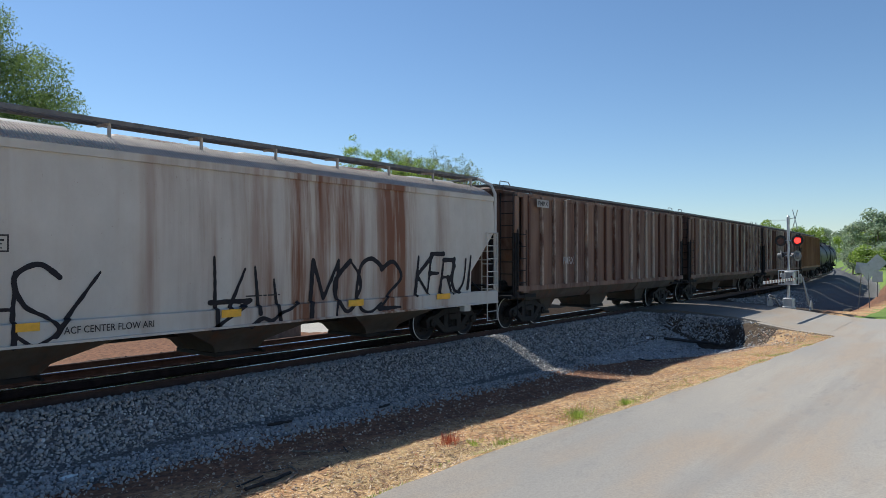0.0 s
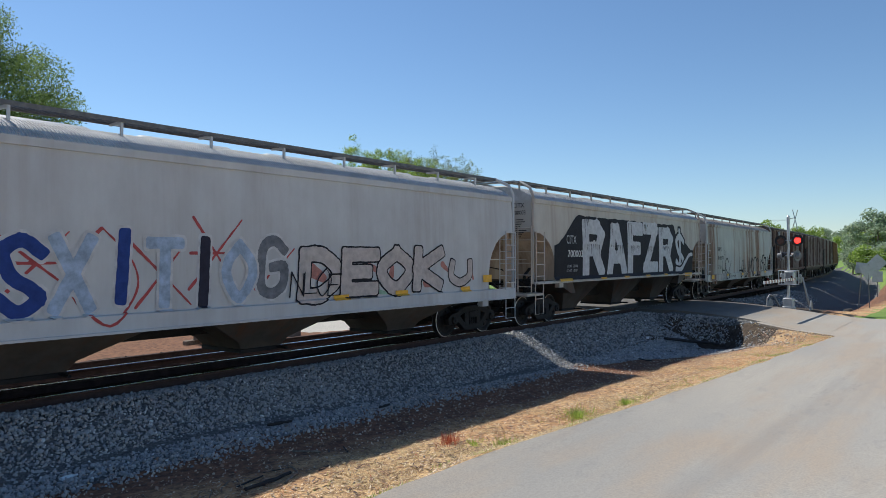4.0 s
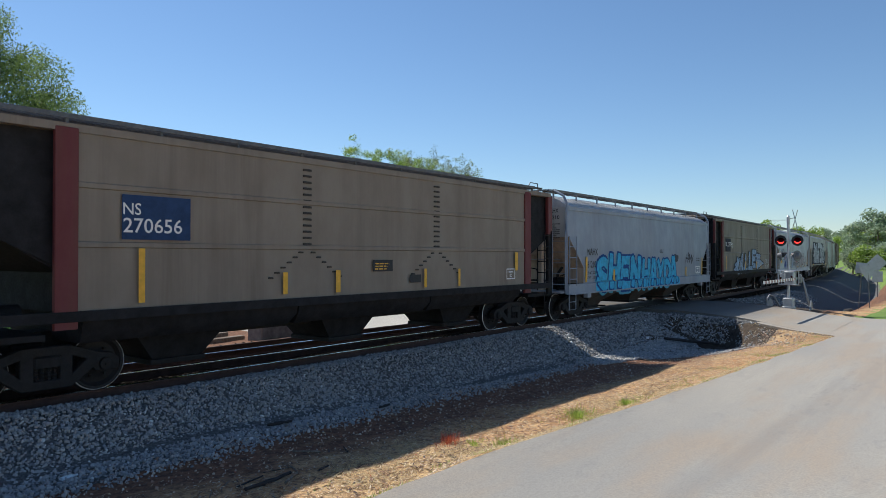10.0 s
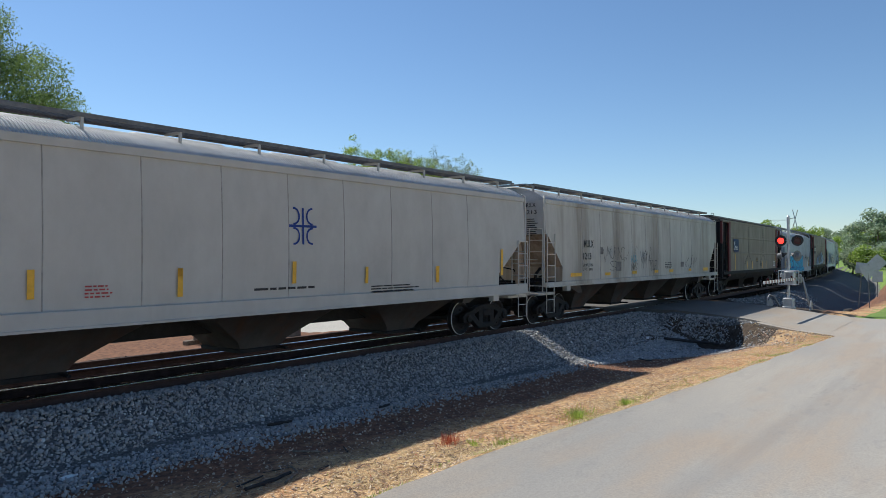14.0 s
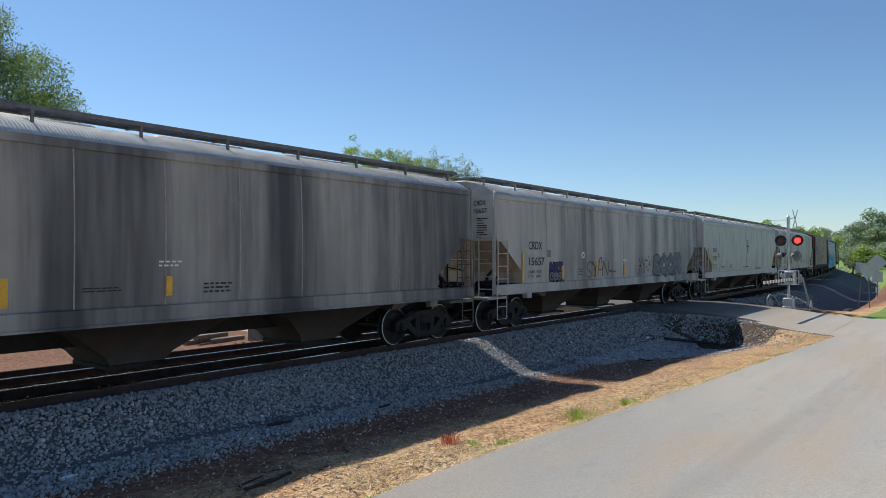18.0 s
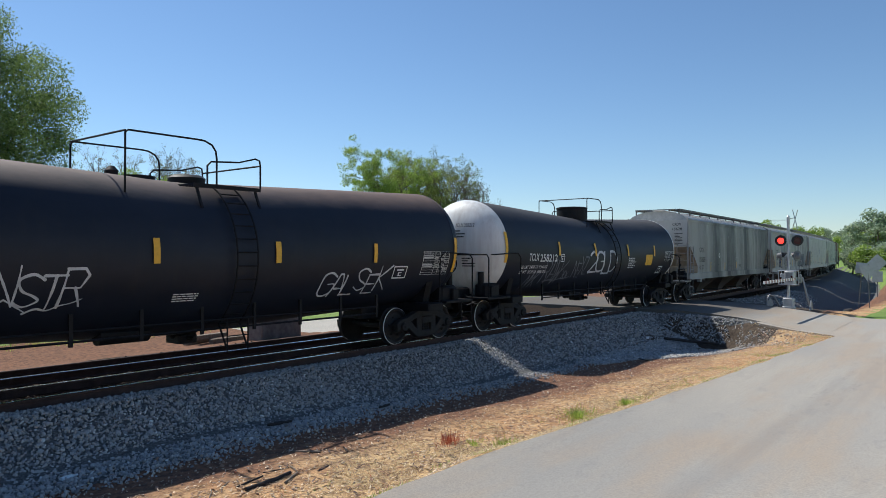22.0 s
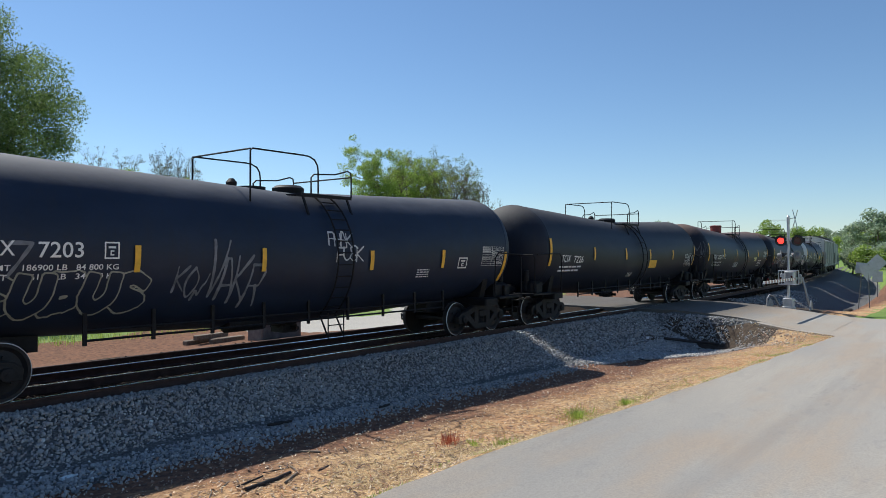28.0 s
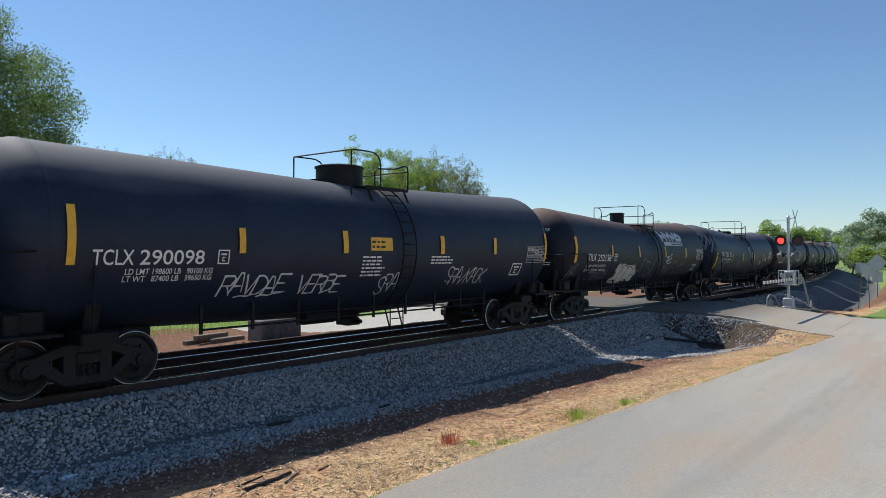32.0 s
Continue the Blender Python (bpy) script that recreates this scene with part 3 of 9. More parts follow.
            sh = ladder(Shape(), (sx * (hl + 0.12), y * 1.48), (sx * (hl + 0.12), y * 1.0), 0.36, along=(1.05, zc + 0.2))
            sh.tube([(sx * (hl + 0.12), y * 1.3, 2.1), (sx * (hl + 0.12), 0, 2.1)], 0.014, 5)
            part("end_ladder", sh, trim, car)
    for sx in (-1, 1):
        sh = Shape()
        sh.tube([(sx * (hl - 0.1), -1.2, 1.15), (sx * (hl - 0.7), -1.1, 1.6), (sx * (hl - 1.2), -0.6, 1.5), (sx * (hl - 1.6), -0.3, 1.1)], 0.025, 6)
        sh.tube([(sx * (hl - 0.3), 1.1, 1.1), (sx * (hl - 0.6), 0.9, 1.9), (sx * (hl - 0.9), 0.2, 1.75), (sx * (hl - 0.5), -0.5, 1.2)], 0.022, 6)
        sh.tube([(sx * (hl - 0.15), -1.3, 1.38), (sx * (hl - 0.15), 1.3, 1.38)], 0.03, 6)
        sh.tube([(sx * (hl - 0.45), -0.9, 1.05), (sx * (hl - 0.45), -0.9, 1.6), (sx * (hl - 0.85), -0.85, 1.8)], 0.05, 8)
        sh.tube([(sx * (hl - 0.25), 0.4, 1.05), (sx * (hl - 0.25), 0.4, 2.2)], 0.03, 6)
        part("brake_piping", sh, M_IRON, car, "dark bent brake piping")
    # brake gear at the rear end
    sh = Shape().tube([(-hl + 0.25, -0.75, 1.32), (-hl + 1.05, -0.75, 1.32)], [0.17, 0.17], 14)
    sh.bevelled(-hl + 0.3, -hl + 0.6, -1.2, -0.95, 1.08, 1.5, 0.03)
    sh.tube([(-hl + 0.45, -1.0, 1.3), (-hl + 1.4, -0.9, 1.15), (-hl + 1.8, -0.4, 0.95)], 0.02, 6)
    part("air_reservoir", sh, M_IRON, car)
    brake_wheel(car, -hl - 0.2, 0.55, 2.2, -1)
    part("centre_sill", Shape().box(-length / 2 + 0.5, length / 2 - 0.5, -0.32, 0.32, 0.68, 0.98), M_IRON, car)
    for sx in (-1, 1):
        part("jacking_pad", Shape().bevelled(sx * (hl - b - 0.28) - 0.14, sx * (hl - b - 0.28) + 0.14, -half_w - 0.07, -half_w + 0.1, sill - 0.17, sill + 0.02, 0.015), trim, car)
    # bays
    x0, x1 = -hl + b + (1.1 if panels else 0.55), hl - b - (1.1 if panels else 0.55)
    for i in range(bays):
        cx = mix(x0, x1, (i + 0.5) / bays)
        w = (x1 - x0) / bays / 2 - 0.02
        sh = Shape()
        sh.rings([[(cx + sx * ww, sy * yy, z) for sx, sy in ((-1, -1), (1, -1), (1, 1), (-1, 1))] for ww, yy, z in
                  ((w, half_w - 0.1, low), (w * 0.98, half_w - 0.14, sill - 0.02 if panels else low - 0.03), (w * 0.7, half_w - 0.32, sill - 0.07), (0.62, 0.74, 0.5), (0.5, 0.66, 0.34))], True, True)
        bay = part("hopper_bay", sh, bay_paint, car)
        part("outlet_gate", Shape().bevelled(cx - 0.52, cx + 0.52, -0.68, 0.68, 0.26, 0.34, 0.015), M_IRON, bay)
        part("gate_shaft", Shape().tube([(cx + 0.4, -1.0, 0.31), (cx + 0.4, 1.0, 0.31)], 0.03, 8), M_IRON, bay)
    for sx in (-1, 1):
        xa, xb = sx * (hl - b - 0.1), sx * (hl - b - 1.4)
        sh = Shape().prism_y([(xa, low), (xb, low), (xb + sx * -0.25, 0.95), (xb + sx * 0.05, 0.95)], -half_w + 0.12, half_w - 0.12)
        part("hopper_bay", sh, bay_paint, car)
    # roof walks and hatches
    walk_z = eave + (0.53 if panels else 0.6)
    for y in (-1, 1):
        sh = Shape()
        out = 1.08 if panels else 0.98
        grating(sh, -hl + 0.03, hl - 0.03, min(y * 0.55, y * out), max(y * 0.55, y * out), walk_z)
        part("running_board", sh, M_DARK_GALV, car, "dark galvanised grating walkway")
        sh = Shape().prism_x([(y * out, 0.14 if panels else 0.27), (y * out, walk_z - eave - 0.03), (y * 0.56, walk_z - eave - 0.03), (y * 0.56, walk_z - eave - 0.07), (y * (out - 0.05), walk_z - eave - 0.09), (y * (out - 0.05), 0.14 if panels else 0.27)], -0.02, 0.02)
        me = sh.mesh("walkway_bracket", trim)
        x = -hl + 0.05
        while x < hl:
            part("walkway_bracket", me, None, car, m=pose(x, 0, eave))
            x += 1.72
    for sx in (-1, 1):
        sh = Shape()
        for i in range(4):
            x = sx * (hl + i * 0.085)
            sh.box(x - 0.03, x + 0.03, -0.98, 0.98, walk_z - 0.03, walk_z)
        sh.box(sx * (hl + 0.12) - 0.17, sx * (hl + 0.12) + 0.17, -0.98, -0.93, walk_z - 0.055, walk_z - 0.025)
        sh.box(sx * (hl + 0.12) - 0.17, sx * (hl + 0.12) + 0.17, 0.93, 0.98, walk_z - 0.055, walk_z - 0.025)
        part("end_walk", sh, M_GALV, car)
    for i in range(6):
        x = mix(-hl + 1.2, hl - 1.2, i / 5)
        part("hatch_cover", Shape().bevelled(x - 1.0, x + 1.0, -0.3, 0.3, eave + 0.4, eave + 0.52, 0.05), trim, car)

    def surf(x, z):
        if z < low + 0.02:
            return -half_w - 0.05
        return -side(z)
    return surf


def box_hopper(car, length, paint, ribbed=False):
    """A flat-sided hopper with open ends: brown sides, red end posts; or outside posts all along."""
    hl = length / 2 - 0.6
    se = hl - (1.45 if not ribbed else 0.5)
    top, low, w = (4.2, 1.35, 1.55) if not ribbed else (4.1, 1.3, 1.5)
    sh = Shape().rings([[(-se, y, z) for y, z in ((-w, low), (-w, top), (w, top), (w, low))], [(se, y, z) for y, z in ((-w, low), (-w, top), (w, top), (w, low))]], True, True)
    part("body", sh, paint, car)
    sh = Shape().prism_x([(-w - 0.03, top - 0.12), (-w - 0.03, top), (-0.9, top + 0.1), (0.9, top + 0.1), (w + 0.03, top), (w + 0.03, top - 0.12)], -hl, hl)
    part("roof", sh, paint if not ribbed else P_RIBBED, car)
    if not ribbed:
        for z in (2.38, 3.29):
            sh = Shape()
            sh.rings([[(-se, -w - dy, z + dz), (se, -w - dy, z + dz)] for dy, dz in ((0.0, -0.05), (0.03, -0.035), (0.03, 0.035), (0.0, 0.05))], closed=False)
            part("side_band", sh, paint, car)
        for x in (-1.98, 2.26):
            long = Shape().bevelled(-0.11, 0.11, -w - 0.028, -w + 0.01, -0.022, 0.022, 0.008).mesh("cleat", M_CLEAT)
            short = Shape().bevelled(-0.06, 0.06, -w - 0.024, -w + 0.01, -0.018, 0.018, 0.008).mesh("cleat", M_CLEAT)
            for i in range(13):
                part("cleat", long, None, car, m=pose(x, 0, 3.95 - i * 0.125))
            for i in range(6):
                for q in (-1, 1):
                    part("cleat", short, None, car, m=pose(x + q * (0.16 + i * 0.15), 0, 2.28 - i * 0.1))
    else:
        n = 17
        for i in range(n + 1):
            x = mix(-se + 0.1, se - 0.1, i / n)
            for y in (-1, 1):
                part("side_post", Shape().bevelled(x - 0.05, x + 0.05, min(y * w, y * (w + 0.1)), max(y * w, y * (w + 0.1)), low, top - 0.05, 0.012), M_RIB_POST if paint == P_RIBBED else paint, car)
    for y in (-1, 1):
        part("side_sill", Shape().box(-hl, hl, y * w - 0.06, y * w + 0.07, low - 0.14, low + 0.02), M_UNDER if not ribbed else paint, car)
    red = M_RED_POST if not ribbed else paint
    for sx in (-1, 1):
        for y in (-1, 1):
            part("end_post", Shape().bevelled(sx * (se + 0.02) - 0.17, sx * (se + 0.02) + 0.17, min(y * (w - 0.05), y * (w + 0.04)), max(y * (w - 0.05), y * (w + 0.04)), 1.1, top - 0.06, 0.01), red, car, "dark red end post" if not ribbed else "")
            part("corner_post", Shape().bevelled(sx * hl - 0.12, sx * hl + 0.12, min(y * (w - 0.1), y * w), max(y * (w - 0.1), y * w), 1.0, top - 0.06, 0.01), [M_UNDER, red], car)
            part("corner_panel", Shape().bevelled(sx * hl - 0.125, sx * hl + 0.125, min(y * (w - 0.105), y * (w + 0.005)), max(y * (w - 0.105), y * (w + 0.005)), 2.9, top - 0.1, 0.01), red, car)
            sh = ladder(Shape(), (sx * (hl + 0.02), y * (w + 0.04)), (sx * (hl - 0.45), y * (w + 0.04)), 0.36, along=(1.2, 3.0))
            step_iron(sh, sx * (hl + 0.02), sx * (hl - 0.42), y * (w + 0.02), 0.42, 1.1)
            part("side_ladder", sh, M_UNDER, car)
            part("end_ladder", ladder(Shape(), (sx * (hl + 0.14), y * 1.45), (sx * (hl + 0.14), y * 1.0), 0.36, along=(1.1, top)), M_UNDER, car)
        # dark end wall, upper end hood, sloping floor below it
        part("end_wall", Shape().box(min(sx * se, sx * (se + 0.02)), max(sx * se, sx * (se + 0.02)), -w + 0.17, w - 0.17, low, top - 0.02), M_UNDER if not ribbed else paint, car)
        sh = Shape().prism_y([(sx * hl, 2.75), (sx * hl, top), (sx * se, top), (sx * se, 2.0)], -w + 0.16, w - 0.16)
        part("end_hood", sh, M_UNDER if not ribbed else paint, car)
        part("slope_sheet", Shape().prism_y([(sx * (hl - 0.1), 2.75), (sx * (hl - 2.6), low - 0.1), (sx * (hl - 2.7), low - 0.1), (sx * (hl - 0.25), 2.75)], -1.35, 1.35), M_UNDER, car)
        part("end_platform", Shape().bevelled(min(sx * (hl - 1.2), sx * (hl + 0.25)), max(sx * (hl - 1.2), sx * (hl + 0.25)), -1.45, 1.45, 0.95, 1.05, 0.01), M_UNDER, car)
        for y in (-0.6, 0.6):
            part("end_gusset", Shape().box(sx * hl - 0.08, sx * hl + 0.08, y - 0.05, y + 0.05, 1.05, 2.9), M_UNDER, car)
    brake_wheel(car, -hl - 0.22, 0.5, 2.3, -1)
    part("air_reservoir", Shape().tube([(-hl + 0.3, -0.7, 1.3), (-hl + 1.1, -0.7, 1.3)], 0.17, 14), M_IRON, car)
    part("centre_sill", Shape().box(-length / 2 + 0.5, length / 2 - 0.5, -0.32, 0.32, 0.68, 0.98), M_IRON, car)
    bays = 3
    x0, x1 = -se + 0.25, se - 0.25
    for i in range(bays):
        cx, ww = mix(x0, x1, (i + 0.5) / bays), (x1 - x0) / bays / 2 - 0.02
        sh = Shape()
        sh.rings([[(cx + sx * a, sy * yy, z) for sx, sy in ((-1, -1), (1, -1), (1, 1), (-1, 1))] for a, yy, z in
                  ((ww, w - 0.04, low), (ww, w - 0.1, 1.05), (ww * 0.97, w - 0.3, 0.84), (0.85, 0.75, 0.79), (0.5, 0.62, 0.36))], True, True)
        bay = part("hopper_bay", sh, M_UNDER if not ribbed else P_BAY, car)
        part("outlet_gate", Shape().bevelled(cx - 0.55, cx + 0.55, -0.66, 0.66, 0.26, 0.36, 0.015), M_IRON, bay)
    for y in (-1, 1):
        sh = Shape()
        grating(sh, -hl + 0.03, hl - 0.03, min(y * 0.5, y * 1.0), max(y * 0.5, y * 1.0), top + 0.24)
        part("running_board", sh, M_DARK_GALV, car, "dark grating walkway")
        me = Shape().box(-0.02, 0.02, y * 0.95 - 0.02, y * 0.95 + 0.02, 0.05, 0.235).mesh("walkway_bracket", M_DARK_GALV)
        x = -hl + 0.1
        while x < hl:
            part("walkway_bracket", me, None, car, m=pose(x, 0, top))
            x += 1.6
    for sx in (-1, 1):
        sh = Shape().tube([(sx * (hl - 0.4), -1.0, top + 0.26), (sx * (hl - 0.3), -1.0, top + 0.36), (sx * (hl + 0.15), -1.0, top + 0.36), (sx * (hl + 0.2), -1.0, top + 0.1)], 0.016, 5)
        for i in range(5):
            sh.box(sx * (hl + 0.04 + i * 0.1) - 0.035, sx * (hl + 0.04 + i * 0.1) + 0.035, -1.0, 1.0, top + 0.22, top + 0.25)
        for y in (-0.95, 0.95):
            sh.box(sx * (hl + 0.2) - 0.28, sx * (hl + 0.2) + 0.28, y - 0.03, y + 0.03, top + 0.19, top + 0.22)
        part("end_walk", sh, M_DARK_GALV, car)
    for i in range(5):
        x = mix(-hl + 1.4, hl - 1.4, i / 4)
        part("hatch_cover", Shape().bevelled(x - 1.1, x + 1.1, -0.32, 0.32, top + 0.08, top + 0.26, 0.05), paint, car)
    return lambda x, z: -w - (0.032 if not ribbed else 0.0)


def tank(car, length, paint, heads=None, radius=1.47, high=2.44, low=2.16, dome="rail", dome_x=0.0, dome_paint=None, inset=0.55, dome_r=0.5, dome_off=0.0, back=0.0):
    """A tank car: shell that falls slightly to its middle, dished heads, dome platform, stub sills."""
    hl = length / 2 - inset
    head = 0.75

    def axis_z(x):
        return mix(low, high, min(1.0, abs(x) / (hl - head)))

    def ring(x, r):
        c = axis_z(x)
        return [(x, r * math.cos(q), c + r * math.sin(q)) for q in [2 * math.pi * k / 56 for k in range(56)]]

    sh = Shape().rings([ring(x, radius) for x in (-hl + head, -hl * 0.45, -0.01, 0.01, hl * 0.45, hl - head)])
    part("tank_shell", sh, paint, car)
    for sx in (-1, 1):
        prof = [(head * math.sin(q), radius * math.cos(q) ** 0.8) for q in [math.pi / 2 * k / 18 for k in range(19)]]
        sh = Shape().rings([ring(sx * (hl - head + d), max(r, 0.004)) for d, r in prof], False, True)
        part("tank_head", sh, heads or paint, car, "white painted tank head" if heads else "")
        # weld ring, saddle, stub sill, draft gear
        sh = Shape().rings([ring(sx * (hl - head - d), radius + h) for d, h in ((-0.03, 0.0), (-0.02, 0.006), (0.02, 0.006), (0.03, 0.0))])
        part("weld_seam", sh, heads or paint, car)
        tx = sx * (length / 2 - 1.96)
        sh = Shape()
        sh.prism_x([(-1.05, 1.0), (-1.2, 1.6), (-1.0, 1.4), (-0.7, 1.15), (0.7, 1.15), (1.0, 1.4), (1.2, 1.6), (1.05, 1.0)], tx - 0.12, tx + 0.12)
        part("saddle", sh, M_BLACK, car)
        part("body_bolster", Shape().bevelled(tx - 0.3, tx + 0.3, -1.42, 1.42, 0.82, 1.02, 0.03), M_BLACK, car)
        part("stub_sill", Shape().bevelled(min(sx * (hl - 3.0), sx * (length / 2 - 0.45)), max(sx * (hl - 3.0), sx * (length / 2 - 0.45)), -0.33, 0.33, 0.66, 1.08, 0.02), M_BLACK, car)
        part("end_platform", Shape().bevelled(min(sx * (hl - 1.0), sx * (hl + 0.2)), max(sx * (hl - 1.0), sx * (hl + 0.2)), -1.42, 1.42, 0.98, 1.04, 0.01), M_BLACK, car)
        sh = Shape()
        sh.tube([(sx * (hl + 0.16), -1.42, 1.04), (sx * (hl + 0.16), -1.42, 2.15), (sx * (hl + 0.14), -1.34, 2.25), (sx * (hl + 0.14), 1.34, 2.25), (sx * (hl + 0.16), 1.42, 2.15), (sx * (hl + 0.16), 1.42, 1.04)], 0.022, 6)
        part("end_handrail", sh, M_BLACK, car)
        for y in (-1, 1):
            sh = Shape()
            sh.tube([(sx * (hl + 0.14), y * 1.5, 2.25), (sx * (hl - 1.25), y * 1.53, 2.3), (sx * (hl - 1.4), y * 1.53, 2.15), (sx * (hl - 1.4), y * 1.5, 1.05)], 0.02, 6)
            step_iron(sh, sx * (hl + 0.1), sx * (hl - 0.35), y * 1.42, 0.42, 1.0)
            part("corner_handrail", sh, M_BLACK, car)
        sh = Shape().tube([(sx * (hl - 0.2), -0.9, 1.1), (sx * (hl - 0.2), -0.9, 1.75)], 0.09, 10).bevelled(sx * (hl - 0.35) - 0.12, sx * (hl - 0.35) + 0.12, -1.25, -1.0, 1.04, 1.35, 0.02)
        part("brake_rigging", sh, M_BLACK, car)
        sh = Shape().bevelled(sx * (hl - 0.5) - 0.36, sx * (hl - 0.5) + 0.36, -1.15, -0.7, 1.05, 1.42, 0.06)
        sh.bevelled(sx * (hl + 0.05) - 0.3, sx * (hl + 0.05) + 0.3, -0.5, 0.5, 0.9, 1.3, 0.05)
        sh.tube([(sx * (hl + 0.1), -0.55, 1.1), (sx * (hl + 0.35), -1.1, 0.85), (sx * (hl + 0.35), -1.4, 0.95)], 0.018, 6)
        part("draft_gear_box", sh, M_BLACK, car)
    brake_wheel(car, hl + 0.3, -0.5, 2.0, 1)
    # side pipe along the bottom, hangers
    for y in (-1, 1):
        sh = Shape()
        x0, x1 = -length / 2 + 3.9, length / 2 - 3.9
        for z in (0.86, 1.02):
            sh.tube([(x0, y * 1.15, z), (x1, y * 1.15, z)], 0.022, 6)
        for i in range(9):
            x = mix(x0, x1, i / 8)
            sh.box(x - 0.03, x + 0.03, y * 1.15 - 0.02, y * 1.15 + 0.02, 0.78, 1.3)
        part("side_rail", sh, M_BLACK, car)
    c = axis_z(0)
    sh = Shape().tube([(0.3, 0, c - radius + 0.05), (0.3, 0, 0.5)], [0.3, 0.12], 14)
    sh.tube([(0.3, -0.45, 0.62), (0.3, 0.45, 0.62)], 0.05, 8).bevelled(0.1, 0.5, -0.25, 0.25, 0.52, 0.72, 0.04)
    part("outlet_valve", sh, M_BLACK, car)
    part("brake_cylinder", Shape().tube([(-1.6, -0.5, 0.85), (-0.7, -0.5, 0.85)], 0.17, 14), M_BLACK, car)
    # ladder up the side to the dome platform
    dx = dome_x + 0.7
    sh = Shape()
    arc = [(-(radius + 0.1) * math.cos(q), c + (radius + 0.1) * math.sin(q)) for q in [mix(-0.9, 1.05, k / 12) for k in range(13)]]
    for xx in (dx - 0.23, dx + 0.23):
        sh.tube([(xx, -1.25, 0.45)] + [(xx, y, z) for y, z in arc], 0.02, 6)
    for y, z in arc:
        sh.tube([(dx - 0.23, y, z), (dx + 0.23, y, z)], 0.014, 5)
    step_iron(sh, dx - 0.23, dx + 0.23, -1.25, 0.42, 1.0)
    part("side_ladder", sh, M_BLACK, car)
    # dome platform
    pz = c + radius
    for y in (-1, 1):
        sh = Shape()
        grating(sh, dome_x - 0.1, dome_x + 1.4, min(y * 0.5, y * 1.0), max(y * 0.5, y * 1.0), pz - 0.1)
        sh.strip([(dome_x, y * 0.95, pz - 0.12), (dome_x, y * 1.15, pz - 0.55)], 0.05, 0.03).strip([(dome_x + 1.3, y * 0.95, pz - 0.12), (dome_x + 1.3, y * 1.15, pz - 0.55)], 0.05, 0.03)
        part("dome_platform", sh, M_BLACK, car)
    rz = pz + 0.72
    back = back or (0.85 if dome == "box" else 1.37)
    sh = Shape()
    for y in (-1.0, 1.0):
        sh.tube([(dome_x - back, y, pz - 0.35), (dome_x - back, y, rz - 0.06), (dome_x - back + 0.05, y, rz - 0.01), (dome_x, y, rz), (dome_x + 0.15, y, rz - 0.01), (dome_x + 0.3, y, rz - 0.07), (dome_x + 0.38, y, rz - 0.18), (dome_x + 0.4, y, rz - 0.32), (dome_x + 0.4, y, pz - 0.1)], 0.018, 6)
        sh.tube([(dome_x + 0.2, y, pz - 0.1), (dome_x + 0.2, y, rz - 0.46), (dome_x + 0.28, y, rz - 0.38), (dome_x + 0.9, y, rz - 0.33), (dome_x + 1.28, y, rz - 0.22), (dome_x + 1.38, y, rz - 0.25), (dome_x + 1.4, y, rz - 0.35), (dome_x + 1.4, y, pz - 0.1)], 0.018, 6)
        sh.tube([(dome_x - back, y, pz - 0.35), (dome_x - back, y, rz - 0.05)], 0.018, 6)
    sh.tube([(dome_x - back, -1.0, rz - 0.02), (dome_x - back, 1.0, rz - 0.02)], 0.018, 6)
    sh.tube([(dome_x + 1.4, -1.0, rz - 0.35), (dome_x + 1.4, 1.0, rz - 0.35)], 0.018, 6)
    part("dome_railing", sh, M_BLACK, car, "black pipe safety railing")
    if dome == "box":
        hx2, hr = dome_x + dome_off, dome_r
        sh = Shape().tube([(hx2, 0, pz - 0.1), (hx2, 0, pz + 0.38), (hx2, 0, pz + 0.385), (hx2, 0, pz + 0.42), (hx2, 0, pz + 0.45)], [hr, hr, hr + 0.03, hr + 0.03, hr * 0.9], 24)
        part("dome_housing", sh, dome_paint or M_BLACK, car, "dark red dome housing" if dome_paint else "black dome housing")
    else:
        sh = Shape().tube([(dome_x - 1.1, 0, pz - 0.1), (dome_x - 1.1, 0, pz + 0.12), (dome_x - 1.1, 0, pz + 0.2)], [0.09, 0.12, 0.05], 10)
        part("relief_valve", sh, M_BLACK, car)
        sh = Shape().tube([(dome_x + 0.4, 0, pz - 0.1), (dome_x + 0.4, 0, pz + 0.1), (dome_x + 0.4, 0, pz + 0.16)], [0.34, 0.36, 0.28], 16)
        part("fill_cover", sh, M_BLACK, car)
    part("manway", Shape().tube([(dome_x - 0.6, 0, pz - 0.15), (dome_x - 0.6, 0, pz + 0.06)], 0.3, 16), M_BLACK, car)

    def surf(x, z):
        d = min(0.98 * head, max(0.0, abs(x) - (hl - head)))
        r = radius * (1 - (d / head) ** 2) ** 0.4
        h = max(-r + 0.02, min(r - 0.02, z - axis_z(x)))
        return -math.sqrt(r * r - h * h)
    return surf
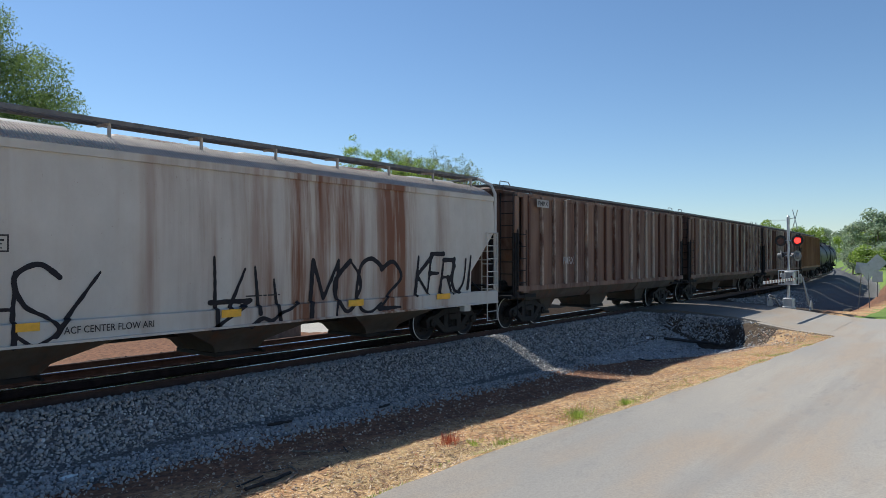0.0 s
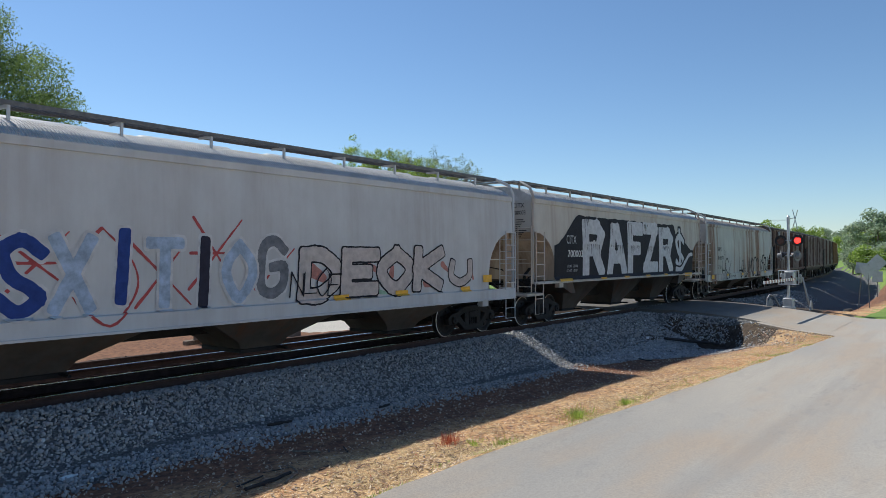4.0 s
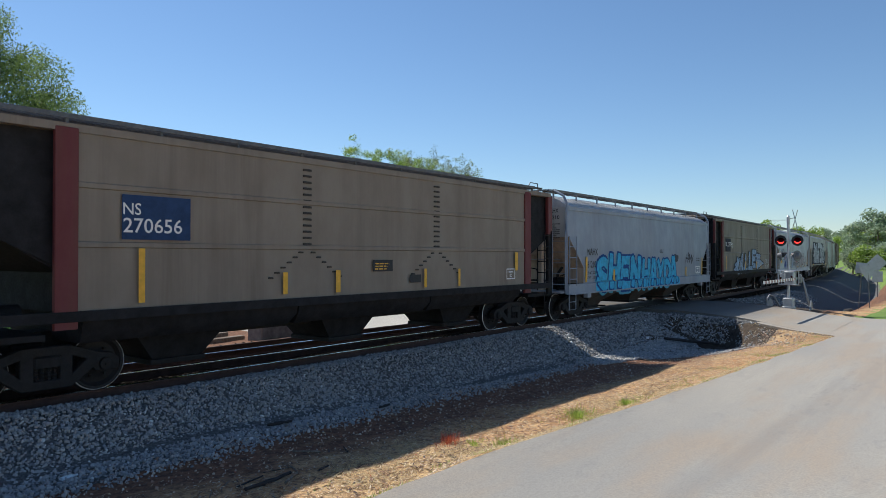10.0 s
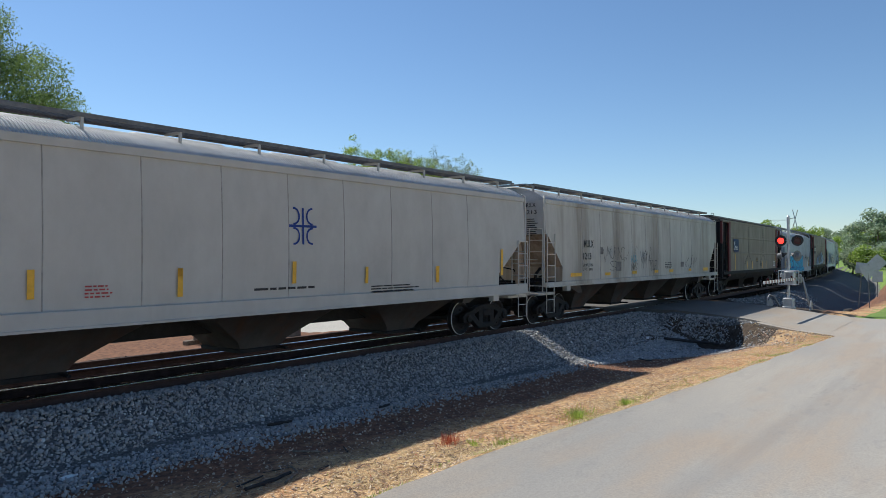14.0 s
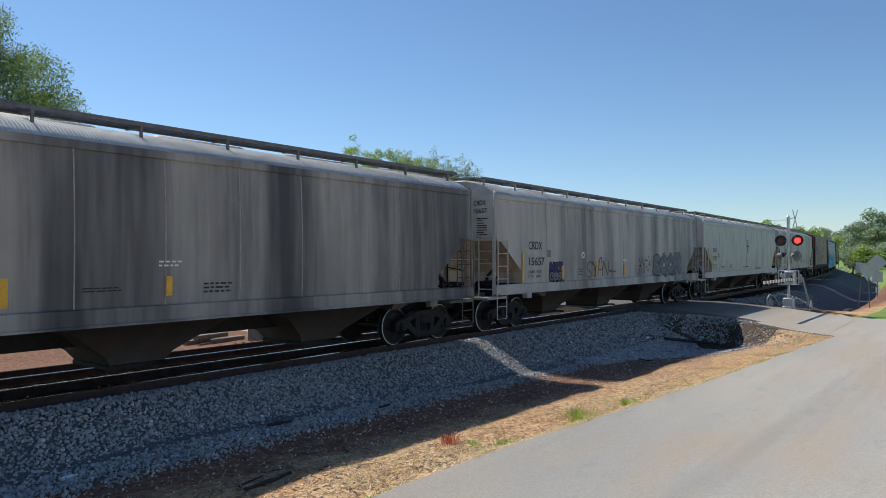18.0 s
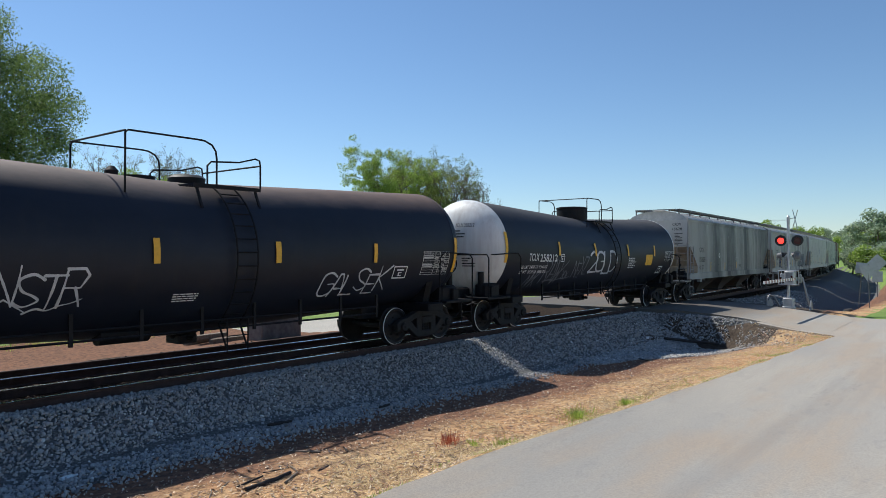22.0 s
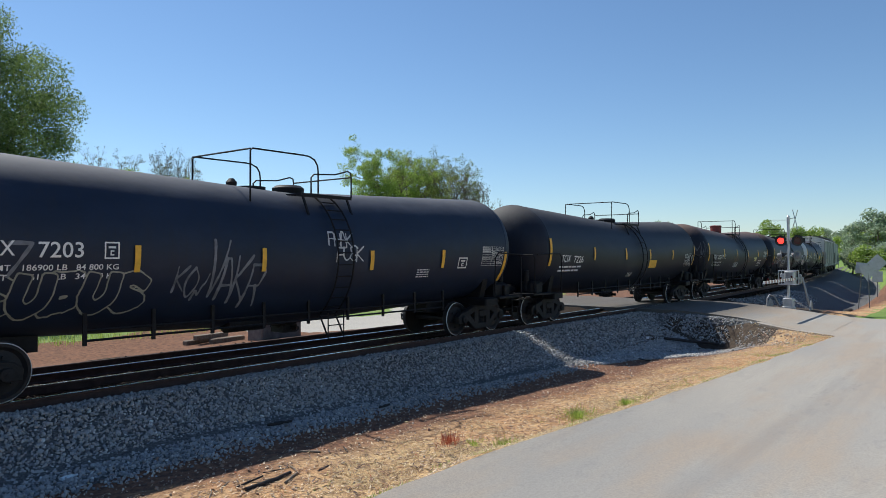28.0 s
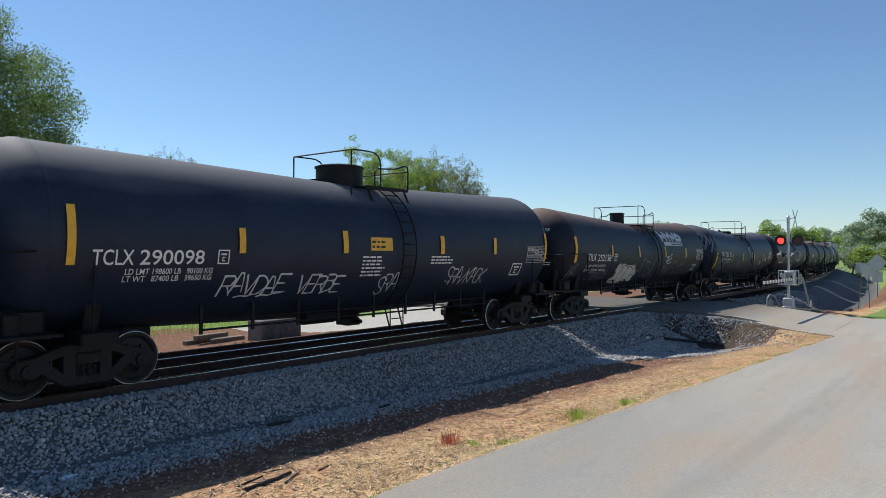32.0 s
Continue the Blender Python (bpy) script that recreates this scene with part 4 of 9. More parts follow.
# ---- paint on the cars: flat shapes laid on the curved side ----
def lay(car, surf, name, pts, faces, mat, lift, label=""):
    """Points of (x, z) laid on the side facing the road."""
    me = bpy.data.meshes.new(name)
    me.from_pydata([(x, 0.0, z) for x, z in pts], [], faces)
    xs, zs = [p[0] for p in pts], [p[1] for p in pts]
    bm = bmesh.new()
    bm.from_mesh(me)
    for way, lo, hi, step in (((0, 0, 1), min(zs), max(zs), 0.11), ((1, 0, 0), min(xs), max(xs), 0.4)):
        k = math.floor(lo / step) + 1
        while k * step < hi:
            bmesh.ops.bisect_plane(bm, geom=bm.verts[:] + bm.edges[:] + bm.faces[:], plane_co=tuple(c * k * step for c in way), plane_no=way, dist=1e-5)
            k += 1
    for v in bm.verts:
        v.co.y = surf(v.co.x, v.co.z) - lift
    bm.to_mesh(me)
    bm.free()
    me.materials.append(mat)
    return part(name, me, None, car, label)


TEXT_CACHE = {}


def letters(word, fat=0.0):
    if (word, fat) not in TEXT_CACHE:
        cu = bpy.data.curves.new("lettering", "FONT")
        cu.body, cu.size, cu.offset, cu.resolution_u = word, 1.0, fat, 3
        ob = bpy.data.objects.new("lettering", cu)
        me = bpy.data.meshes.new_from_object(ob)
        v = [(p.co.x, p.co.y) for p in me.vertices]
        TEXT_CACHE[(word, fat)] = (v, [tuple(p.vertices) for p in me.polygons])
        bpy.data.objects.remove(ob)
        bpy.data.curves.remove(cu)
        bpy.data.meshes.remove(me)
    return TEXT_CACHE[(word, fat)]


def write(car, surf, word, x, z, w, h, mat, fat=0.008, lift=0.012):
    v, f = letters(word, fat)
    x0, x1 = min(p[0] for p in v), max(p[0] for p in v)
    z0, z1 = min(p[1] for p in v), max(p[1] for p in v)
    pts = [(x + w * (a - x0) / (x1 - x0), z + h * (b - z0) / (z1 - z0)) for a, b in v]
    return lay(car, surf, "lettering", pts, f, mat, lift)


def quads(pts, faces, x, z, w, h, n=1):
    k = len(pts)
    for i in range(n + 1):
        pts += [(x, z + h * i / n), (x + w, z + h * i / n)]
    faces += [(k + 2 * i, k + 2 * i + 1, k + 2 * i + 3, k + 2 * i + 2) for i in range(n)]


def patch(car, surf, x, z, w, h, mat, name, lift=0.007):
    lift = 0.03 if name == "reflector" else lift
    p, f = [], []
    quads(p, f, x, z, w, h, max(2, int(h / 0.15)))
    return lay(car, surf, name, p, f, mat, lift)


def small_print(car, surf, x, z, w, h, rows, mat):
    rng = random.Random(int(abs(x * 997 + z * 131)))
    p, f = [], []
    pitch = h / rows
    for r in range(rows):
        u = x
        end = x + w * rng.uniform(0.75, 1.0)
        while u < end:
            k = min(end - u, w * rng.uniform(0.08, 0.26))
            quads(p, f, u, z + h - pitch * (r + 0.8), k, pitch * 0.45)
            u += k + pitch * 0.45
    return lay(car, surf, "stencil", p, f, mat, 0.012)


def plate_frame(car, surf, x, z, w, h, mat):
    p, f = [], []
    t = min(w, h) * 0.1
    for q in ((x, z, w, t), (x, z + h - t, w, t), (x, z + t, t, h - 2 * t), (x + w - t, z + t, t, h - 2 * t),
              (x + w * 0.25, z + h * 0.62, w * 0.5, h * 0.12), (x + w * 0.38, z + h * 0.2, w * 0.08, h * 0.3), (x + w * 0.38, z + h * 0.2, w * 0.26, h * 0.07), (x + w * 0.38, z + h * 0.43, w * 0.26, h * 0.07)):
        quads(p, f, *q)
    return lay(car, surf, "stencil_box", p, f, mat, 0.012)


def table(car, surf, x, z, w, h, mat):
    """A ruled inspection table."""
    p, f = [], []
    for i in range(11):
        quads(p, f, x, z + h * i / 10.3, w, h * 0.012)
    for u in (0.0, 0.45, 0.62, 0.82, 0.99):
        quads(p, f, x + w * u, z, w * 0.012, h * 0.98, 3)
    rng = random.Random(5)
    for i in range(10):
        for u, k in ((0.02, 0.36), (0.48, 0.1), (0.65, 0.14), (0.85, 0.1)):
            if rng.random() < 0.55:
                quads(p, f, x + w * u, z + h * (i + 0.4) / 10.3, w * k, h * 0.022)
    return lay(car, surf, "inspection_table", p, f, mat, 0.022)


GLYPHS = {"A": "00 16 26 40|12 32", "B": "00 06|06 36 45 34 04|34 42 31 00", "C": "~45 26 05 01 20 41", "D": "00 06|~06 26 44 42 20 00", "E": "46 06 00 40|03 33",
          "F": "46 06 00|03 33", "G": "~45 26 05 01 20 41 43 23", "H": "00 06|40 46|03 43", "I": "20 26", "J": "~46 41 20 02", "K": "00 06|46 03 40", "L": "06 00 40",
          "M": "00 06 22 46 40", "N": "00 06 40 46", "O": "~26 04 02 20 42 44 26", "P": "00 06|06 36 45 43 33 03", "R": "00 06|06 36 45 33 03|23 40", "S": "~45 26 05 13 32 41 20 01",
          "T": "06 46|26 20", "U": "~06 02 20 42 46", "V": "06 20 46", "W": "06 10 24 30 46", "X": "00 46|06 40", "Y": "06 23 46|23 20", "Z": "06 46 00 40",
          "2": "~05 26 44 22 00|00 40", "$": "~45 26 05 13 32 41 20 01|27 20", "/": "00 46", "*": "03 43|06 40|00 46", "~": "~00 12 21 33 44 56", "(": "~36 14 12 30", "|": "20 26", "^": "00 26 40"}


def strokes_of(word, x, z, w, h, slant=0.0, bounce=0.0, seed=1, gap=0.12, inset=0.0):
    """The strokes of a word set in a box: for each character a list of lines of (x, z)."""
    rng, out, adv = random.Random(seed), [], w / len(word)
    for i, ch in enumerate(word):
        lines, up, grow = [], rng.uniform(-1, 1) * bounce * h, 1 + rng.uniform(-1, 1) * bounce
        lean = slant + rng.uniform(-1, 1) * bounce * 0.5
        for stroke in GLYPHS.get(ch, "").split("|"):
            if not stroke:
                continue
            soft = stroke.startswith("~")
            pts = []
            for q in stroke.strip("~").split():
                u, v = int(q[0]) / 4, int(q[1]) / 6
                zz = inset + v * (h * grow - 2 * inset)
                xx = inset + u * (adv * (1 - gap) - 2 * inset) + lean * zz
                pts.append((x + i * adv + xx + rng.uniform(-1, 1) * bounce * 0.12 * adv, z + up + zz))
            lines.append([tuple(q) for q in curve_through(pts, 5)] if soft else pts)
        out.append(lines)
    return out


def sprayed(car, surf, name, lines, r0, r1, mat, lift, label="", cell=0.03, square=True, shift=(0.0, 0.0)):
    """One flat coat of paint: everything within r0 (at a line's start) to r1 (at its end) of the lines, with slightly ragged edges."""
    lines = [[(a + shift[0], b2 + shift[1]) for a, b2 in line] for line in lines if len(line) > 1]
    big = max(r0, r1) + 2 * cell
    xs = np.arange(min(p[0] for q in lines for p in q) - big, max(p[0] for q in lines for p in q) + big + cell, cell)
    zs = np.arange(min(p[1] for q in lines for p in q) - big, max(p[1] for q in lines for p in q) + big + cell, cell)
    gx2, gz2 = np.meshgrid(xs, zs)
    field = np.full(gx2.shape, 9.0)
    for line in lines:
        n = len(line) - 1
        for k in range(n):
            (ax, az), (bx, bz) = line[k], line[k + 1]
            ln = math.hypot(bx - ax, bz - az) or 1e-6
            ux, uz = (bx - ax) / ln, (bz - az) / ln
            along = (gx2 - ax) * ux + (gz2 - az) * uz
            perp = np.abs((gz2 - az) * ux - (gx2 - ax) * uz)
            over = np.maximum(0.0, np.abs(along - ln / 2) - ln / 2)
            d = (perp ** 5 + over ** 5) ** 0.2 if square else np.hypot(perp, over)
            t = (k + np.clip(along / ln, 0, 1)) / n
            field = np.minimum(field, d - (r0 + (r1 - r0) * t))
    field += min(cell * 0.12, 0.003) * (np.sin(gx2 * 23 + gz2 * 9) + np.sin(gz2 * 31 - gx2 * 13))
    v, f = [], []
    inside = field < 0

    def put(pts):
        k = len(v)
        v.extend((a, surf(a, b2) - lift, b2) for a, b2 in pts)
        f.append(tuple(range(k, k + len(pts))))

    for j in range(len(zs) - 1):
        full = inside[j, :-1] & inside[j, 1:] & inside[j + 1, :-1] & inside[j + 1, 1:]
        some = (inside[j, :-1] | inside[j, 1:] | inside[j + 1, :-1] | inside[j + 1, 1:]) & ~full
        i = 0
        while i < len(full):
            if full[i]:
                k = i
                while k < len(full) and full[k] and k - i < 12:
                    k += 1
                put([(xs[i], zs[j]), (xs[k], zs[j]), (xs[k], zs[j + 1]), (xs[i], zs[j + 1])])
                i = k
                continue
            if some[i]:
                c = [(xs[i], zs[j], field[j, i]), (xs[i + 1], zs[j], field[j, i + 1]), (xs[i + 1], zs[j + 1], field[j + 1, i + 1]), (xs[i], zs[j + 1], field[j + 1, i])]
                pts = []
                for q in range(4):
                    a, b2 = c[q], c[(q + 1) % 4]
                    if a[2] < 0:
                        pts.append(a[:2])
                    if (a[2] < 0) != (b2[2] < 0):
                        t = a[2] / (a[2] - b2[2])
                        pts.append((a[0] + (b2[0] - a[0]) * t, a[1] + (b2[1] - a[1]) * t))
                if len(pts) > 2:
                    put(pts)
            i += 1
    me = bpy.data.meshes.new(name)
    me.from_pydata(v, [], f)
    me.materials.append(mat)
    return part(name, me, None, car, label)


def mural(car, surf, word, x, z, w, h, thick, fills, edge, grow=0.06, slant=0.0, bounce=0.0, seed=1, gap=0.02, shade=None, lift=0.006):
    """Big sprayed letters, each with its outline and fill; shade: paint of a shadow cast down and aside."""
    for i, lines in enumerate(strokes_of(word, x, z, w, h, slant, bounce, seed, gap, thick / 2)):
        if not lines:
            continue
        up = lift + 0.010 * (i % 2)
        if shade:
            sprayed(car, surf, "graffiti_shadow", lines, thick / 2 + grow, thick / 2 + grow, shade, up - 0.003, "", 0.04, True, (-0.09, -0.08))
        if edge:
            sprayed(car, surf, "graffiti_outline", lines, thick / 2 + grow, thick / 2 + grow, edge, up, "spray-painted letter outline")
        if fills:
            sprayed(car, surf, "graffiti_letter", lines, thick / 2, thick / 2, fills[i % len(fills)], up + 0.005, "spray-painted mural letter")


def hand(car, surf, word, x, z, w, h, width, mat, slant=0.15, bounce=0.12, seed=1, lift=0.009):
    """A quick hand-drawn tag: thin strokes that taper off."""
    lines = [line for lines in strokes_of(word, x, z, w, h, slant, bounce, seed, -0.05) for line in lines]
    return sprayed(car, surf, "graffiti", lines, width * 0.48, width * 0.24, mat, lift, "quick spray-can tag of thin strokes", max(0.011, width * 0.3), False)


def drips(car, surf, x, z, w, n, long, mat, seed, lift=0.02):
    """Runs of wet paint below an edge."""
    rng = random.Random(seed)
    lines = []
    for k in range(n):
        u = x + w * (k + rng.random()) / n
        lines.append([(u, z), (u + 0.005, z - long * rng.uniform(0.2, 1.0) ** 1.5)])
    return sprayed(car, surf, "paint_drips", lines, 0.017, 0.007, mat, lift, "thin runs of wet paint", 0.012, False)


def curve_through(points, n=6):
    out = []
    pts = [points[0]] + list(points) + [points[-1]]
    for i in range(1, len(pts) - 2):
        p0, p1, p2, p3 = (Vector(q) for q in pts[i - 1:i + 3])
        for k in range(n):
            t = k / n
            out.append(0.5 * ((2 * p1) + (p2 - p0) * t + (2 * p0 - 5 * p1 + 4 * p2 - p3) * t * t + (3 * p1 - p0 - 3 * p2 + p3) * t ** 3))
    out.append(Vector(pts[-2]))
    return out


def ribbon(p, f, line, w):
    k = len(p)
    for i, q in enumerate(line):
        d = (line[min(i + 1, len(line) - 1)] - line[max(i - 1, 0)])
        d = d.normalized() if d.length > 1e-6 else Vector((1, 0))
        s = Vector((-d.y, d.x)) * (w / 2)
        p += [tuple(q + s), tuple(q - s)]
    f += [(k + 2 * i, k + 2 * i + 1, k + 2 * i + 3, k + 2 * i + 2) for i in range(len(line) - 1)]


def end_text(car, shape_x, word, y, z, w, h, mat, fat=0.008):
    """Lettering on the rear end: y is its left edge as one reads it."""
    v, f = letters(word, fat)
    x0, x1 = min(p[0] for p in v), max(p[0] for p in v)
    z0, z1 = min(p[1] for p in v), max(p[1] for p in v)
    pts = []
    for a, b2 in v:
        yy, zz = y - w * (a - x0) / (x1 - x0), z + h * (b2 - z0) / (z1 - z0)
        pts.append((shape_x(yy, zz) - 0.012, yy, zz))
    me = bpy.data.meshes.new("end_lettering")
    me.from_pydata(pts, [], f)
    me.materials.append(mat)
    return part("end_lettering", me, None, car)


def end_print(car, shape_x, y, z, w, h, rows, mat):
    rng = random.Random(int(abs(y * 997 + z * 131)))
    p, f = [], []
    for r in range(rows):
        k = len(p)
        ww = w * rng.uniform(0.35, 1.0)
        zz = z + h - (r + 0.8) * h / rows
        for yy, hh in ((y, 0), (y - ww, 0), (y - ww, h / rows * 0.4), (y, h / rows * 0.4)):
            p.append((shape_x(yy, zz + hh) - 0.012, yy, zz + hh))
        f.append((k, k + 1, k + 2, k + 3))
    me = bpy.data.meshes.new("end_stencil")
    me.from_pydata(p, [], f)
    me.materials.append(mat)
    return part("end_stencil", me, None, car)


def hopper_end(car, length, mark, number, mat, z=3.45):
    flat = lambda y, zz: -(length / 2 - 0.62)
    end_text(car, flat, mark, -0.75, z + 0.22, 0.42, 0.14, mat)
    end_text(car, flat, number, -0.75, z, 0.46, 0.13, mat)
    end_print(car, flat, -0.85, z - 0.72, 0.4, 0.6, 9, mat)


def tank_end(car, length, word, mat, high=2.44, radius=1.47):
    hl, head = length / 2 - 0.55, 0.75

    def dish(y, z):
        r = min(0.98, math.hypot(y, z - high) / radius)
        return -(hl - head) - head * math.sqrt(1 - r ** 2.5)
    end_text(car, dish, word, -0.1, high + 0.62, 0.62, 0.11, mat)
    end_print(car, dish, -0.1, high + 0.3, 0.5, 0.26, 3, mat)
    end_print(car, dish, -0.35, high - 0.55, 0.42, 0.3, 4, mat)


def blob(x, z, w, h, seed, n=40):
    rng = random.Random(seed)
    ph = [rng.uniform(0, 6.28) for _ in range(4)]
    pts = []
    for k in range(n):
        a = 2 * math.pi * k / n
        r = 1 + 0.1 * math.sin(3 * a + ph[0]) + 0.06 * math.sin(7 * a + ph[1]) + 0.04 * math.sin(13 * a + ph[2])
        c, s = math.cos(a), math.sin(a)
        q = 1 / max(abs(c) ** 1.0, abs(s) ** 1.0, 0.75) * 0.8
        pts.append((x + w / 2 + w / 2 * r * q * c, z + h / 2 + h / 2 * r * q * s))
    return pts


def fan(car, surf, name, ring, mat, lift, label=""):
    """A filled outline, cut into rows so that it follows the curve of the side."""
    cx, cz = sum(p[0] for p in ring) / len(ring), sum(p[1] for p in ring) / len(ring)
    p, f, n = [], [], len(ring)
    for q in (1.0, 0.75, 0.5, 0.25):
        p += [(cx + (a - cx) * q, cz + (b2 - cz) * q) for a, b2 in ring]
    p.append((cx, cz))
    for k in range(3):
        f += [(k * n + i, k * n + (i + 1) % n, (k + 1) * n + (i + 1) % n, (k + 1) * n + i) for i in range(n)]
    f += [(3 * n + i, 3 * n + (i + 1) % n, 4 * n) for i in range(n)]
    return lay(car, surf, name, p, f, mat, lift, label)


def spray_blob(car, surf, x, z, w, h, mat):
    return fan(car, surf, "graffiti", blob(x, z, w, h, 7), mat, 0.008, "patch of pale sprayed paint")


def spray_ground(car, surf):
    """The black ground behind the tall white letters, with drips along its lower edge."""
    x0, x1, n = -6.9, 7.0, 160
    p = []
    for i in range(n + 1):
        x = mix(x0, x1, i / n)
        top = mix(2.55, 3.6, smooth(-6.9, -5.0, x)) + 0.06 * noise.noise(Vector((x * 1.3, 0, 1))) + 0.04 * noise.noise(Vector((x * 6.0, 0, 2)))
        top = mix(mix(top, 2.9, smooth(4.4, 4.9, x)), 2.45, smooth(5.6, 7.0, x))
        p += [(x, 1.42), (x, mix(1.42, top, 0.33)), (x, mix(1.42, top, 0.66)), (x, top)]
    f = [(4 * i + k, 4 * i + 4 + k, 4 * i + 5 + k, 4 * i + 1 + k) for i in range(n) for k in range(3)]
    lay(car, surf, "graffiti_ground", p, f, M_SPRAY_DARK, 0.006, "black sprayed ground with ragged edges")


def emblem(car, surf, x, z, w, h):
    """A blue cross of bars with four hooks."""
    p, f = [], []
    cx, cz = x + w / 2, z + h / 2
    quads(p, f, cx - w * 0.5, cz - 0.025, w, 0.05)
    quads(p, f, cx - 0.025, cz - h * 0.5, 0.05, h, 4)
    for sx in (-1, 1):
        for sz in (-1, 1):
            c = Vector((cx + sx * w * 0.33, cz + sz * h * 0.27))
            line = [c + Vector((sx * -0.14 * math.cos(a), 0.16 * math.sin(a))) for a in [mix(-1.7, 1.7, k / 9) for k in range(10)]]
            ribbon(p, f, line, 0.04)
    lay(car, surf, "emblem", p, f, M_SPRAY_BLUE, 0.012, "blue emblem of bars and hooks")


def round_sign(car, surf, x, z, w, h):
    ring = [(x + w / 2 + w / 2 * math.cos(a), z + h / 2 + h / 2 * math.sin(a)) for a in [2 * math.pi * k / 24 for k in range(24)]]
    fan(car, surf, "round_sign", ring, M_WHITE, 0.009, "white round sign with a black cross")
    p, f = [], []
    for s in (-1, 1):
        ribbon(p, f, [Vector((x + w * 0.25, z + h / 2 - s * h * 0.25)), Vector((x + w * 0.75, z + h / 2 + s * h * 0.25))], 0.035)
    lay(car, surf, "round_sign_cross", p, f, M_INK, 0.014)


def spray(name, colour, vary=0.2):
    return plain(name, colour, 0.7, 0, vary, 6.0, 0.0, 0.2)


M_SPRAY_DARK = spray("spray_black", (0.02, 0.02, 0.026))
M_SPRAY_WHITE = spray("spray_white", (0.55, 0.56, 0.57), 0.16)
M_SPRAY_IVORY = spray("spray_ivory", (0.55, 0.53, 0.46), 0.2)
M_SPRAY_PALE = spray("spray_pale_pink", (0.5, 0.45, 0.42), 0.2)
M_SPRAY_RED = spray("spray_red", (0.4, 0.08, 0.08))
M_SPRAY_PEN = spray("thin_marker", (0.09, 0.09, 0.1), 0.3)
M_SPRAY_GREEN = spray("spray_mint", (0.3, 0.45, 0.33), 0.3)
M_SPRAY_ROSE = spray("spray_rose", (0.42, 0.2, 0.17), 0.3)
M_SPRAY_SEA = spray("spray_sea_green", (0.12, 0.36, 0.46), 0.2)
M_SPRAY_INDIGO = spray("spray_indigo", (0.06, 0.06, 0.16), 0.2)
M_SPRAY_SKY = spray("spray_sky", (0.36, 0.45, 0.58), 0.3)
M_SPRAY_BLUE = spray("spray_blue", (0.03, 0.06, 0.24))
M_SPRAY_ICE = spray("spray_ice_blue", (0.34, 0.44, 0.57), 0.25)
M_SPRAY_SLATE = spray("spray_slate", (0.03, 0.03, 0.05))
M_SPRAY_TEAL = spray("spray_teal", (0.085, 0.43, 0.66), 0.25)
M_SPRAY_DEEP = spray("spray_deep_teal", (0.02, 0.075, 0.25), 0.2)
M_SPRAY_GREY = spray("spray_grey", (0.17, 0.18, 0.2), 0.35)
M_SPRAY_DIM = spray("worn_grey_spray", (0.085, 0.09, 0.1), 0.45)
M_SPRAY_BROWN = spray("spray_brown", (0.2, 0.12, 0.07), 0.3)
M_SPRAY_OLIVE = spray("spray_olive", (0.3, 0.3, 0.25), 0.25)
M_WHITE_FADED = spray("faded_white", (0.4, 0.4, 0.4), 0.3)
M_NAVY = spray("navy_panel", (0.02, 0.025, 0.045))
M_NAVY_BRIGHT = spray("blue_panel", (0.03, 0.06, 0.14))
M_STAIN = spray("grey_placard", (0.2, 0.19, 0.18), 0.3)
M_RED = spray("red_tag", (0.55, 0.03, 0.03), 0.1)
M_PALE_YELLOW = spray("pale_yellow", (0.6, 0.55, 0.25), 0.1)
# ---- paints of the cars ----
def ribbed_roof(name, colour):
    mat, n, l, b = material(name, 0.6)
    c = coords_of(n)
    w = n.new("ShaderNodeTexWave")
    w.wave_type, w.bands_direction = "BANDS", "X"
    w.inputs["Scale"].default_value = 5.6
    l.new(c, w.inputs["Vector"])
    dirt = noise_node(n, l, c, 1.6, 6, 0.65, (0.6, 1, 1))
    col = blend(n, l, ramp(n, l, dirt, 0.4, 0.7, 0.0, 0.8), colour, tuple(v * 0.5 for v in colour))
    l.new(col, b.inputs["Base Color"])
    bump(n, l, b, w.outputs["Fac"], 1.0, 0.03)
    return mat


def tank_paint(name, sunlit_dust, shift, tint=(1.0, 1.0, 1.0)):
    """Black paint, grimy below, dusty and brownish on the crown, which also holds painted sunlight."""
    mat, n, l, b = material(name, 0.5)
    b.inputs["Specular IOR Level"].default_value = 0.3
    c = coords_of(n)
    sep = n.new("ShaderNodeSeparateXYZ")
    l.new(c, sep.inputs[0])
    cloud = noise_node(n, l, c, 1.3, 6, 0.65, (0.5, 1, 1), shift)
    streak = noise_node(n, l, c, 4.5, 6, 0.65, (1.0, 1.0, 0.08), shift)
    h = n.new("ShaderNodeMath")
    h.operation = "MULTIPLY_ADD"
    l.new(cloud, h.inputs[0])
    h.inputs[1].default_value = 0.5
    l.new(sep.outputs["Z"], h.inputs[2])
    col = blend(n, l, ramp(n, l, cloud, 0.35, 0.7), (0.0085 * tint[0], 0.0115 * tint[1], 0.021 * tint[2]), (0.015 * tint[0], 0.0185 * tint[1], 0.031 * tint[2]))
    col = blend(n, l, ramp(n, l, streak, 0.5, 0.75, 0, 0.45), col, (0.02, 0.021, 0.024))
    # the sun's bright band along the crown is put in with the dust
    col = blend(n, l, ramp(n, l, h.outputs[0], 3.5, 4.0, 0, 0.9), col, sunlit_dust)
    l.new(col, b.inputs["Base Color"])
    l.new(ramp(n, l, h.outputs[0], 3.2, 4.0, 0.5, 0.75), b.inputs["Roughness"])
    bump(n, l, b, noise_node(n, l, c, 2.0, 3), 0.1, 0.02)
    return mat


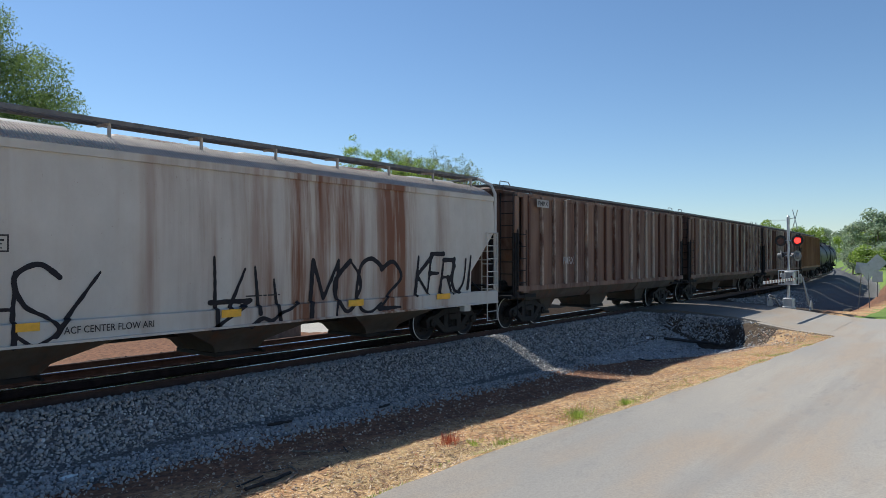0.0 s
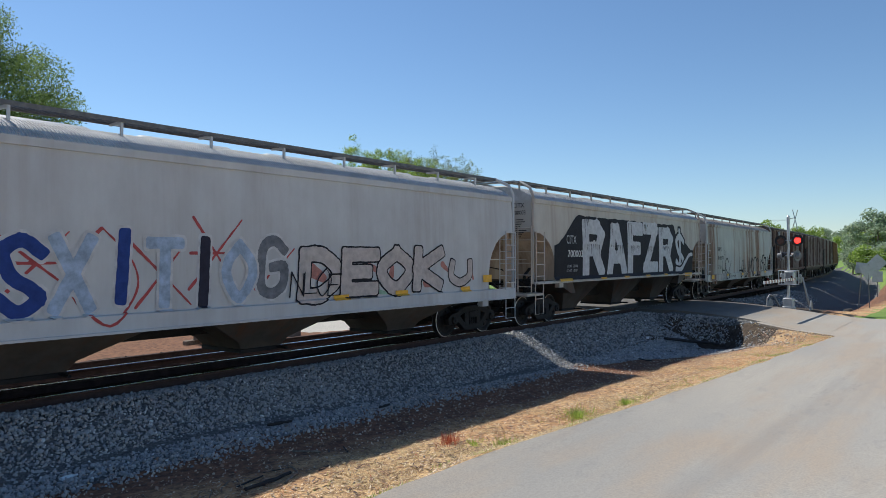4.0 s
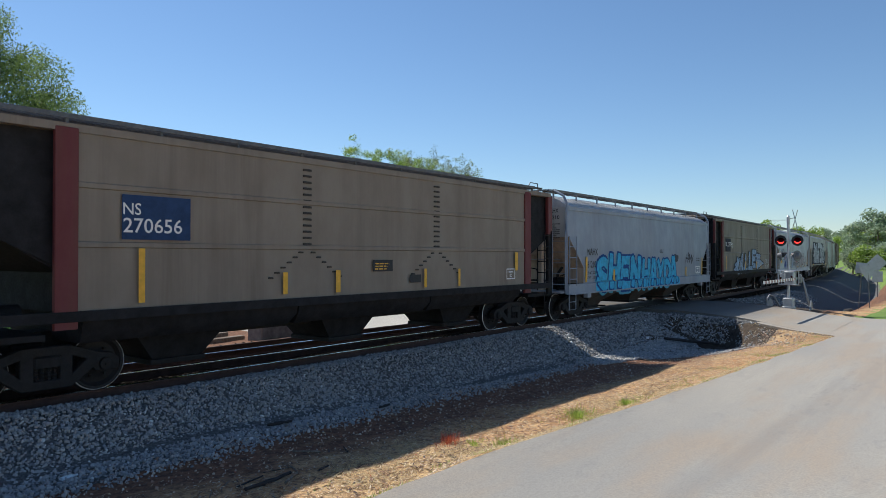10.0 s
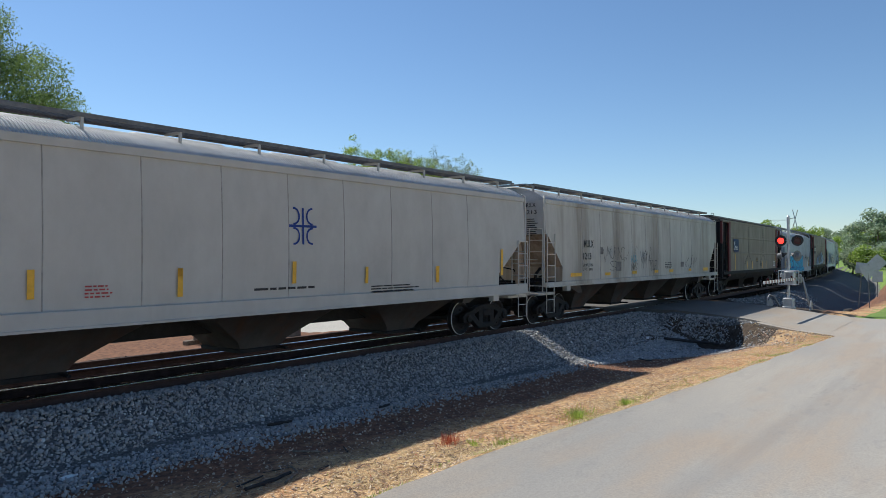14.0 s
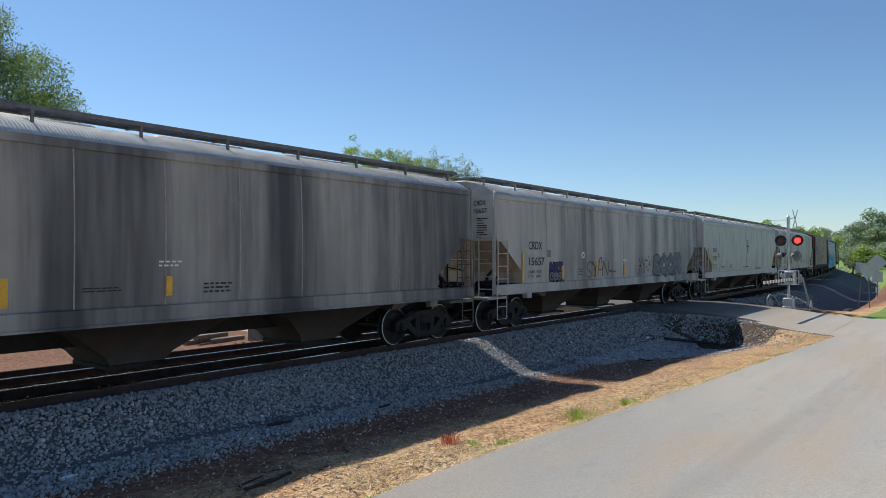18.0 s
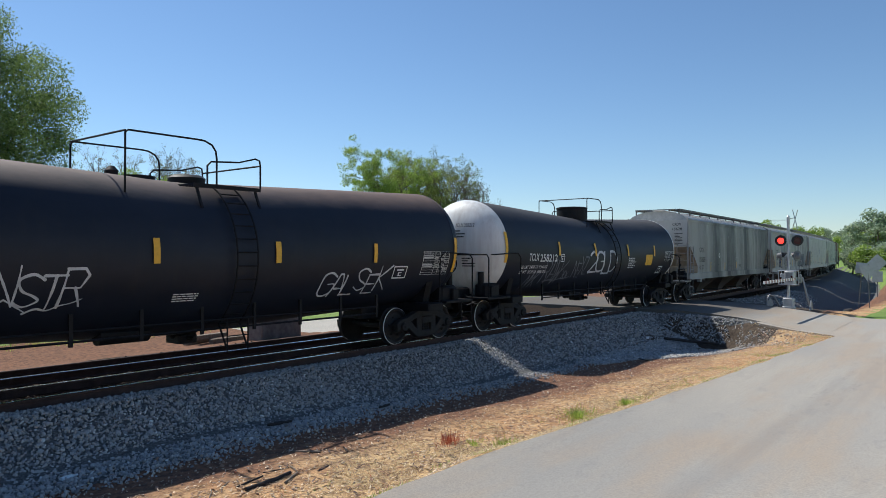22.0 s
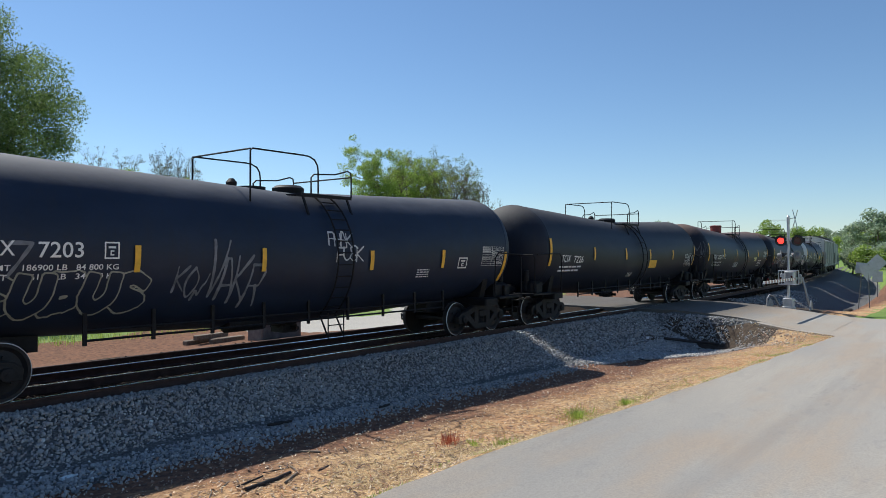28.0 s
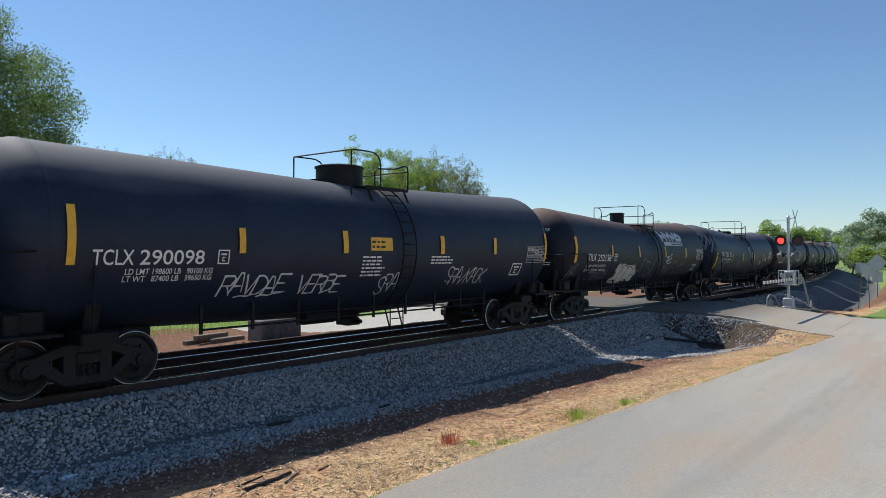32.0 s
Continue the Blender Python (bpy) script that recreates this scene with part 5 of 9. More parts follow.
GRIME = (0.2, 0.16, 0.12)
SOOT = (0.05, 0.052, 0.056)
P_RUSTY = car_paint("grey_paint_rust_streaked", (0.54, 0.535, 0.5), (0.42, 0.34, 0.26), (0.17, 0.07, 0.035), 0.55, 0.35, 0.85, 0.55, 2.0, 0.55, 0.44, 2.6)
P_CREAM = car_paint("off_white_paint", (0.54, 0.51, 0.45), (0.4, 0.33, 0.26), RUST, 0.3, 0.25, 0.25, 0.5, 11.0)
P_WHITE = car_paint("white_hopper_paint", (0.58, 0.6, 0.61), (0.42, 0.42, 0.42), RUST, 0.3, 0.25, 0.1, 0.5, 23.0)
P_TAUPE = car_paint("taupe_brown_paint", (0.275, 0.235, 0.185), (0.215, 0.182, 0.142), (0.09, 0.05, 0.03), 0.5, 0.4, 0.2, 0.6, 5.0)
P_GREYBLUE = car_paint("grey_blue_paint", (0.3, 0.345, 0.41), (0.25, 0.275, 0.31), RUST, 0.4, 0.3, 0.08, 0.5, 31.0)
P_DUSTY = car_paint("dusty_white_paint", (0.54, 0.52, 0.46), (0.3, 0.26, 0.21), GRIME, 0.7, 0.5, 0.3, 0.55, 41.0, 0.9)
P_CLEAN = car_paint("clean_pale_grey_paint", (0.51, 0.5, 0.46), (0.42, 0.41, 0.37), GRIME, 0.25, 0.2, 0.05, 0.5, 53.0)
P_SOOTY = car_paint("sooty_grey_paint", (0.46, 0.445, 0.41), (0.12, 0.12, 0.122), SOOT, 0.95, 0.45, 0.2, 0.55, 61.0, 0.75, 0.43, 5.5, (-4.5, -8.0))
P_STREAKED = car_paint("soot_streaked_paint", (0.37, 0.355, 0.325), (0.055, 0.057, 0.062), SOOT, 1.0, 0.55, 0.25, 0.55, 77.0, 0.75, 0.385, 5.5, (-3.6, -6.5))
P_RIBBED = car_paint("rusty_brown_paint", (0.11, 0.055, 0.04), (0.27, 0.21, 0.165), RUST, 0.8, 0.7, 0.4, 0.7, 8.0, 1.6)
P_OCHRE = car_paint("ochre_rust_paint", (0.3, 0.17, 0.07), (0.17, 0.08, 0.04), RUST, 0.6, 0.6, 0.4, 0.7, 9.0, 1.4)
P_SLOPE = car_paint("stained_slope_sheet", (0.56, 0.46, 0.35), (0.22, 0.17, 0.125), RUST, 0.6, 0.6, 0.3, 0.6, 15.0, 1.2)
P_BAY = car_paint("grimy_hopper_bay", (0.085, 0.075, 0.064), (0.04, 0.037, 0.034), RUST, 0.8, 0.6, 0.3, 0.7, 19.0, 1.2)
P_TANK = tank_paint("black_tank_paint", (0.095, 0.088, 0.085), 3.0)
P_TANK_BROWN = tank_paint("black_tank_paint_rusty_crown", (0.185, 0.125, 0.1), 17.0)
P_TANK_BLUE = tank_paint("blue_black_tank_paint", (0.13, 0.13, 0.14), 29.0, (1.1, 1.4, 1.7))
P_HEAD = car_paint("white_head_paint", (0.8, 0.8, 0.78), (0.55, 0.5, 0.43), RUST, 0.3, 0.25, 0.15, 0.5, 13.0)
R_PALE = ribbed_roof("pale_ribbed_roof", (0.62, 0.61, 0.6))
R_RUST = ribbed_roof("rust_tinged_ribbed_roof", (0.5, 0.42, 0.36))
P_END = car_paint("pale_end_paint", (0.6, 0.58, 0.53), (0.5, 0.44, 0.36), RUST, 0.35, 0.3, 0.12, 0.5, 91.0)
M_RIB_POST, n, l, b = material("streaked_rusty_posts", 0.75)
c = coords_of(n)
pick = n.new("ShaderNodeObjectInfo").outputs["Random"]
flake = noise_node(n, l, c, 3.0, 6, 0.7, (1, 1, 0.35), 2.0)
mixed = n.new("ShaderNodeMath")
mixed.operation = "ADD"
l.new(ramp(n, l, pick, 0.0, 1.0, -0.25, 0.25), mixed.inputs[0])
l.new(flake, mixed.inputs[1])
l.new(blend(n, l, ramp(n, l, mixed.outputs[0], 0.4, 0.66), (0.1, 0.05, 0.035), (0.4, 0.34, 0.28)), b.inputs["Base Color"])
bump(n, l, b, noise_node(n, l, c, 30.0), 0.2, 0.004)
# darker than the sheets: each weld's thin shadow is in the colour
M_SEAM = plain("shadowed_weld_seam", (0.33, 0.315, 0.29), 0.7, 0, 0.3, 6)
M_UNDER = plain("black_underframe", (0.02, 0.02, 0.022), 0.75, 0, 0.4, 4, 0.15, 0.2)
M_RED_POST = car_paint("dark_red_paint", (0.16, 0.03, 0.035), (0.08, 0.02, 0.022), RUST, 0.4, 0.4, 0.2, 0.6, 4.0)
M_DARK_GALV = plain("dark_steel_grating", (0.15, 0.15, 0.15), 0.6, 0.3, 0.3, 6)
M_RED_DOME = plain("red_dome_paint", (0.2, 0.03, 0.03), 0.6, 0, 0.2, 5)
M_CLEAT = plain("dark_cleats", (0.05, 0.042, 0.035), 0.7, 0, 0.3, 8)
# ---- lettering, reflectors and spray paint on the cars ----
def marks_rusty(car, surf):
    write(car, surf, "SHPX", -5.99, 2.47, 0.81, 0.24, M_INK)
    write(car, surf, "454370", -5.98, 2.02, 1.17, 0.22, M_INK)
    plate_frame(car, surf, -4.68, 2.26, 0.24, 0.25, M_INK)
    write(car, surf, "LD LMT  223000", -6.01, 1.65, 0.80, 0.08, M_INK)
    write(car, surf, "LT WT    62000", -6.01, 1.52, 0.79, 0.09, M_INK)
    patch(car, surf, -4.38, 1.13, 0.32, 0.12, M_YELLOW, "reflector")
    patch(car, surf, -1.03, 1.10, 0.42, 0.14, M_YELLOW, "reflector")
    patch(car, surf, 2.12, 1.12, 0.46, 0.14, M_YELLOW, "reflector")
    patch(car, surf, 5.19, 1.12, 0.55, 0.14, M_YELLOW, "reflector")
    small_print(car, surf, -0.45, 1.43, 0.93, 0.06, 1, M_INK)
    hand(car, surf, "HS/", -5.0, 0.98, 1.75, 1.05, 0.09, M_SPRAY_DARK, 0.05, 0.12, 3)
    hand(car, surf, "|/|I", -1.35, 0.9, 1.9, 1.1, 0.1, M_SPRAY_DARK, -0.1, 0.25, 5)
    hand(car, surf, "Z~", -1.2, 0.85, 1.7, 0.42, 0.1, M_SPRAY_DARK, 0.0, 0.2, 6)
    hand(car, surf, "MOC2", 1.1, 0.98, 2.7, 1.1, 0.12, M_SPRAY_DARK, 0.12, 0.1, 8)
    hand(car, surf, "KFRUI", 4.45, 1.28, 2.4, 0.95, 0.13, M_SPRAY_DARK, 0.18, 0.1, 9)
    write(car, surf, "ACF CENTER FLOW ARI", -3.72, 1.04, 1.42, 0.11, M_INK)
    patch(car, surf, -7.41, 1.03, 0.45, 0.20, M_YELLOW, "reflector")


def marks_black_ground(car, surf):
    spray_ground(car, surf)
    for word, x, w, thick, seed in (("R", -4.85, 1.8, 0.52, 3), ("A", -2.8, 1.8, 0.5, 4), ("F", -0.92, 1.6, 0.54, 5), ("Z", 0.72, 1.68, 0.5, 6), ("R", 2.5, 1.75, 0.5, 7)):
        mural(car, surf, word, x, 1.45, w, 2.08, thick, [M_SPRAY_WHITE], None, 0.0, 0.0, 0.03, seed, 0.0, None, 0.004)
        drips(car, surf, x + 0.3, 2.62, w * 0.6, 9, 0.4, M_SPRAY_DARK, seed)
        drips(car, surf, x + 0.1, 3.5, w * 0.25, 4, 0.7, M_SPRAY_DARK, seed + 20)
    mural(car, surf, "$", 4.6, 1.6, 1.2, 1.65, 0.25, [M_SPRAY_WHITE], M_SPRAY_DARK, 0.1, 0.0, 0.0, 8)
    swoosh = [tuple(q) for q in curve_through([(4.7, 1.62), (5.3, 1.6), (5.9, 1.95), (6.4, 2.24), (6.85, 2.3)])]
    sprayed(car, surf, "graffiti_outline", [swoosh], 0.2, 0.2, M_SPRAY_DARK, 0.018)
    sprayed(car, surf, "graffiti_letter", [swoosh], 0.12, 0.08, M_SPRAY_WHITE, 0.023)
    write(car, surf, "CITX", -6.05, 2.62, 0.72, 0.29, M_WHITE_FADED)
    write(car, surf, "700003", -5.97, 2.18, 1.13, 0.23, M_WHITE)
    write(car, surf, "LD LMT  223700", -6.03, 1.83, 0.78, 0.09, M_WHITE_FADED)
    write(car, surf, "LT WT    62300", -6.03, 1.68, 0.77, 0.09, M_WHITE_FADED)
    plate_frame(car, surf, 3.66, 1.72, 0.35, 0.23, M_WHITE)
    patch(car, surf, -6.63, 1.36, 0.89, 0.13, M_YELLOW, "reflector")
    patch(car, surf, -3.50, 1.36, 0.45, 0.11, M_YELLOW, "reflector")
    patch(car, surf, -1.37, 1.35, 0.44, 0.12, M_YELLOW, "reflector")
    patch(car, surf, 0.82, 1.33, 0.44, 0.14, M_YELLOW, "reflector")
    patch(car, surf, 2.93, 1.33, 0.41, 0.15, M_YELLOW, "reflector")
    patch(car, surf, 5.62, 1.30, 1.00, 0.16, M_YELLOW, "reflector")


def marks_white_hopper(car, surf):
    for line, r, paint in (([(0.5, 1.95), (0.9, 1.75)], 0.16, M_SPRAY_ROSE), ([(3.0, 1.75), (3.05, 1.95)], 0.1, M_SPRAY_ROSE), ([(2.2, 2.0), (2.5, 1.9)], 0.1, M_SPRAY_ROSE), ([(4.3, 1.55), (4.5, 1.5)], 0.12, M_SPRAY_ROSE),
                           ([(4.95, 2.0), (5.15, 1.85)], 0.08, M_SPRAY_ROSE), ([(6.15, 1.9), (6.3, 1.6)], 0.07, M_SPRAY_ROSE), ([(3.6, 1.6), (3.75, 1.95)], 0.05, M_SPRAY_GREEN), ([(2.5, 1.4), (2.9, 1.36)], 0.06, M_SPRAY_GREEN), ([(5.3, 1.7), (5.5, 1.6)], 0.05, M_SPRAY_GREEN)):
        sprayed(car, surf, "graffiti", [line], r, r * 0.6, paint, 0.003, "faded sprayed colour patch", 0.03, False)
    mural(car, surf, "U", 5.2, 1.42, 1.0, 0.7, 0.2, [M_SPRAY_PALE], M_SPRAY_DARK, 0.03, 0.1, 0.0, 15)
    mural(car, surf, "DEOK", 0.2, 1.3, 4.75, 1.1, 0.3, [M_SPRAY_PALE], M_SPRAY_DARK, 0.035, 0.06, 0.05, 14)
    hand(car, surf, "NLOE", 0.0, 1.42, 1.35, 0.5, 0.04, M_SPRAY_DARK, 0.1, 0.2, 16, 0.03)
    mural(car, surf, "SXITIOG", -5.25, 1.35, 5.2, 1.2, 0.2, [M_SPRAY_BLUE, M_SPRAY_SKY, M_SPRAY_BLUE, M_SPRAY_SKY, M_SPRAY_SLATE, M_SPRAY_SKY, M_SPRAY_GREY], M_SPRAY_WHITE, 0.045, 0.04, 0.06, 21, 0.05)
    hand(car, surf, "*OX*~", -5.1, 1.3, 4.8, 1.2, 0.06, M_SPRAY_RED, 0.0, 0.3, 22, 0.005)
    patch(car, surf, 1.18, 1.27, 0.45, 0.11, M_YELLOW, "reflector")
    patch(car, surf, 3.14, 1.28, 0.44, 0.12, M_YELLOW, "reflector")
    patch(car, surf, 5.73, 1.27, 0.40, 0.13, M_YELLOW, "reflector")
    patch(car, surf, 6.75, 1.49, 0.41, 0.20, M_YELLOW, "reflector")
    write(car, surf, "CEFX", -6.28, 2.55, 0.77, 0.23, M_INK)
    write(car, surf, "350199", -6.35, 2.10, 0.98, 0.24, M_INK)
    patch(car, surf, -6.89, 1.69, 0.66, 0.21, M_YELLOW, "reflector")
    small_print(car, surf, -6.40, 1.82, 0.95, 0.17, 2, M_INK)


def marks_brown_one(car, surf):
    patch(car, surf, -5.76, 2.47, 1.12, 0.72, M_NAVY, "stencil_panel")
    write(car, surf, "NS", -5.75, 2.76, 0.31, 0.23, M_WHITE)
    write(car, surf, "270744", -5.30, 2.75, 0.93, 0.24, M_WHITE)
    plate_frame(car, surf, -4.35, 2.68, 0.22, 0.25, M_WHITE)
    patch(car, surf, -5.70, 1.46, 0.11, 0.77, M_YELLOW, "reflector")
    patch(car, surf, -2.66, 1.46, 0.11, 0.44, M_YELLOW, "reflector")
    patch(car, surf, -1.31, 1.46, 0.14, 0.44, M_YELLOW, "reflector")
    patch(car, surf, 1.64, 1.44, 0.15, 0.44, M_YELLOW, "reflector")
    patch(car, surf, 3.00, 1.43, 0.16, 0.38, M_YELLOW, "reflector")
    spikes = [[(-2.6, 1.75), (-3.75, 1.7)], [(2.2, 1.78), (3.95, 1.74)], [(-2.9, 1.5), (-3.9, 1.45)], [(2.0, 2.1), (3.1, 2.25)]]
    sprayed(car, surf, "graffiti_outline", spikes, 0.42, 0.09, M_SPRAY_SLATE, 0.002)
    sprayed(car, surf, "graffiti_fill", spikes, 0.34, 0.02, M_SPRAY_ICE, 0.004)
    mural(car, surf, "MULLET", -3.3, 1.34, 5.7, 1.05, 0.3, [M_SPRAY_ICE], M_SPRAY_SLATE, 0.045, 0.2, 0.14, 31, -0.2)
    hand(car, surf, "/|/|/|/|/|", -3.0, 1.45, 5.4, 0.8, 0.065, M_SPRAY_SLATE, 0.25, 0.4, 35, 0.026)
    hand(car, surf, "(|(|(|", -2.9, 1.5, 5.3, 0.75, 0.03, M_SPRAY_WHITE, 0.25, 0.4, 36, 0.027)
    hand(car, surf, "CRAFF", 4.38, 1.68, 1.3, 0.3, 0.035, M_SPRAY_WHITE, 0.1, 0.1, 33, 0.003)
    hand(car, surf, "OUABE", 4.4, 1.34, 1.2, 0.28, 0.035, M_SPRAY_WHITE, 0.1, 0.1, 34, 0.003)


def marks_grey_hopper(car, surf):
    write(car, surf, "NAHX", -6.35, 2.24, 0.84, 0.24, M_INK)
    write(car, surf, "61210", -6.35, 1.80, 0.68, 0.24, M_INK)
    write(car, surf, "LD LMT  222800", -6.37, 1.57, 0.74, 0.10, M_INK)
    write(car, surf, "LT WT    63200", -6.37, 1.41, 0.72, 0.10, M_INK)
    patch(car, surf, -6.54, 1.30, 0.14, 0.88, M_YELLOW, "reflector")
    sprayed(car, surf, "graffiti_fill", [[(-5.6, 1.1), (-1.75, 1.1)]], 0.17, 0.15, M_SPRAY_TEAL, 0.004)
    sprayed(car, surf, "graffiti_fill", [[(-1.2, 1.1), (3.0, 1.1)]], 0.15, 0.14, M_SPRAY_TEAL, 0.004)
    mural(car, surf, "SHEN", -5.65, 0.98, 4.05, 1.26, 0.33, [M_SPRAY_TEAL], M_SPRAY_DEEP, 0.075, 0.12, 0.06, 41, -0.04, M_SPRAY_SEA)
    mural(car, surf, "HAYDA", -1.3, 1.0, 4.2, 1.14, 0.25, [M_SPRAY_TEAL], M_SPRAY_DEEP, 0.06, 0.08, 0.05, 43, -0.02, M_SPRAY_SEA)
    write(car, surf, "ARGU", 0.74, 2.34, 0.40, 0.16, M_INK)
    patch(car, surf, -4.18, 1.28, 0.15, 0.43, M_YELLOW, "reflector")
    patch(car, surf, 4.10, 1.28, 0.14, 0.43, M_YELLOW, "reflector")
    patch(car, surf, 6.53, 1.29, 0.14, 0.85, M_YELLOW, "reflector")
    hand(car, surf, "HAMX", 4.20, 1.94, 1.07, 0.36, 0.1, M_SPRAY_PEN, 0.1, 0.15, 44)
    sprayed(car, surf, "graffiti", [[(2.72, 2.2), (3.08, 2.16)], [(2.75, 2.02), (3.0, 2.05)]], 0.1, 0.08, M_SPRAY_PEN, 0.008)
    small_print(car, surf, 5.79, 1.94, 0.61, 0.23, 2, M_INK)
    plate_frame(car, surf, 5.64, 1.38, 0.66, 0.34, M_WHITE)


def marks_brown_two(car, surf):
    patch(car, surf, -5.84, 2.47, 1.21, 0.72, M_NAVY_BRIGHT, "stencil_panel")
    write(car, surf, "NS", -5.82, 2.87, 0.30, 0.19, M_WHITE)
    write(car, surf, "270656", -5.82, 2.58, 1.03, 0.24, M_WHITE)
    patch(car, surf, -5.57, 1.45, 0.11, 0.88, M_YELLOW, "reflector")
    patch(car, surf, -2.63, 1.46, 0.11, 0.43, M_YELLOW, "reflector")
    patch(car, surf, -1.23, 1.44, 0.13, 0.47, M_YELLOW, "reflector")
    patch(car, surf, 1.71, 1.44, 0.10, 0.46, M_YELLOW, "reflector")
    patch(car, surf, 3.11, 1.43, 0.09, 0.45, M_YELLOW, "reflector")
    patch(car, surf, 5.90, 1.79, 0.15, 0.53, M_YELLOW, "reflector")
    patch(car, surf, -0.08, 1.86, 0.66, 0.26, M_INK, "placard")
    small_print(car, surf, -0.01, 1.89, 0.51, 0.18, 3, M_YELLOW)
    patch(car, surf, 1.20, 1.57, 0.41, 0.19, M_INK, "placard")
    plate_frame(car, surf, 5.46, 1.54, 0.46, 0.31, M_WHITE)


def marks_dusty_hopper(car, surf):
    write(car, surf, "MULX", -6.54, 2.51, 0.76, 0.26, M_INK)
    write(car, surf, "1213", -6.61, 2.09, 0.64, 0.23, M_INK)
    write(car, surf, "LD LMT  217200", -6.62, 1.85, 0.79, 0.10, M_INK)
    write(car, surf, "LT WT    68800", -6.62, 1.70, 0.79, 0.10, M_INK)
    patch(car, surf, -5.19, 2.28, 0.24, 0.25, M_STAIN, "placard")
    patch(car, surf, -3.77, 1.64, 0.48, 0.36, M_STAIN, "placard")
    patch(car, surf, 3.58, 1.72, 0.44, 0.23, M_STAIN, "placard")
    patch(car, surf, -7.57, 1.52, 0.85, 0.12, M_YELLOW, "reflector")
    patch(car, surf, -4.81, 1.51, 0.47, 0.10, M_YELLOW, "reflector")
    patch(car, surf, -2.25, 1.51, 0.48, 0.12, M_YELLOW, "reflector")
    patch(car, surf, 0.20, 1.51, 0.44, 0.10, M_YELLOW, "reflector")
    patch(car, surf, 2.02, 1.51, 0.52, 0.11, M_YELLOW, "reflector")
    patch(car, surf, 4.68, 1.51, 0.38, 0.11, M_YELLOW, "reflector")
    patch(car, surf, 6.96, 1.49, 0.75, 0.15, M_YELLOW, "reflector")
    hand(car, surf, "VMJT", -4.96, 2.02, 1.25, 0.5, 0.024, M_SPRAY_PEN, 0.1, 0.2, 51)
    hand(car, surf, "S", -4.4, 1.6, 0.6, 0.42, 0.024, M_SPRAY_PEN, 0.3, 0.2, 52)
    hand(car, surf, "NC~", -3.64, 2.04, 0.95, 0.42, 0.024, M_SPRAY_PEN, 0.15, 0.2, 53)
    hand(car, surf, "HUA", -2.32, 1.95, 0.55, 0.26, 0.04, M_SPRAY_SEA, 0.1, 0.1, 54)
    hand(car, surf, "MWS", -2.3, 1.66, 0.6, 0.26, 0.026, M_SPRAY_PEN, 0.1, 0.1, 55)
    hand(car, surf, "C<YK", -1.95, 1.8, 1.1, 0.62, 0.024, M_SPRAY_PEN, 0.1, 0.25, 56)
    hand(car, surf, "MNA", -1.0, 1.85, 0.85, 0.6, 0.024, M_SPRAY_PEN, 0.1, 0.25, 57)
    hand(car, surf, "TOUR", -0.39, 1.62, 0.85, 0.42, 0.03, M_SPRAY_PEN, 0.1, 0.1, 58)
    hand(car, surf, "KJAM", 4.2, 1.62, 1.6, 0.5, 0.026, M_SPRAY_PEN, 0.15, 0.2, 59)
    small_print(car, surf, 1.5, 1.66, 0.9, 0.3, 4, M_INK)


def marks_clean_hopper(car, surf):
    write(car, surf, "CRDX", -7.47, 2.41, 0.74, 0.22, M_INK)
    write(car, surf, "15795", -7.47, 1.98, 0.73, 0.23, M_INK)
    write(car, surf, "LD LMT  219300", -7.53, 1.69, 0.74, 0.11, M_INK)
    write(car, surf, "LT WT    66700", -7.53, 1.56, 0.72, 0.09, M_INK)
    plate_frame(car, surf, -6.45, 2.14, 0.24, 0.25, M_INK)
    patch(car, surf, -7.71, 1.57, 0.10, 0.87, M_YELLOW, "reflector")
    patch(car, surf, -4.78, 1.58, 0.10, 0.43, M_YELLOW, "reflector")
    patch(car, surf, -2.42, 1.51, 0.10, 0.49, M_YELLOW, "reflector")
    patch(car, surf, -2.42, 1.55, 0.10, 0.45, M_YELLOW, "reflector")
    patch(car, surf, 0.07, 1.66, 0.10, 0.44, M_YELLOW, "reflector")
    patch(car, surf, 2.14, 1.60, 0.09, 0.37, M_YELLOW, "reflector")
    patch(car, surf, 4.67, 1.55, 0.13, 0.41, M_YELLOW, "reflector")
    patch(car, surf, 7.64, 1.66, 0.11, 0.74, M_YELLOW, "reflector")
    small_print(car, surf, -5.83, 1.53, 0.89, 0.18, 2, M_INK)
    small_print(car, surf, -3.96, 1.55, 0.44, 0.22, 4, M_SPRAY_RED)
    small_print(car, surf, -0.83, 1.53, 1.55, 0.10, 1, M_INK)
    small_print(car, surf, 2.35, 1.38, 1.72, 0.18, 3, M_INK)
    emblem(car, surf, 0.00, 2.44, 0.72, 0.74)


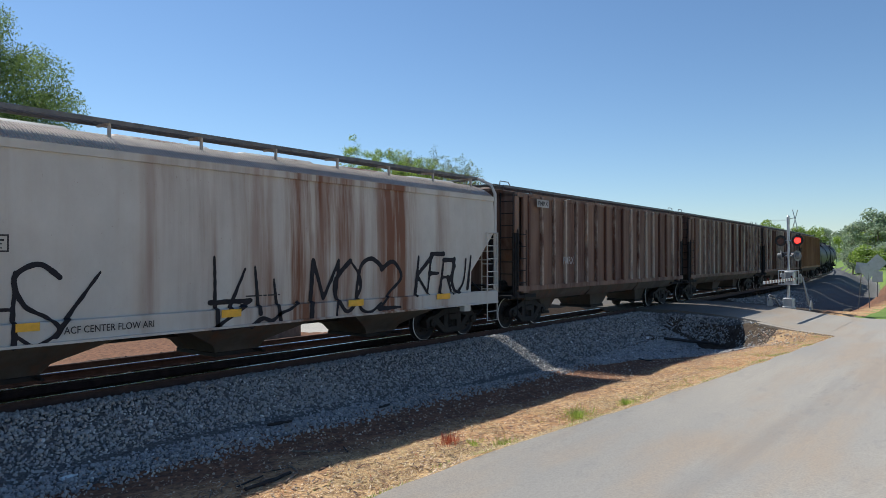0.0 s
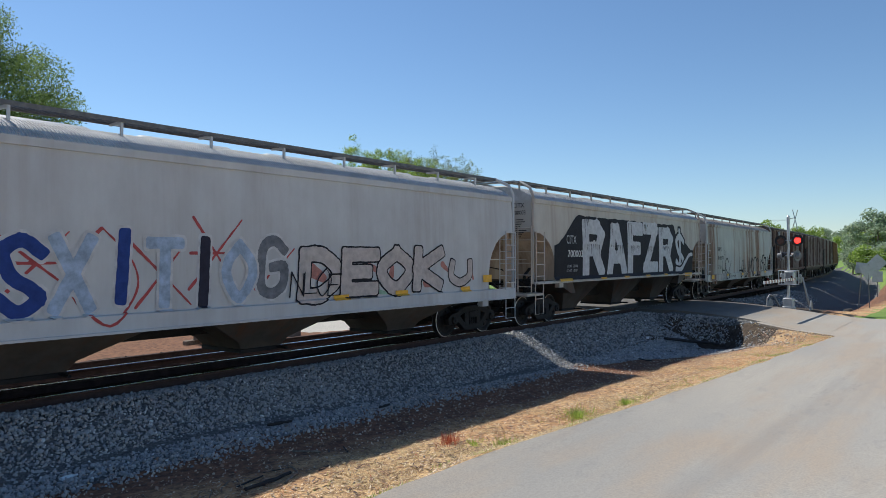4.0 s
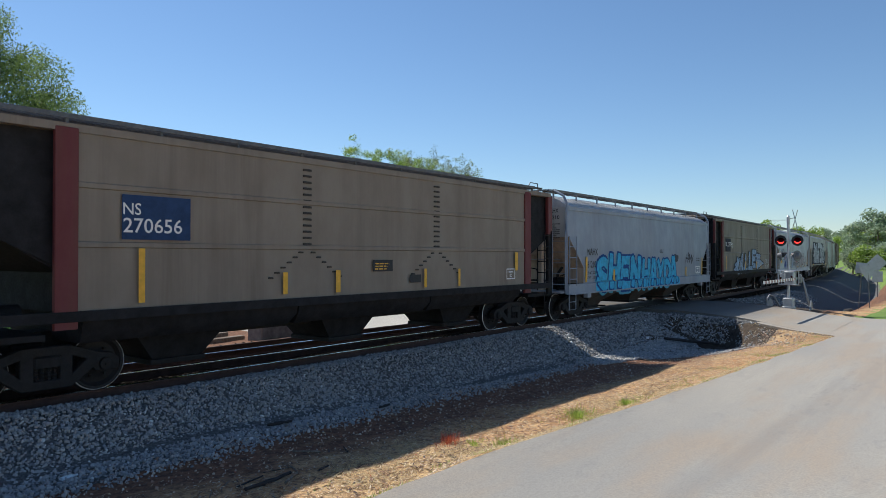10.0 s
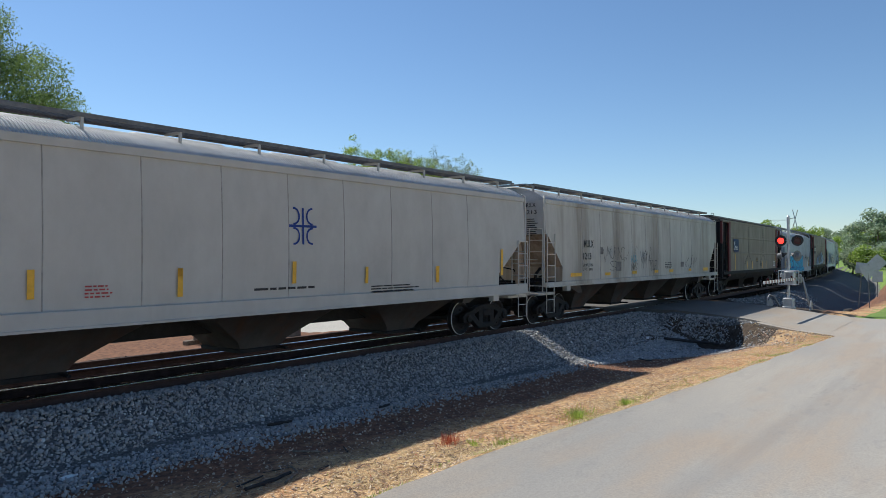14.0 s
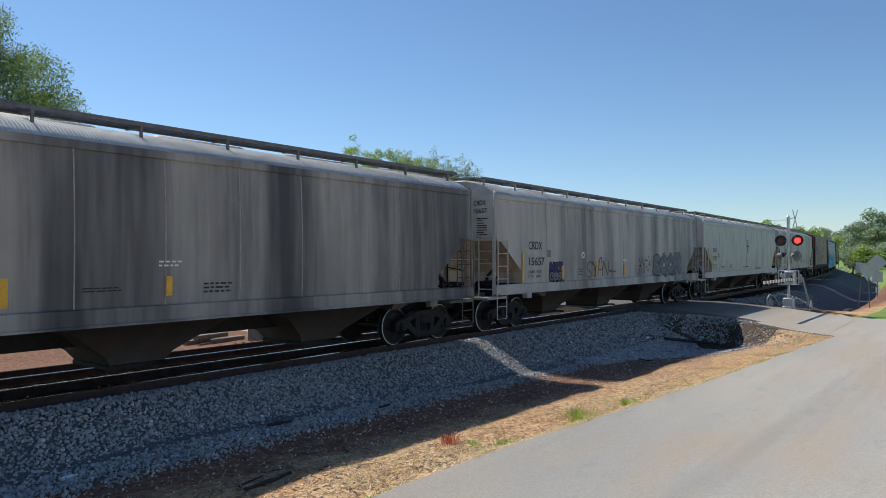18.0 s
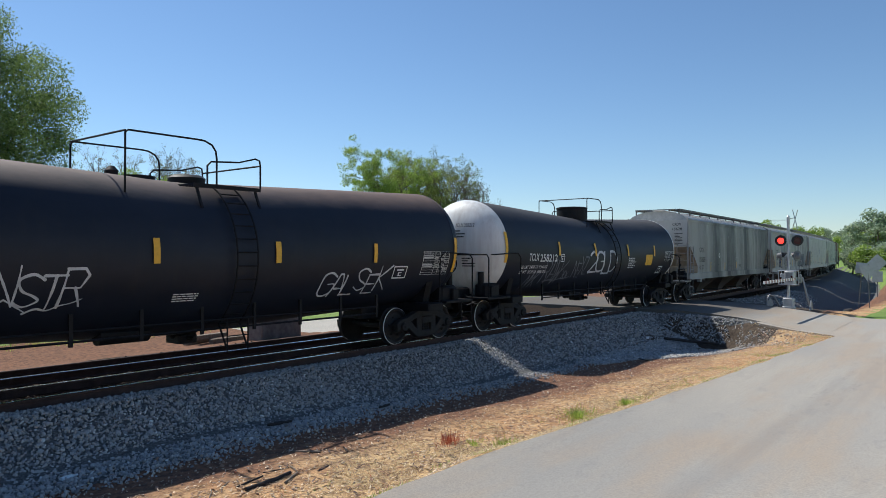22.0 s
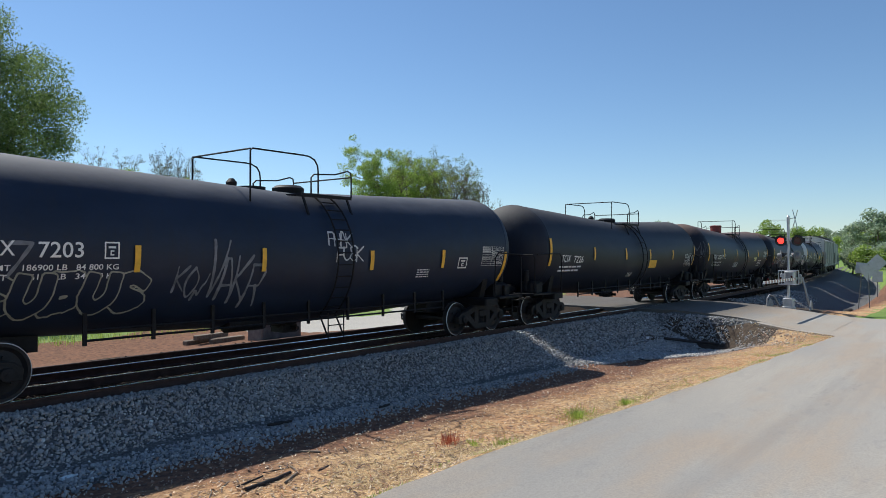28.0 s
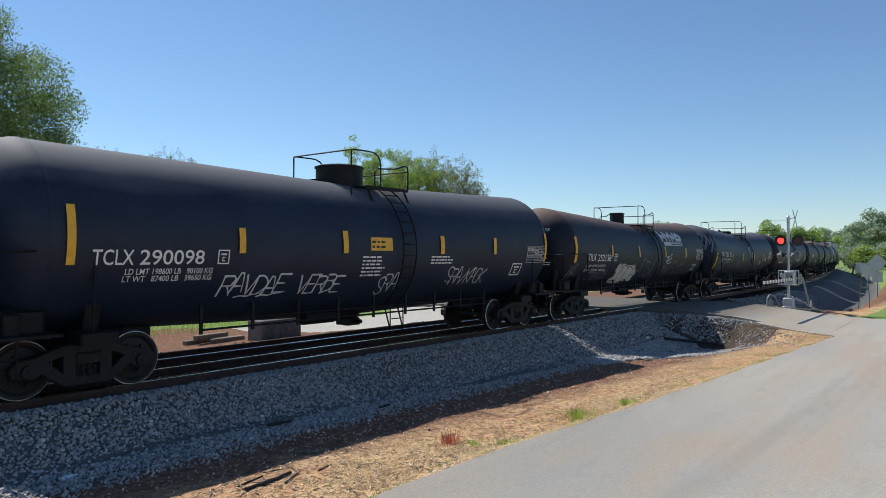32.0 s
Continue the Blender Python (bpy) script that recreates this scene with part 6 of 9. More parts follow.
def marks_sooty_hopper(car, surf):
    write(car, surf, "CRDX", -7.20, 2.41, 0.83, 0.25, M_INK)
    write(car, surf, "15657", -7.18, 1.92, 0.96, 0.25, M_INK)
    write(car, surf, "LD LMT  219100", -7.20, 1.68, 0.75, 0.09, M_INK)
    write(car, surf, "LT WT    66900", -7.21, 1.55, 0.75, 0.08, M_INK)
    patch(car, surf, -6.02, 2.18, 0.23, 0.22, M_STAIN, "placard")
    patch(car, surf, -7.59, 1.48, 0.10, 0.84, M_YELLOW, "reflector")
    patch(car, surf, -5.06, 1.47, 0.12, 0.44, M_YELLOW, "reflector")
    patch(car, surf, -2.47, 1.46, 0.10, 0.56, M_YELLOW, "reflector")
    patch(car, surf, -0.00, 1.45, 0.13, 0.42, M_YELLOW, "reflector")
    mural(car, surf, "MRT", -5.87, 1.69, 0.85, 0.3, 0.07, [M_SPRAY_INDIGO], M_SPRAY_SLATE, 0.035, 0.05, 0.05, 61, 0.0)
    mural(car, surf, "GBR", -5.87, 1.41, 0.85, 0.29, 0.07, [M_SPRAY_GREY], M_SPRAY_SLATE, 0.035, 0.05, 0.05, 62, 0.0)
    round_sign(car, surf, -3.63, 2.13, 0.28, 0.23)
    hand(car, surf, "SYAN", -3.24, 1.46, 1.8, 0.58, 0.07, M_SPRAY_BROWN, 0.1, 0.12, 63)
    hand(car, surf, "*YR*", 1.5, 1.5, 1.4, 0.62, 0.035, M_SPRAY_DARK, 0.1, 0.2, 64)
    mural(car, surf, "SOOR", 3.11, 1.4, 3.4, 0.92, 0.3, [M_SPRAY_GREY], M_SPRAY_DARK, 0.03, 0.0, 0.1, 65, -0.06)
    patch(car, surf, -8.80, 3.73, 0.56, 0.07, M_WHITE_FADED, "scraped_strip")
    small_print(car, surf, -0.06, 2.01, 0.38, 0.11, 2, M_WHITE)
    small_print(car, surf, -3.84, 1.55, 0.42, 0.26, 3, M_INK)
    small_print(car, surf, -1.38, 1.60, 0.72, 0.12, 2, M_INK)


def marks_streaked_hopper(car, surf):
    write(car, surf, "CRDX", -7.16, 2.40, 0.81, 0.24, M_INK)
    write(car, surf, "15628", -7.16, 1.92, 0.94, 0.24, M_INK)
    write(car, surf, "LD LMT  219200", -7.22, 1.66, 0.76, 0.10, M_INK)
    write(car, surf, "LT WT    66800", -7.22, 1.55, 0.74, 0.10, M_INK)
    round_sign(car, surf, -3.63, 2.13, 0.25, 0.24)
    small_print(car, surf, -0.13, 2.02, 0.46, 0.13, 2, M_WHITE)
    patch(car, surf, -5.26, 1.47, 0.09, 0.45, M_YELLOW, "reflector")
    patch(car, surf, -2.50, 1.47, 0.10, 0.42, M_YELLOW, "reflector")
    patch(car, surf, -0.00, 1.54, 0.11, 0.33, M_YELLOW, "reflector")
    small_print(car, surf, -3.76, 1.74, 0.38, 0.06, 1, M_INK)
    small_print(car, surf, -1.37, 1.64, 0.75, 0.09, 2, M_INK)
    small_print(car, surf, 0.72, 1.55, 0.65, 0.21, 3, M_INK)


def marks_white_ended_tank(car, surf):
    write(car, surf, "TCLX", -5.77, 2.06, 0.59, 0.23, M_WHITE)
    write(car, surf, "258212", -5.11, 2.03, 1.12, 0.24, M_WHITE)
    plate_frame(car, surf, -3.75, 2.02, 0.25, 0.25, M_WHITE)
    write(car, surf, "LD LMT 204800 LB  92850 KG", -6.12, 1.82, 1.55, 0.10, M_WHITE)
    write(car, surf, "LT WT   81200 LB  36850 KG", -6.13, 1.67, 1.55, 0.10, M_WHITE)
    patch(car, surf, -7.17, 2.02, 0.12, 0.90, M_YELLOW, "reflector")
    patch(car, surf, -3.93, 2.23, 0.12, 0.45, M_YELLOW, "reflector")
    patch(car, surf, -1.19, 2.21, 0.13, 0.46, M_YELLOW, "reflector")
    patch(car, surf, 1.75, 2.21, 0.14, 0.45, M_YELLOW, "reflector")
    patch(car, surf, 4.54, 2.21, 0.13, 0.45, M_YELLOW, "reflector")
    patch(car, surf, 7.12, 2.01, 0.13, 0.87, M_YELLOW, "reflector")
    hand(car, surf, "RAW", -4.66, 1.4, 1.03, 0.66, 0.06, M_SPRAY_GREY, 0.2, 0.2, 71)
    hand(car, surf, "~", -4.4, 1.38, 1.2, 0.12, 0.05, M_SPRAY_GREY, 0.0, 0.1, 70)
    hand(car, surf, "/", -3.72, 1.6, 0.56, 0.45, 0.06, M_SPRAY_GREY, 0.0, 0.0, 69)
    hand(car, surf, "*O*", -3.38, 1.44, 0.4, 0.27, 0.035, M_SPRAY_GREY, 0.0, 0.1, 68)
    hand(car, surf, "NMK", -5.53, 1.28, 0.62, 0.4, 0.05, M_SPRAY_GREY, 0.15, 0.2, 72)
    hand(car, surf, "NEXZ", -2.71, 1.53, 0.95, 0.54, 0.05, M_SPRAY_GREY, 0.15, 0.15, 73)
    hand(car, surf, "2GLD", -1.55, 1.6, 2.2, 0.72, 0.1, M_SPRAY_WHITE, 0.1, 0.08, 74)
    patch(car, surf, 3.73, 1.83, 0.73, 0.44, M_YELLOW, "placard")
    table(car, surf, 5.90, 1.99, 1.01, 0.44, M_WHITE)
    small_print(car, surf, 1.91, 1.72, 0.77, 0.45, 6, M_WHITE)
    plate_frame(car, surf, 5.44, 1.47, 0.50, 0.30, M_WHITE)


def marks_tank_two(car, surf):
    write(car, surf, "TCIX", -6.39, 2.00, 0.63, 0.25, M_WHITE)
    write(car, surf, "7238", -5.52, 1.98, 0.72, 0.24, M_WHITE)
    write(car, surf, "LD LMT 186600 LB 84 650 KG", -6.42, 1.82, 1.65, 0.10, M_WHITE)
    write(car, surf, "LT WT    76400 LB 34 650 KG", -6.43, 1.67, 1.65, 0.10, M_WHITE)
    patch(car, surf, -7.26, 1.89, 0.14, 0.89, M_YELLOW, "reflector")
    patch(car, surf, -3.99, 2.07, 0.11, 0.45, M_YELLOW, "reflector")
    patch(car, surf, -1.13, 2.08, 0.12, 0.43, M_YELLOW, "reflector")
    patch(car, surf, 1.41, 2.07, 0.13, 0.42, M_YELLOW, "reflector")
    patch(car, surf, 4.18, 2.06, 0.11, 0.43, M_YELLOW, "reflector")
    patch(car, surf, 7.21, 1.79, 0.13, 0.90, M_YELLOW, "reflector")
    hand(car, surf, "YNSTR", -3.84, 1.45, 1.6, 0.52, 0.05, M_SPRAY_WHITE, 0.15, 0.18, 81)
    hand(car, surf, "^~", -3.6, 1.36, 1.2, 0.2, 0.035, M_SPRAY_WHITE, 0.0, 0.1, 83)
    hand(car, surf, "GALSEK", 2.69, 1.4, 2.1, 0.5, 0.05, M_SPRAY_WHITE, 0.2, 0.15, 82)
    patch(car, surf, -6.76, 1.64, 0.14, 0.09, M_RED, "red_tag")
    plate_frame(car, surf, 4.94, 1.67, 0.49, 0.30, M_WHITE)
    table(car, surf, 5.96, 1.74, 1.06, 0.59, M_WHITE)
    small_print(car, surf, -0.68, 1.40, 0.54, 0.16, 4, M_WHITE)


def marks_tank_three(car, surf):
    write(car, surf, "TILX", -6.16, 2.05, 0.64, 0.24, M_WHITE)
    write(car, surf, "252717", -5.34, 2.04, 1.10, 0.24, M_WHITE)
    plate_frame(car, surf, -4.04, 2.05, 0.26, 0.25, M_WHITE)
    write(car, surf, "LD LMT 188600 LB  85550 KG", -6.19, 1.83, 1.66, 0.09, M_WHITE)
    write(car, surf, "LT WT   74400 LB  33750 KG", -6.19, 1.69, 1.65, 0.09, M_WHITE)
    patch(car, surf, -7.17, 1.98, 0.13, 0.90, M_YELLOW, "reflector")
    patch(car, surf, -4.20, 2.15, 0.11, 0.46, M_YELLOW, "reflector")
    patch(car, surf, -1.24, 2.18, 0.11, 0.44, M_YELLOW, "reflector")
    patch(car, surf, 1.47, 2.18, 0.11, 0.41, M_YELLOW, "reflector")
    patch(car, surf, 4.18, 2.16, 0.13, 0.43, M_YELLOW, "reflector")
    patch(car, surf, 7.06, 1.97, 0.13, 0.84, M_YELLOW, "reflector")
    hand(car, surf, "VMWN", -8.0, 2.2, 0.75, 0.65, 0.035, M_SPRAY_DIM, 0.05, 0.2, 91)
    hand(car, surf, "TOMBA", -7.01, 1.77, 0.6, 0.33, 0.035, M_SPRAY_DIM, 0.1, 0.15, 92)
    hand(car, surf, "*KOMSZ", -4.33, 1.37, 2.46, 0.8, 0.07, M_SPRAY_DIM, 0.2, 0.15, 93)
    hand(car, surf, "~", -2.6, 1.42, 1.0, 0.2, 0.06, M_SPRAY_DIM, 0.0, 0.1, 90)
    hand(car, surf, "MUMN", -1.07, 1.34, 1.5, 0.78, 0.05, M_SPRAY_DIM, 0.15, 0.15, 94)
    hand(car, surf, "TOBER", -2.07, 1.86, 1.22, 0.3, 0.04, M_SPRAY_BROWN, 0.1, 0.1, 95)
    hand(car, surf, "FHMW", -0.32, 2.5, 0.9, 0.76, 0.05, M_SPRAY_DIM, -0.3, 0.15, 96)
    hand(car, surf, "PMWK", 1.12, 2.42, 0.9, 0.8, 0.05, M_SPRAY_DIM, -0.3, 0.15, 97)
    hand(car, surf, "TOBER", 1.29, 1.87, 1.1, 0.28, 0.04, M_SPRAY_BROWN, 0.1, 0.1, 98)
    hand(car, surf, "LNR~", 2.59, 1.32, 1.15, 0.66, 0.06, M_SPRAY_DIM, 0.15, 0.2, 99)
    patch(car, surf, 3.24, 1.89, 0.73, 0.24, M_PALE_YELLOW, "placard")
    table(car, surf, 5.94, 2.04, 1.02, 0.52, M_WHITE)
    small_print(car, surf, -1.81, 1.58, 0.98, 0.27, 5, M_WHITE)
    small_print(car, surf, 4.46, 1.57, 1.14, 0.41, 4, M_WHITE)


def marks_tank_four(car, surf):
    write(car, surf, "TCIX", -6.39, 2.00, 0.63, 0.25, M_WHITE)
    write(car, surf, "7226", -5.52, 1.98, 0.72, 0.24, M_WHITE)
    small_print(car, surf, -6.44, 1.67, 1.69, 0.25, 2, M_WHITE)
    patch(car, surf, -7.26, 1.89, 0.14, 0.89, M_YELLOW, "reflector")
    patch(car, surf, -3.99, 2.07, 0.11, 0.45, M_YELLOW, "reflector")
    patch(car, surf, -1.13, 2.08, 0.12, 0.43, M_YELLOW, "reflector")
    patch(car, surf, 1.41, 2.07, 0.13, 0.42, M_YELLOW, "reflector")
    patch(car, surf, 4.18, 2.06, 0.11, 0.43, M_YELLOW, "reflector")
    patch(car, surf, 7.21, 1.79, 0.13, 0.90, M_YELLOW, "reflector")
    patch(car, surf, 1.44, 1.71, 0.87, 0.33, M_YELLOW, "placard")
    table(car, surf, 5.96, 1.74, 1.06, 0.59, M_WHITE)
    small_print(car, surf, -0.68, 1.40, 0.54, 0.16, 4, M_WHITE)


def marks_tank_five(car, surf):
    write(car, surf, "TCIX", -6.36, 2.21, 0.61, 0.22, M_WHITE)
    write(car, surf, "7203", -5.44, 2.18, 0.65, 0.24, M_WHITE)
    plate_frame(car, surf, -4.47, 2.16, 0.24, 0.27, M_WHITE)
    write(car, surf, "LD LMT   186900 LB   84 800 KG", -6.29, 1.99, 2.06, 0.09, M_WHITE)
    write(car, surf, "LT WT     76100 LB   34 500 KG", -6.28, 1.85, 2.07, 0.09, M_WHITE)
    patch(car, surf, -7.32, 1.53, 0.18, 0.86, M_YELLOW, "reflector")
    patch(car, surf, -3.98, 1.94, 0.10, 0.44, M_YELLOW, "reflector")
    patch(car, surf, -1.45, 1.91, 0.10, 0.45, M_YELLOW, "reflector")
    patch(car, surf, 1.53, 1.89, 0.12, 0.44, M_YELLOW, "reflector")
    patch(car, surf, 4.17, 1.90, 0.12, 0.46, M_YELLOW, "reflector")
    patch(car, surf, 7.11, 1.49, 0.13, 0.84, M_YELLOW, "reflector")
    hand(car, surf, "VMWLZ", -7.04, 1.66, 1.4, 0.66, 0.07, M_SPRAY_GREY, 0.2, 0.2, 101)
    mural(car, surf, "CUBUS", -6.3, 1.27, 2.5, 0.66, 0.2, [P_TANK_BLUE], M_SPRAY_OLIVE, 0.025, 0.15, 0.04, 102, -0.12)
    hand(car, surf, "KO~", -3.23, 1.5, 0.6, 0.45, 0.05, M_SPRAY_GREY, 0.1, 0.2, 103)
    hand(car, surf, "VAKR", -2.65, 1.32, 1.2, 0.9, 0.065, M_SPRAY_GREY, 0.15, 0.18, 104)
    hand(car, surf, "PHAK", 0.3, 2.42, 0.67, 0.28, 0.045, M_SPRAY_WHITE, 0.1, 0.12, 105)
    hand(car, surf, "FUSK", 0.5, 2.1, 0.8, 0.3, 0.045, M_SPRAY_WHITE, 0.1, 0.12, 107)
    plate_frame(car, surf, 4.92, 1.88, 0.39, 0.29, M_WHITE)
    table(car, surf, 6.00, 1.94, 1.04, 0.54, M_WHITE)
    small_print(car, surf, 3.26, 1.67, 0.51, 0.23, 4, M_WHITE)
    hand(car, surf, "RMKS", -8.0, 2.55, 0.75, 0.75, 0.06, M_SPRAY_GREY, 0.2, 0.15, 106)


def marks_tank_six(car, surf):
    write(car, surf, "TILX", -6.15, 2.04, 0.66, 0.25, M_WHITE)
    write(car, surf, "252158", -5.34, 2.02, 1.12, 0.25, M_WHITE)
    plate_frame(car, surf, -3.91, 2.04, 0.24, 0.25, M_WHITE)
    write(car, surf, "LD LMT 187700 LB  85150 KG", -6.17, 1.81, 1.62, 0.09, M_WHITE)
    write(car, surf, "LT WT   75300 LB  34150 KG", -6.19, 1.66, 1.65, 0.09, M_WHITE)
    patch(car, surf, -7.18, 1.99, 0.12, 0.89, M_YELLOW, "reflector")
    patch(car, surf, -4.19, 2.17, 0.11, 0.45, M_YELLOW, "reflector")
    patch(car, surf, -1.48, 2.17, 0.11, 0.46, M_YELLOW, "reflector")
    patch(car, surf, 1.56, 2.18, 0.11, 0.43, M_YELLOW, "reflector")
    patch(car, surf, 4.27, 2.14, 0.13, 0.46, M_YELLOW, "reflector")
    patch(car, surf, 7.15, 1.96, 0.13, 0.86, M_YELLOW, "reflector")
    spray_blob(car, surf, -3.75, 1.09, 2.38, 0.86, M_SPRAY_IVORY)
    hand(car, surf, "2CCA", -3.55, 1.16, 2.0, 0.72, 0.05, M_SPRAY_GREY, 0.1, 0.15, 110, 0.014)
    mural(car, surf, "HYMO", 1.6, 2.86, 2.45, 0.44, 0.15, [M_SPRAY_WHITE], M_SPRAY_GREY, 0.03, 0.0, 0.04, 111, -0.1)
    patch(car, surf, 1.75, 2.68, 2.3, 0.17, M_SPRAY_WHITE, "graffiti_fill", 0.005)
    small_print(car, surf, 2.6, 2.7, 1.35, 0.13, 1, M_INK)
    hand(car, surf, "STEKZB", -5.81, 1.35, 1.56, 0.26, 0.035, M_SPRAY_GREY, 0.2, 0.15, 112)
    hand(car, surf, "NKS", -7.24, 1.50, 0.45, 0.37, 0.035, M_SPRAY_GREY, 0.1, 0.15, 113)
    hand(car, surf, "RELE", 1.77, 1.9, 0.67, 0.32, 0.045, M_SPRAY_WHITE, 0.15, 0.12, 114)
    hand(car, surf, "*NK", 1.4, 1.42, 0.9, 0.42, 0.045, M_SPRAY_GREY, 0.15, 0.2, 116)
    hand(car, surf, "S", 2.72, 1.42, 0.38, 0.66, 0.05, M_SPRAY_GREY, 0.1, 0.1, 117)
    hand(car, surf, "SZA~TUR", 3.31, 1.4, 2.5, 0.4, 0.045, M_SPRAY_GREY, 0.15, 0.15, 118)
    hand(car, surf, "~CG~O", -1.46, 1.34, 2.04, 0.72, 0.05, M_SPRAY_GREY, 0.1, 0.2, 115)
    table(car, surf, 5.96, 2.04, 1.02, 0.52, M_WHITE)
    plate_frame(car, surf, 5.77, 1.53, 0.49, 0.30, M_WHITE)


def marks_tank_seven(car, surf):
    write(car, surf, "TCLX", -6.69, 2.06, 0.67, 0.25, M_WHITE)
    write(car, surf, "290098", -5.92, 2.06, 1.18, 0.25, M_WHITE)
    plate_frame(car, surf, -4.47, 2.06, 0.24, 0.26, M_WHITE)
    write(car, surf, "LD LMT 198600 LB   90100 KG", -6.14, 1.90, 1.60, 0.10, M_WHITE)
    write(car, surf, "LT WT   87400 LB   39650 KG", -6.16, 1.78, 1.62, 0.10, M_WHITE)
    patch(car, surf, -7.08, 2.07, 0.13, 0.92, M_YELLOW, "reflector")
    patch(car, surf, -4.04, 2.26, 0.14, 0.47, M_YELLOW, "reflector")
    patch(car, surf, -1.41, 2.27, 0.15, 0.48, M_YELLOW, "reflector")
    patch(car, surf, 1.97, 2.26, 0.16, 0.46, M_YELLOW, "reflector")
    patch(car, surf, 4.38, 2.26, 0.14, 0.46, M_YELLOW, "reflector")
    patch(car, surf, 7.25, 2.04, 0.13, 0.90, M_YELLOW, "reflector")
    patch(car, surf, -0.54, 2.33, 0.72, 0.30, M_YELLOW, "placard")
    small_print(car, surf, -0.51, 2.37, 0.64, 0.22, 2, M_INK)
    small_print(car, surf, -0.79, 1.74, 0.78, 0.49, 6, M_WHITE)
    small_print(car, surf, 1.63, 2.00, 0.89, 0.23, 3, M_WHITE)
    hand(car, surf, "RAVDAE", -4.31, 1.5, 1.5, 0.36, 0.045, M_SPRAY_WHITE, 0.2, 0.1, 121)
    hand(car, surf, "~~", -3.9, 1.42, 1.0, 0.08, 0.03, M_SPRAY_WHITE, 0.0, 0.1, 125)
    hand(car, surf, "VERBE", -2.5, 1.44, 1.2, 0.36, 0.045, M_SPRAY_WHITE, 0.2, 0.1, 122)
    hand(car, surf, "SRA", -0.13, 1.38, 0.66, 0.46, 0.04, M_SPRAY_WHITE, 0.15, 0.15, 123)
    hand(car, surf, "SRA/KAGK", 2.44, 1.48, 1.75, 0.4, 0.04, M_SPRAY_WHITE, 0.15, 0.12, 124)
    table(car, surf, 6.22, 2.01, 1.05, 0.51, M_WHITE)
    plate_frame(car, surf, 5.51, 1.64, 0.54, 0.36, M_WHITE)
# ---- the train, front to rear ----
OPEN = dict(eave=3.9)
RIB = dict(paint=P_RIBBED, ribbed=True)
ahead = 16.97
for ln, what, kw in ((15.8, "rust-streaked brown ribbed hopper car with outside posts", dict(paint=P_RIBBED)), (16.3, "brown ribbed hopper car faded in stripes", dict(paint=P_RIBBED)),
                     (16.0, "dark brown ribbed hopper car", dict(paint=P_RIBBED)), (16.0, "ochre and rust ribbed hopper car", dict(paint=P_OCHRE))):
    ahead += ln
    ribbed_car, ribbed_side = new_car("hopper_car", ahead, ln, what, "hopper car", box_hopper, ribbed=True, **kw)
    if ln == 15.8:
        patch(ribbed_car, lambda x, z: -1.6, -6.3, 3.72, 0.75, 0.24, M_WHITE_FADED, "number_board")
        write(ribbed_car, lambda x, z: -1.6, "PMRX", -6.22, 3.77, 0.6, 0.14, M_INK)
        write(ribbed_car, lambda x, z: -1.6, "PMRX", -4.6, 1.95, 0.75, 0.24, M_WHITE_FADED)
for what in ("black tank car at the curve", "black tank car beyond the curve"):
    ahead += 16.8
    new_car("tank_car", ahead, 16.8, what + " ahead of the hoppers", "tank car", tank, paint=P_TANK, overhang=1.96, dome="box")

gap = 16.97


def follow(name, length, label, category, build, marks=None, **kw):
    """Couples the next car behind the last."""
    global gap
    car, surf = new_car(name, gap, length, label, category, build, **kw)
    if marks:
        marks(car, surf)
    gap -= length
    return car, surf


H = dict(roof=R_PALE, slope=P_SLOPE, bay_paint=P_BAY)
last, _ = follow("hopper_car", 17.13, "pale grey covered hopper streaked with rust and black graffiti", "hopper car", hopper, marks_rusty, paint=P_RUSTY, roof=R_RUST, slope=P_SLOPE, bay_paint=P_BAY, eave=3.85)
hopper_end(last, 17.13, "SHPX", "454370", M_INK)
last, _ = follow("hopper_car", 17.52, "off-white covered hopper with tall white letters on black", "hopper car", hopper, marks_black_ground, paint=P_CREAM, eave=3.95, sill=1.36, sill_h=0.06, cut=(2.95, 0.05, 1.3, 1.75), round_cut=True, **H)
hopper_end(last, 17.52, "CITX", "700003", M_INK, 3.5)
last, _ = follow("hopper_car", 17.87, "white covered hopper with outlined graffiti letters", "hopper car", hopper, marks_white_hopper, paint=P_WHITE, eave=3.9, sill=1.0, sill_h=0.28, cut=(2.9, 0.05, 1.25, 1.7), round_cut=True, **H)
hopper_end(last, 17.87, "CEFX", "350199", M_INK)
last, _ = follow("hopper_car", 16.53, "taupe brown hopper with red end posts and ice-blue graffiti", "hopper car", box_hopper, marks_brown_one, paint=P_TAUPE)
hopper_end(last, 16.57, "NS", "270744", M_WHITE, 3.7)
last, _ = follow("hopper_car", 16.81, "grey-blue covered hopper with teal graffiti lettering", "hopper car", hopper, marks_grey_hopper, paint=P_GREYBLUE, eave=3.85, sill=0.94, sill_h=0.33, **H)
hopper_end(last, 16.81, "NAHX", "61210", M_INK)
last, _ = follow("hopper_car", 17.41, "taupe brown hopper with red end posts and blue number panel", "hopper car", box_hopper, marks_brown_two, paint=P_TAUPE)
hopper_end(last, 17.45, "NS", "270656", M_WHITE, 3.7)
last, _ = follow("hopper_car", 19.7, "dusty white long covered hopper with thin scrawls", "hopper car", hopper, marks_dusty_hopper, paint=P_DUSTY, eave=3.98, sill=1.24, sill_h=0.14, cut=(2.9, 0.1, 1.12, 1.85), bays=4, panels=11, **H)
hopper_end(last, 19.7, "MULX", "1213", M_INK, 3.55)
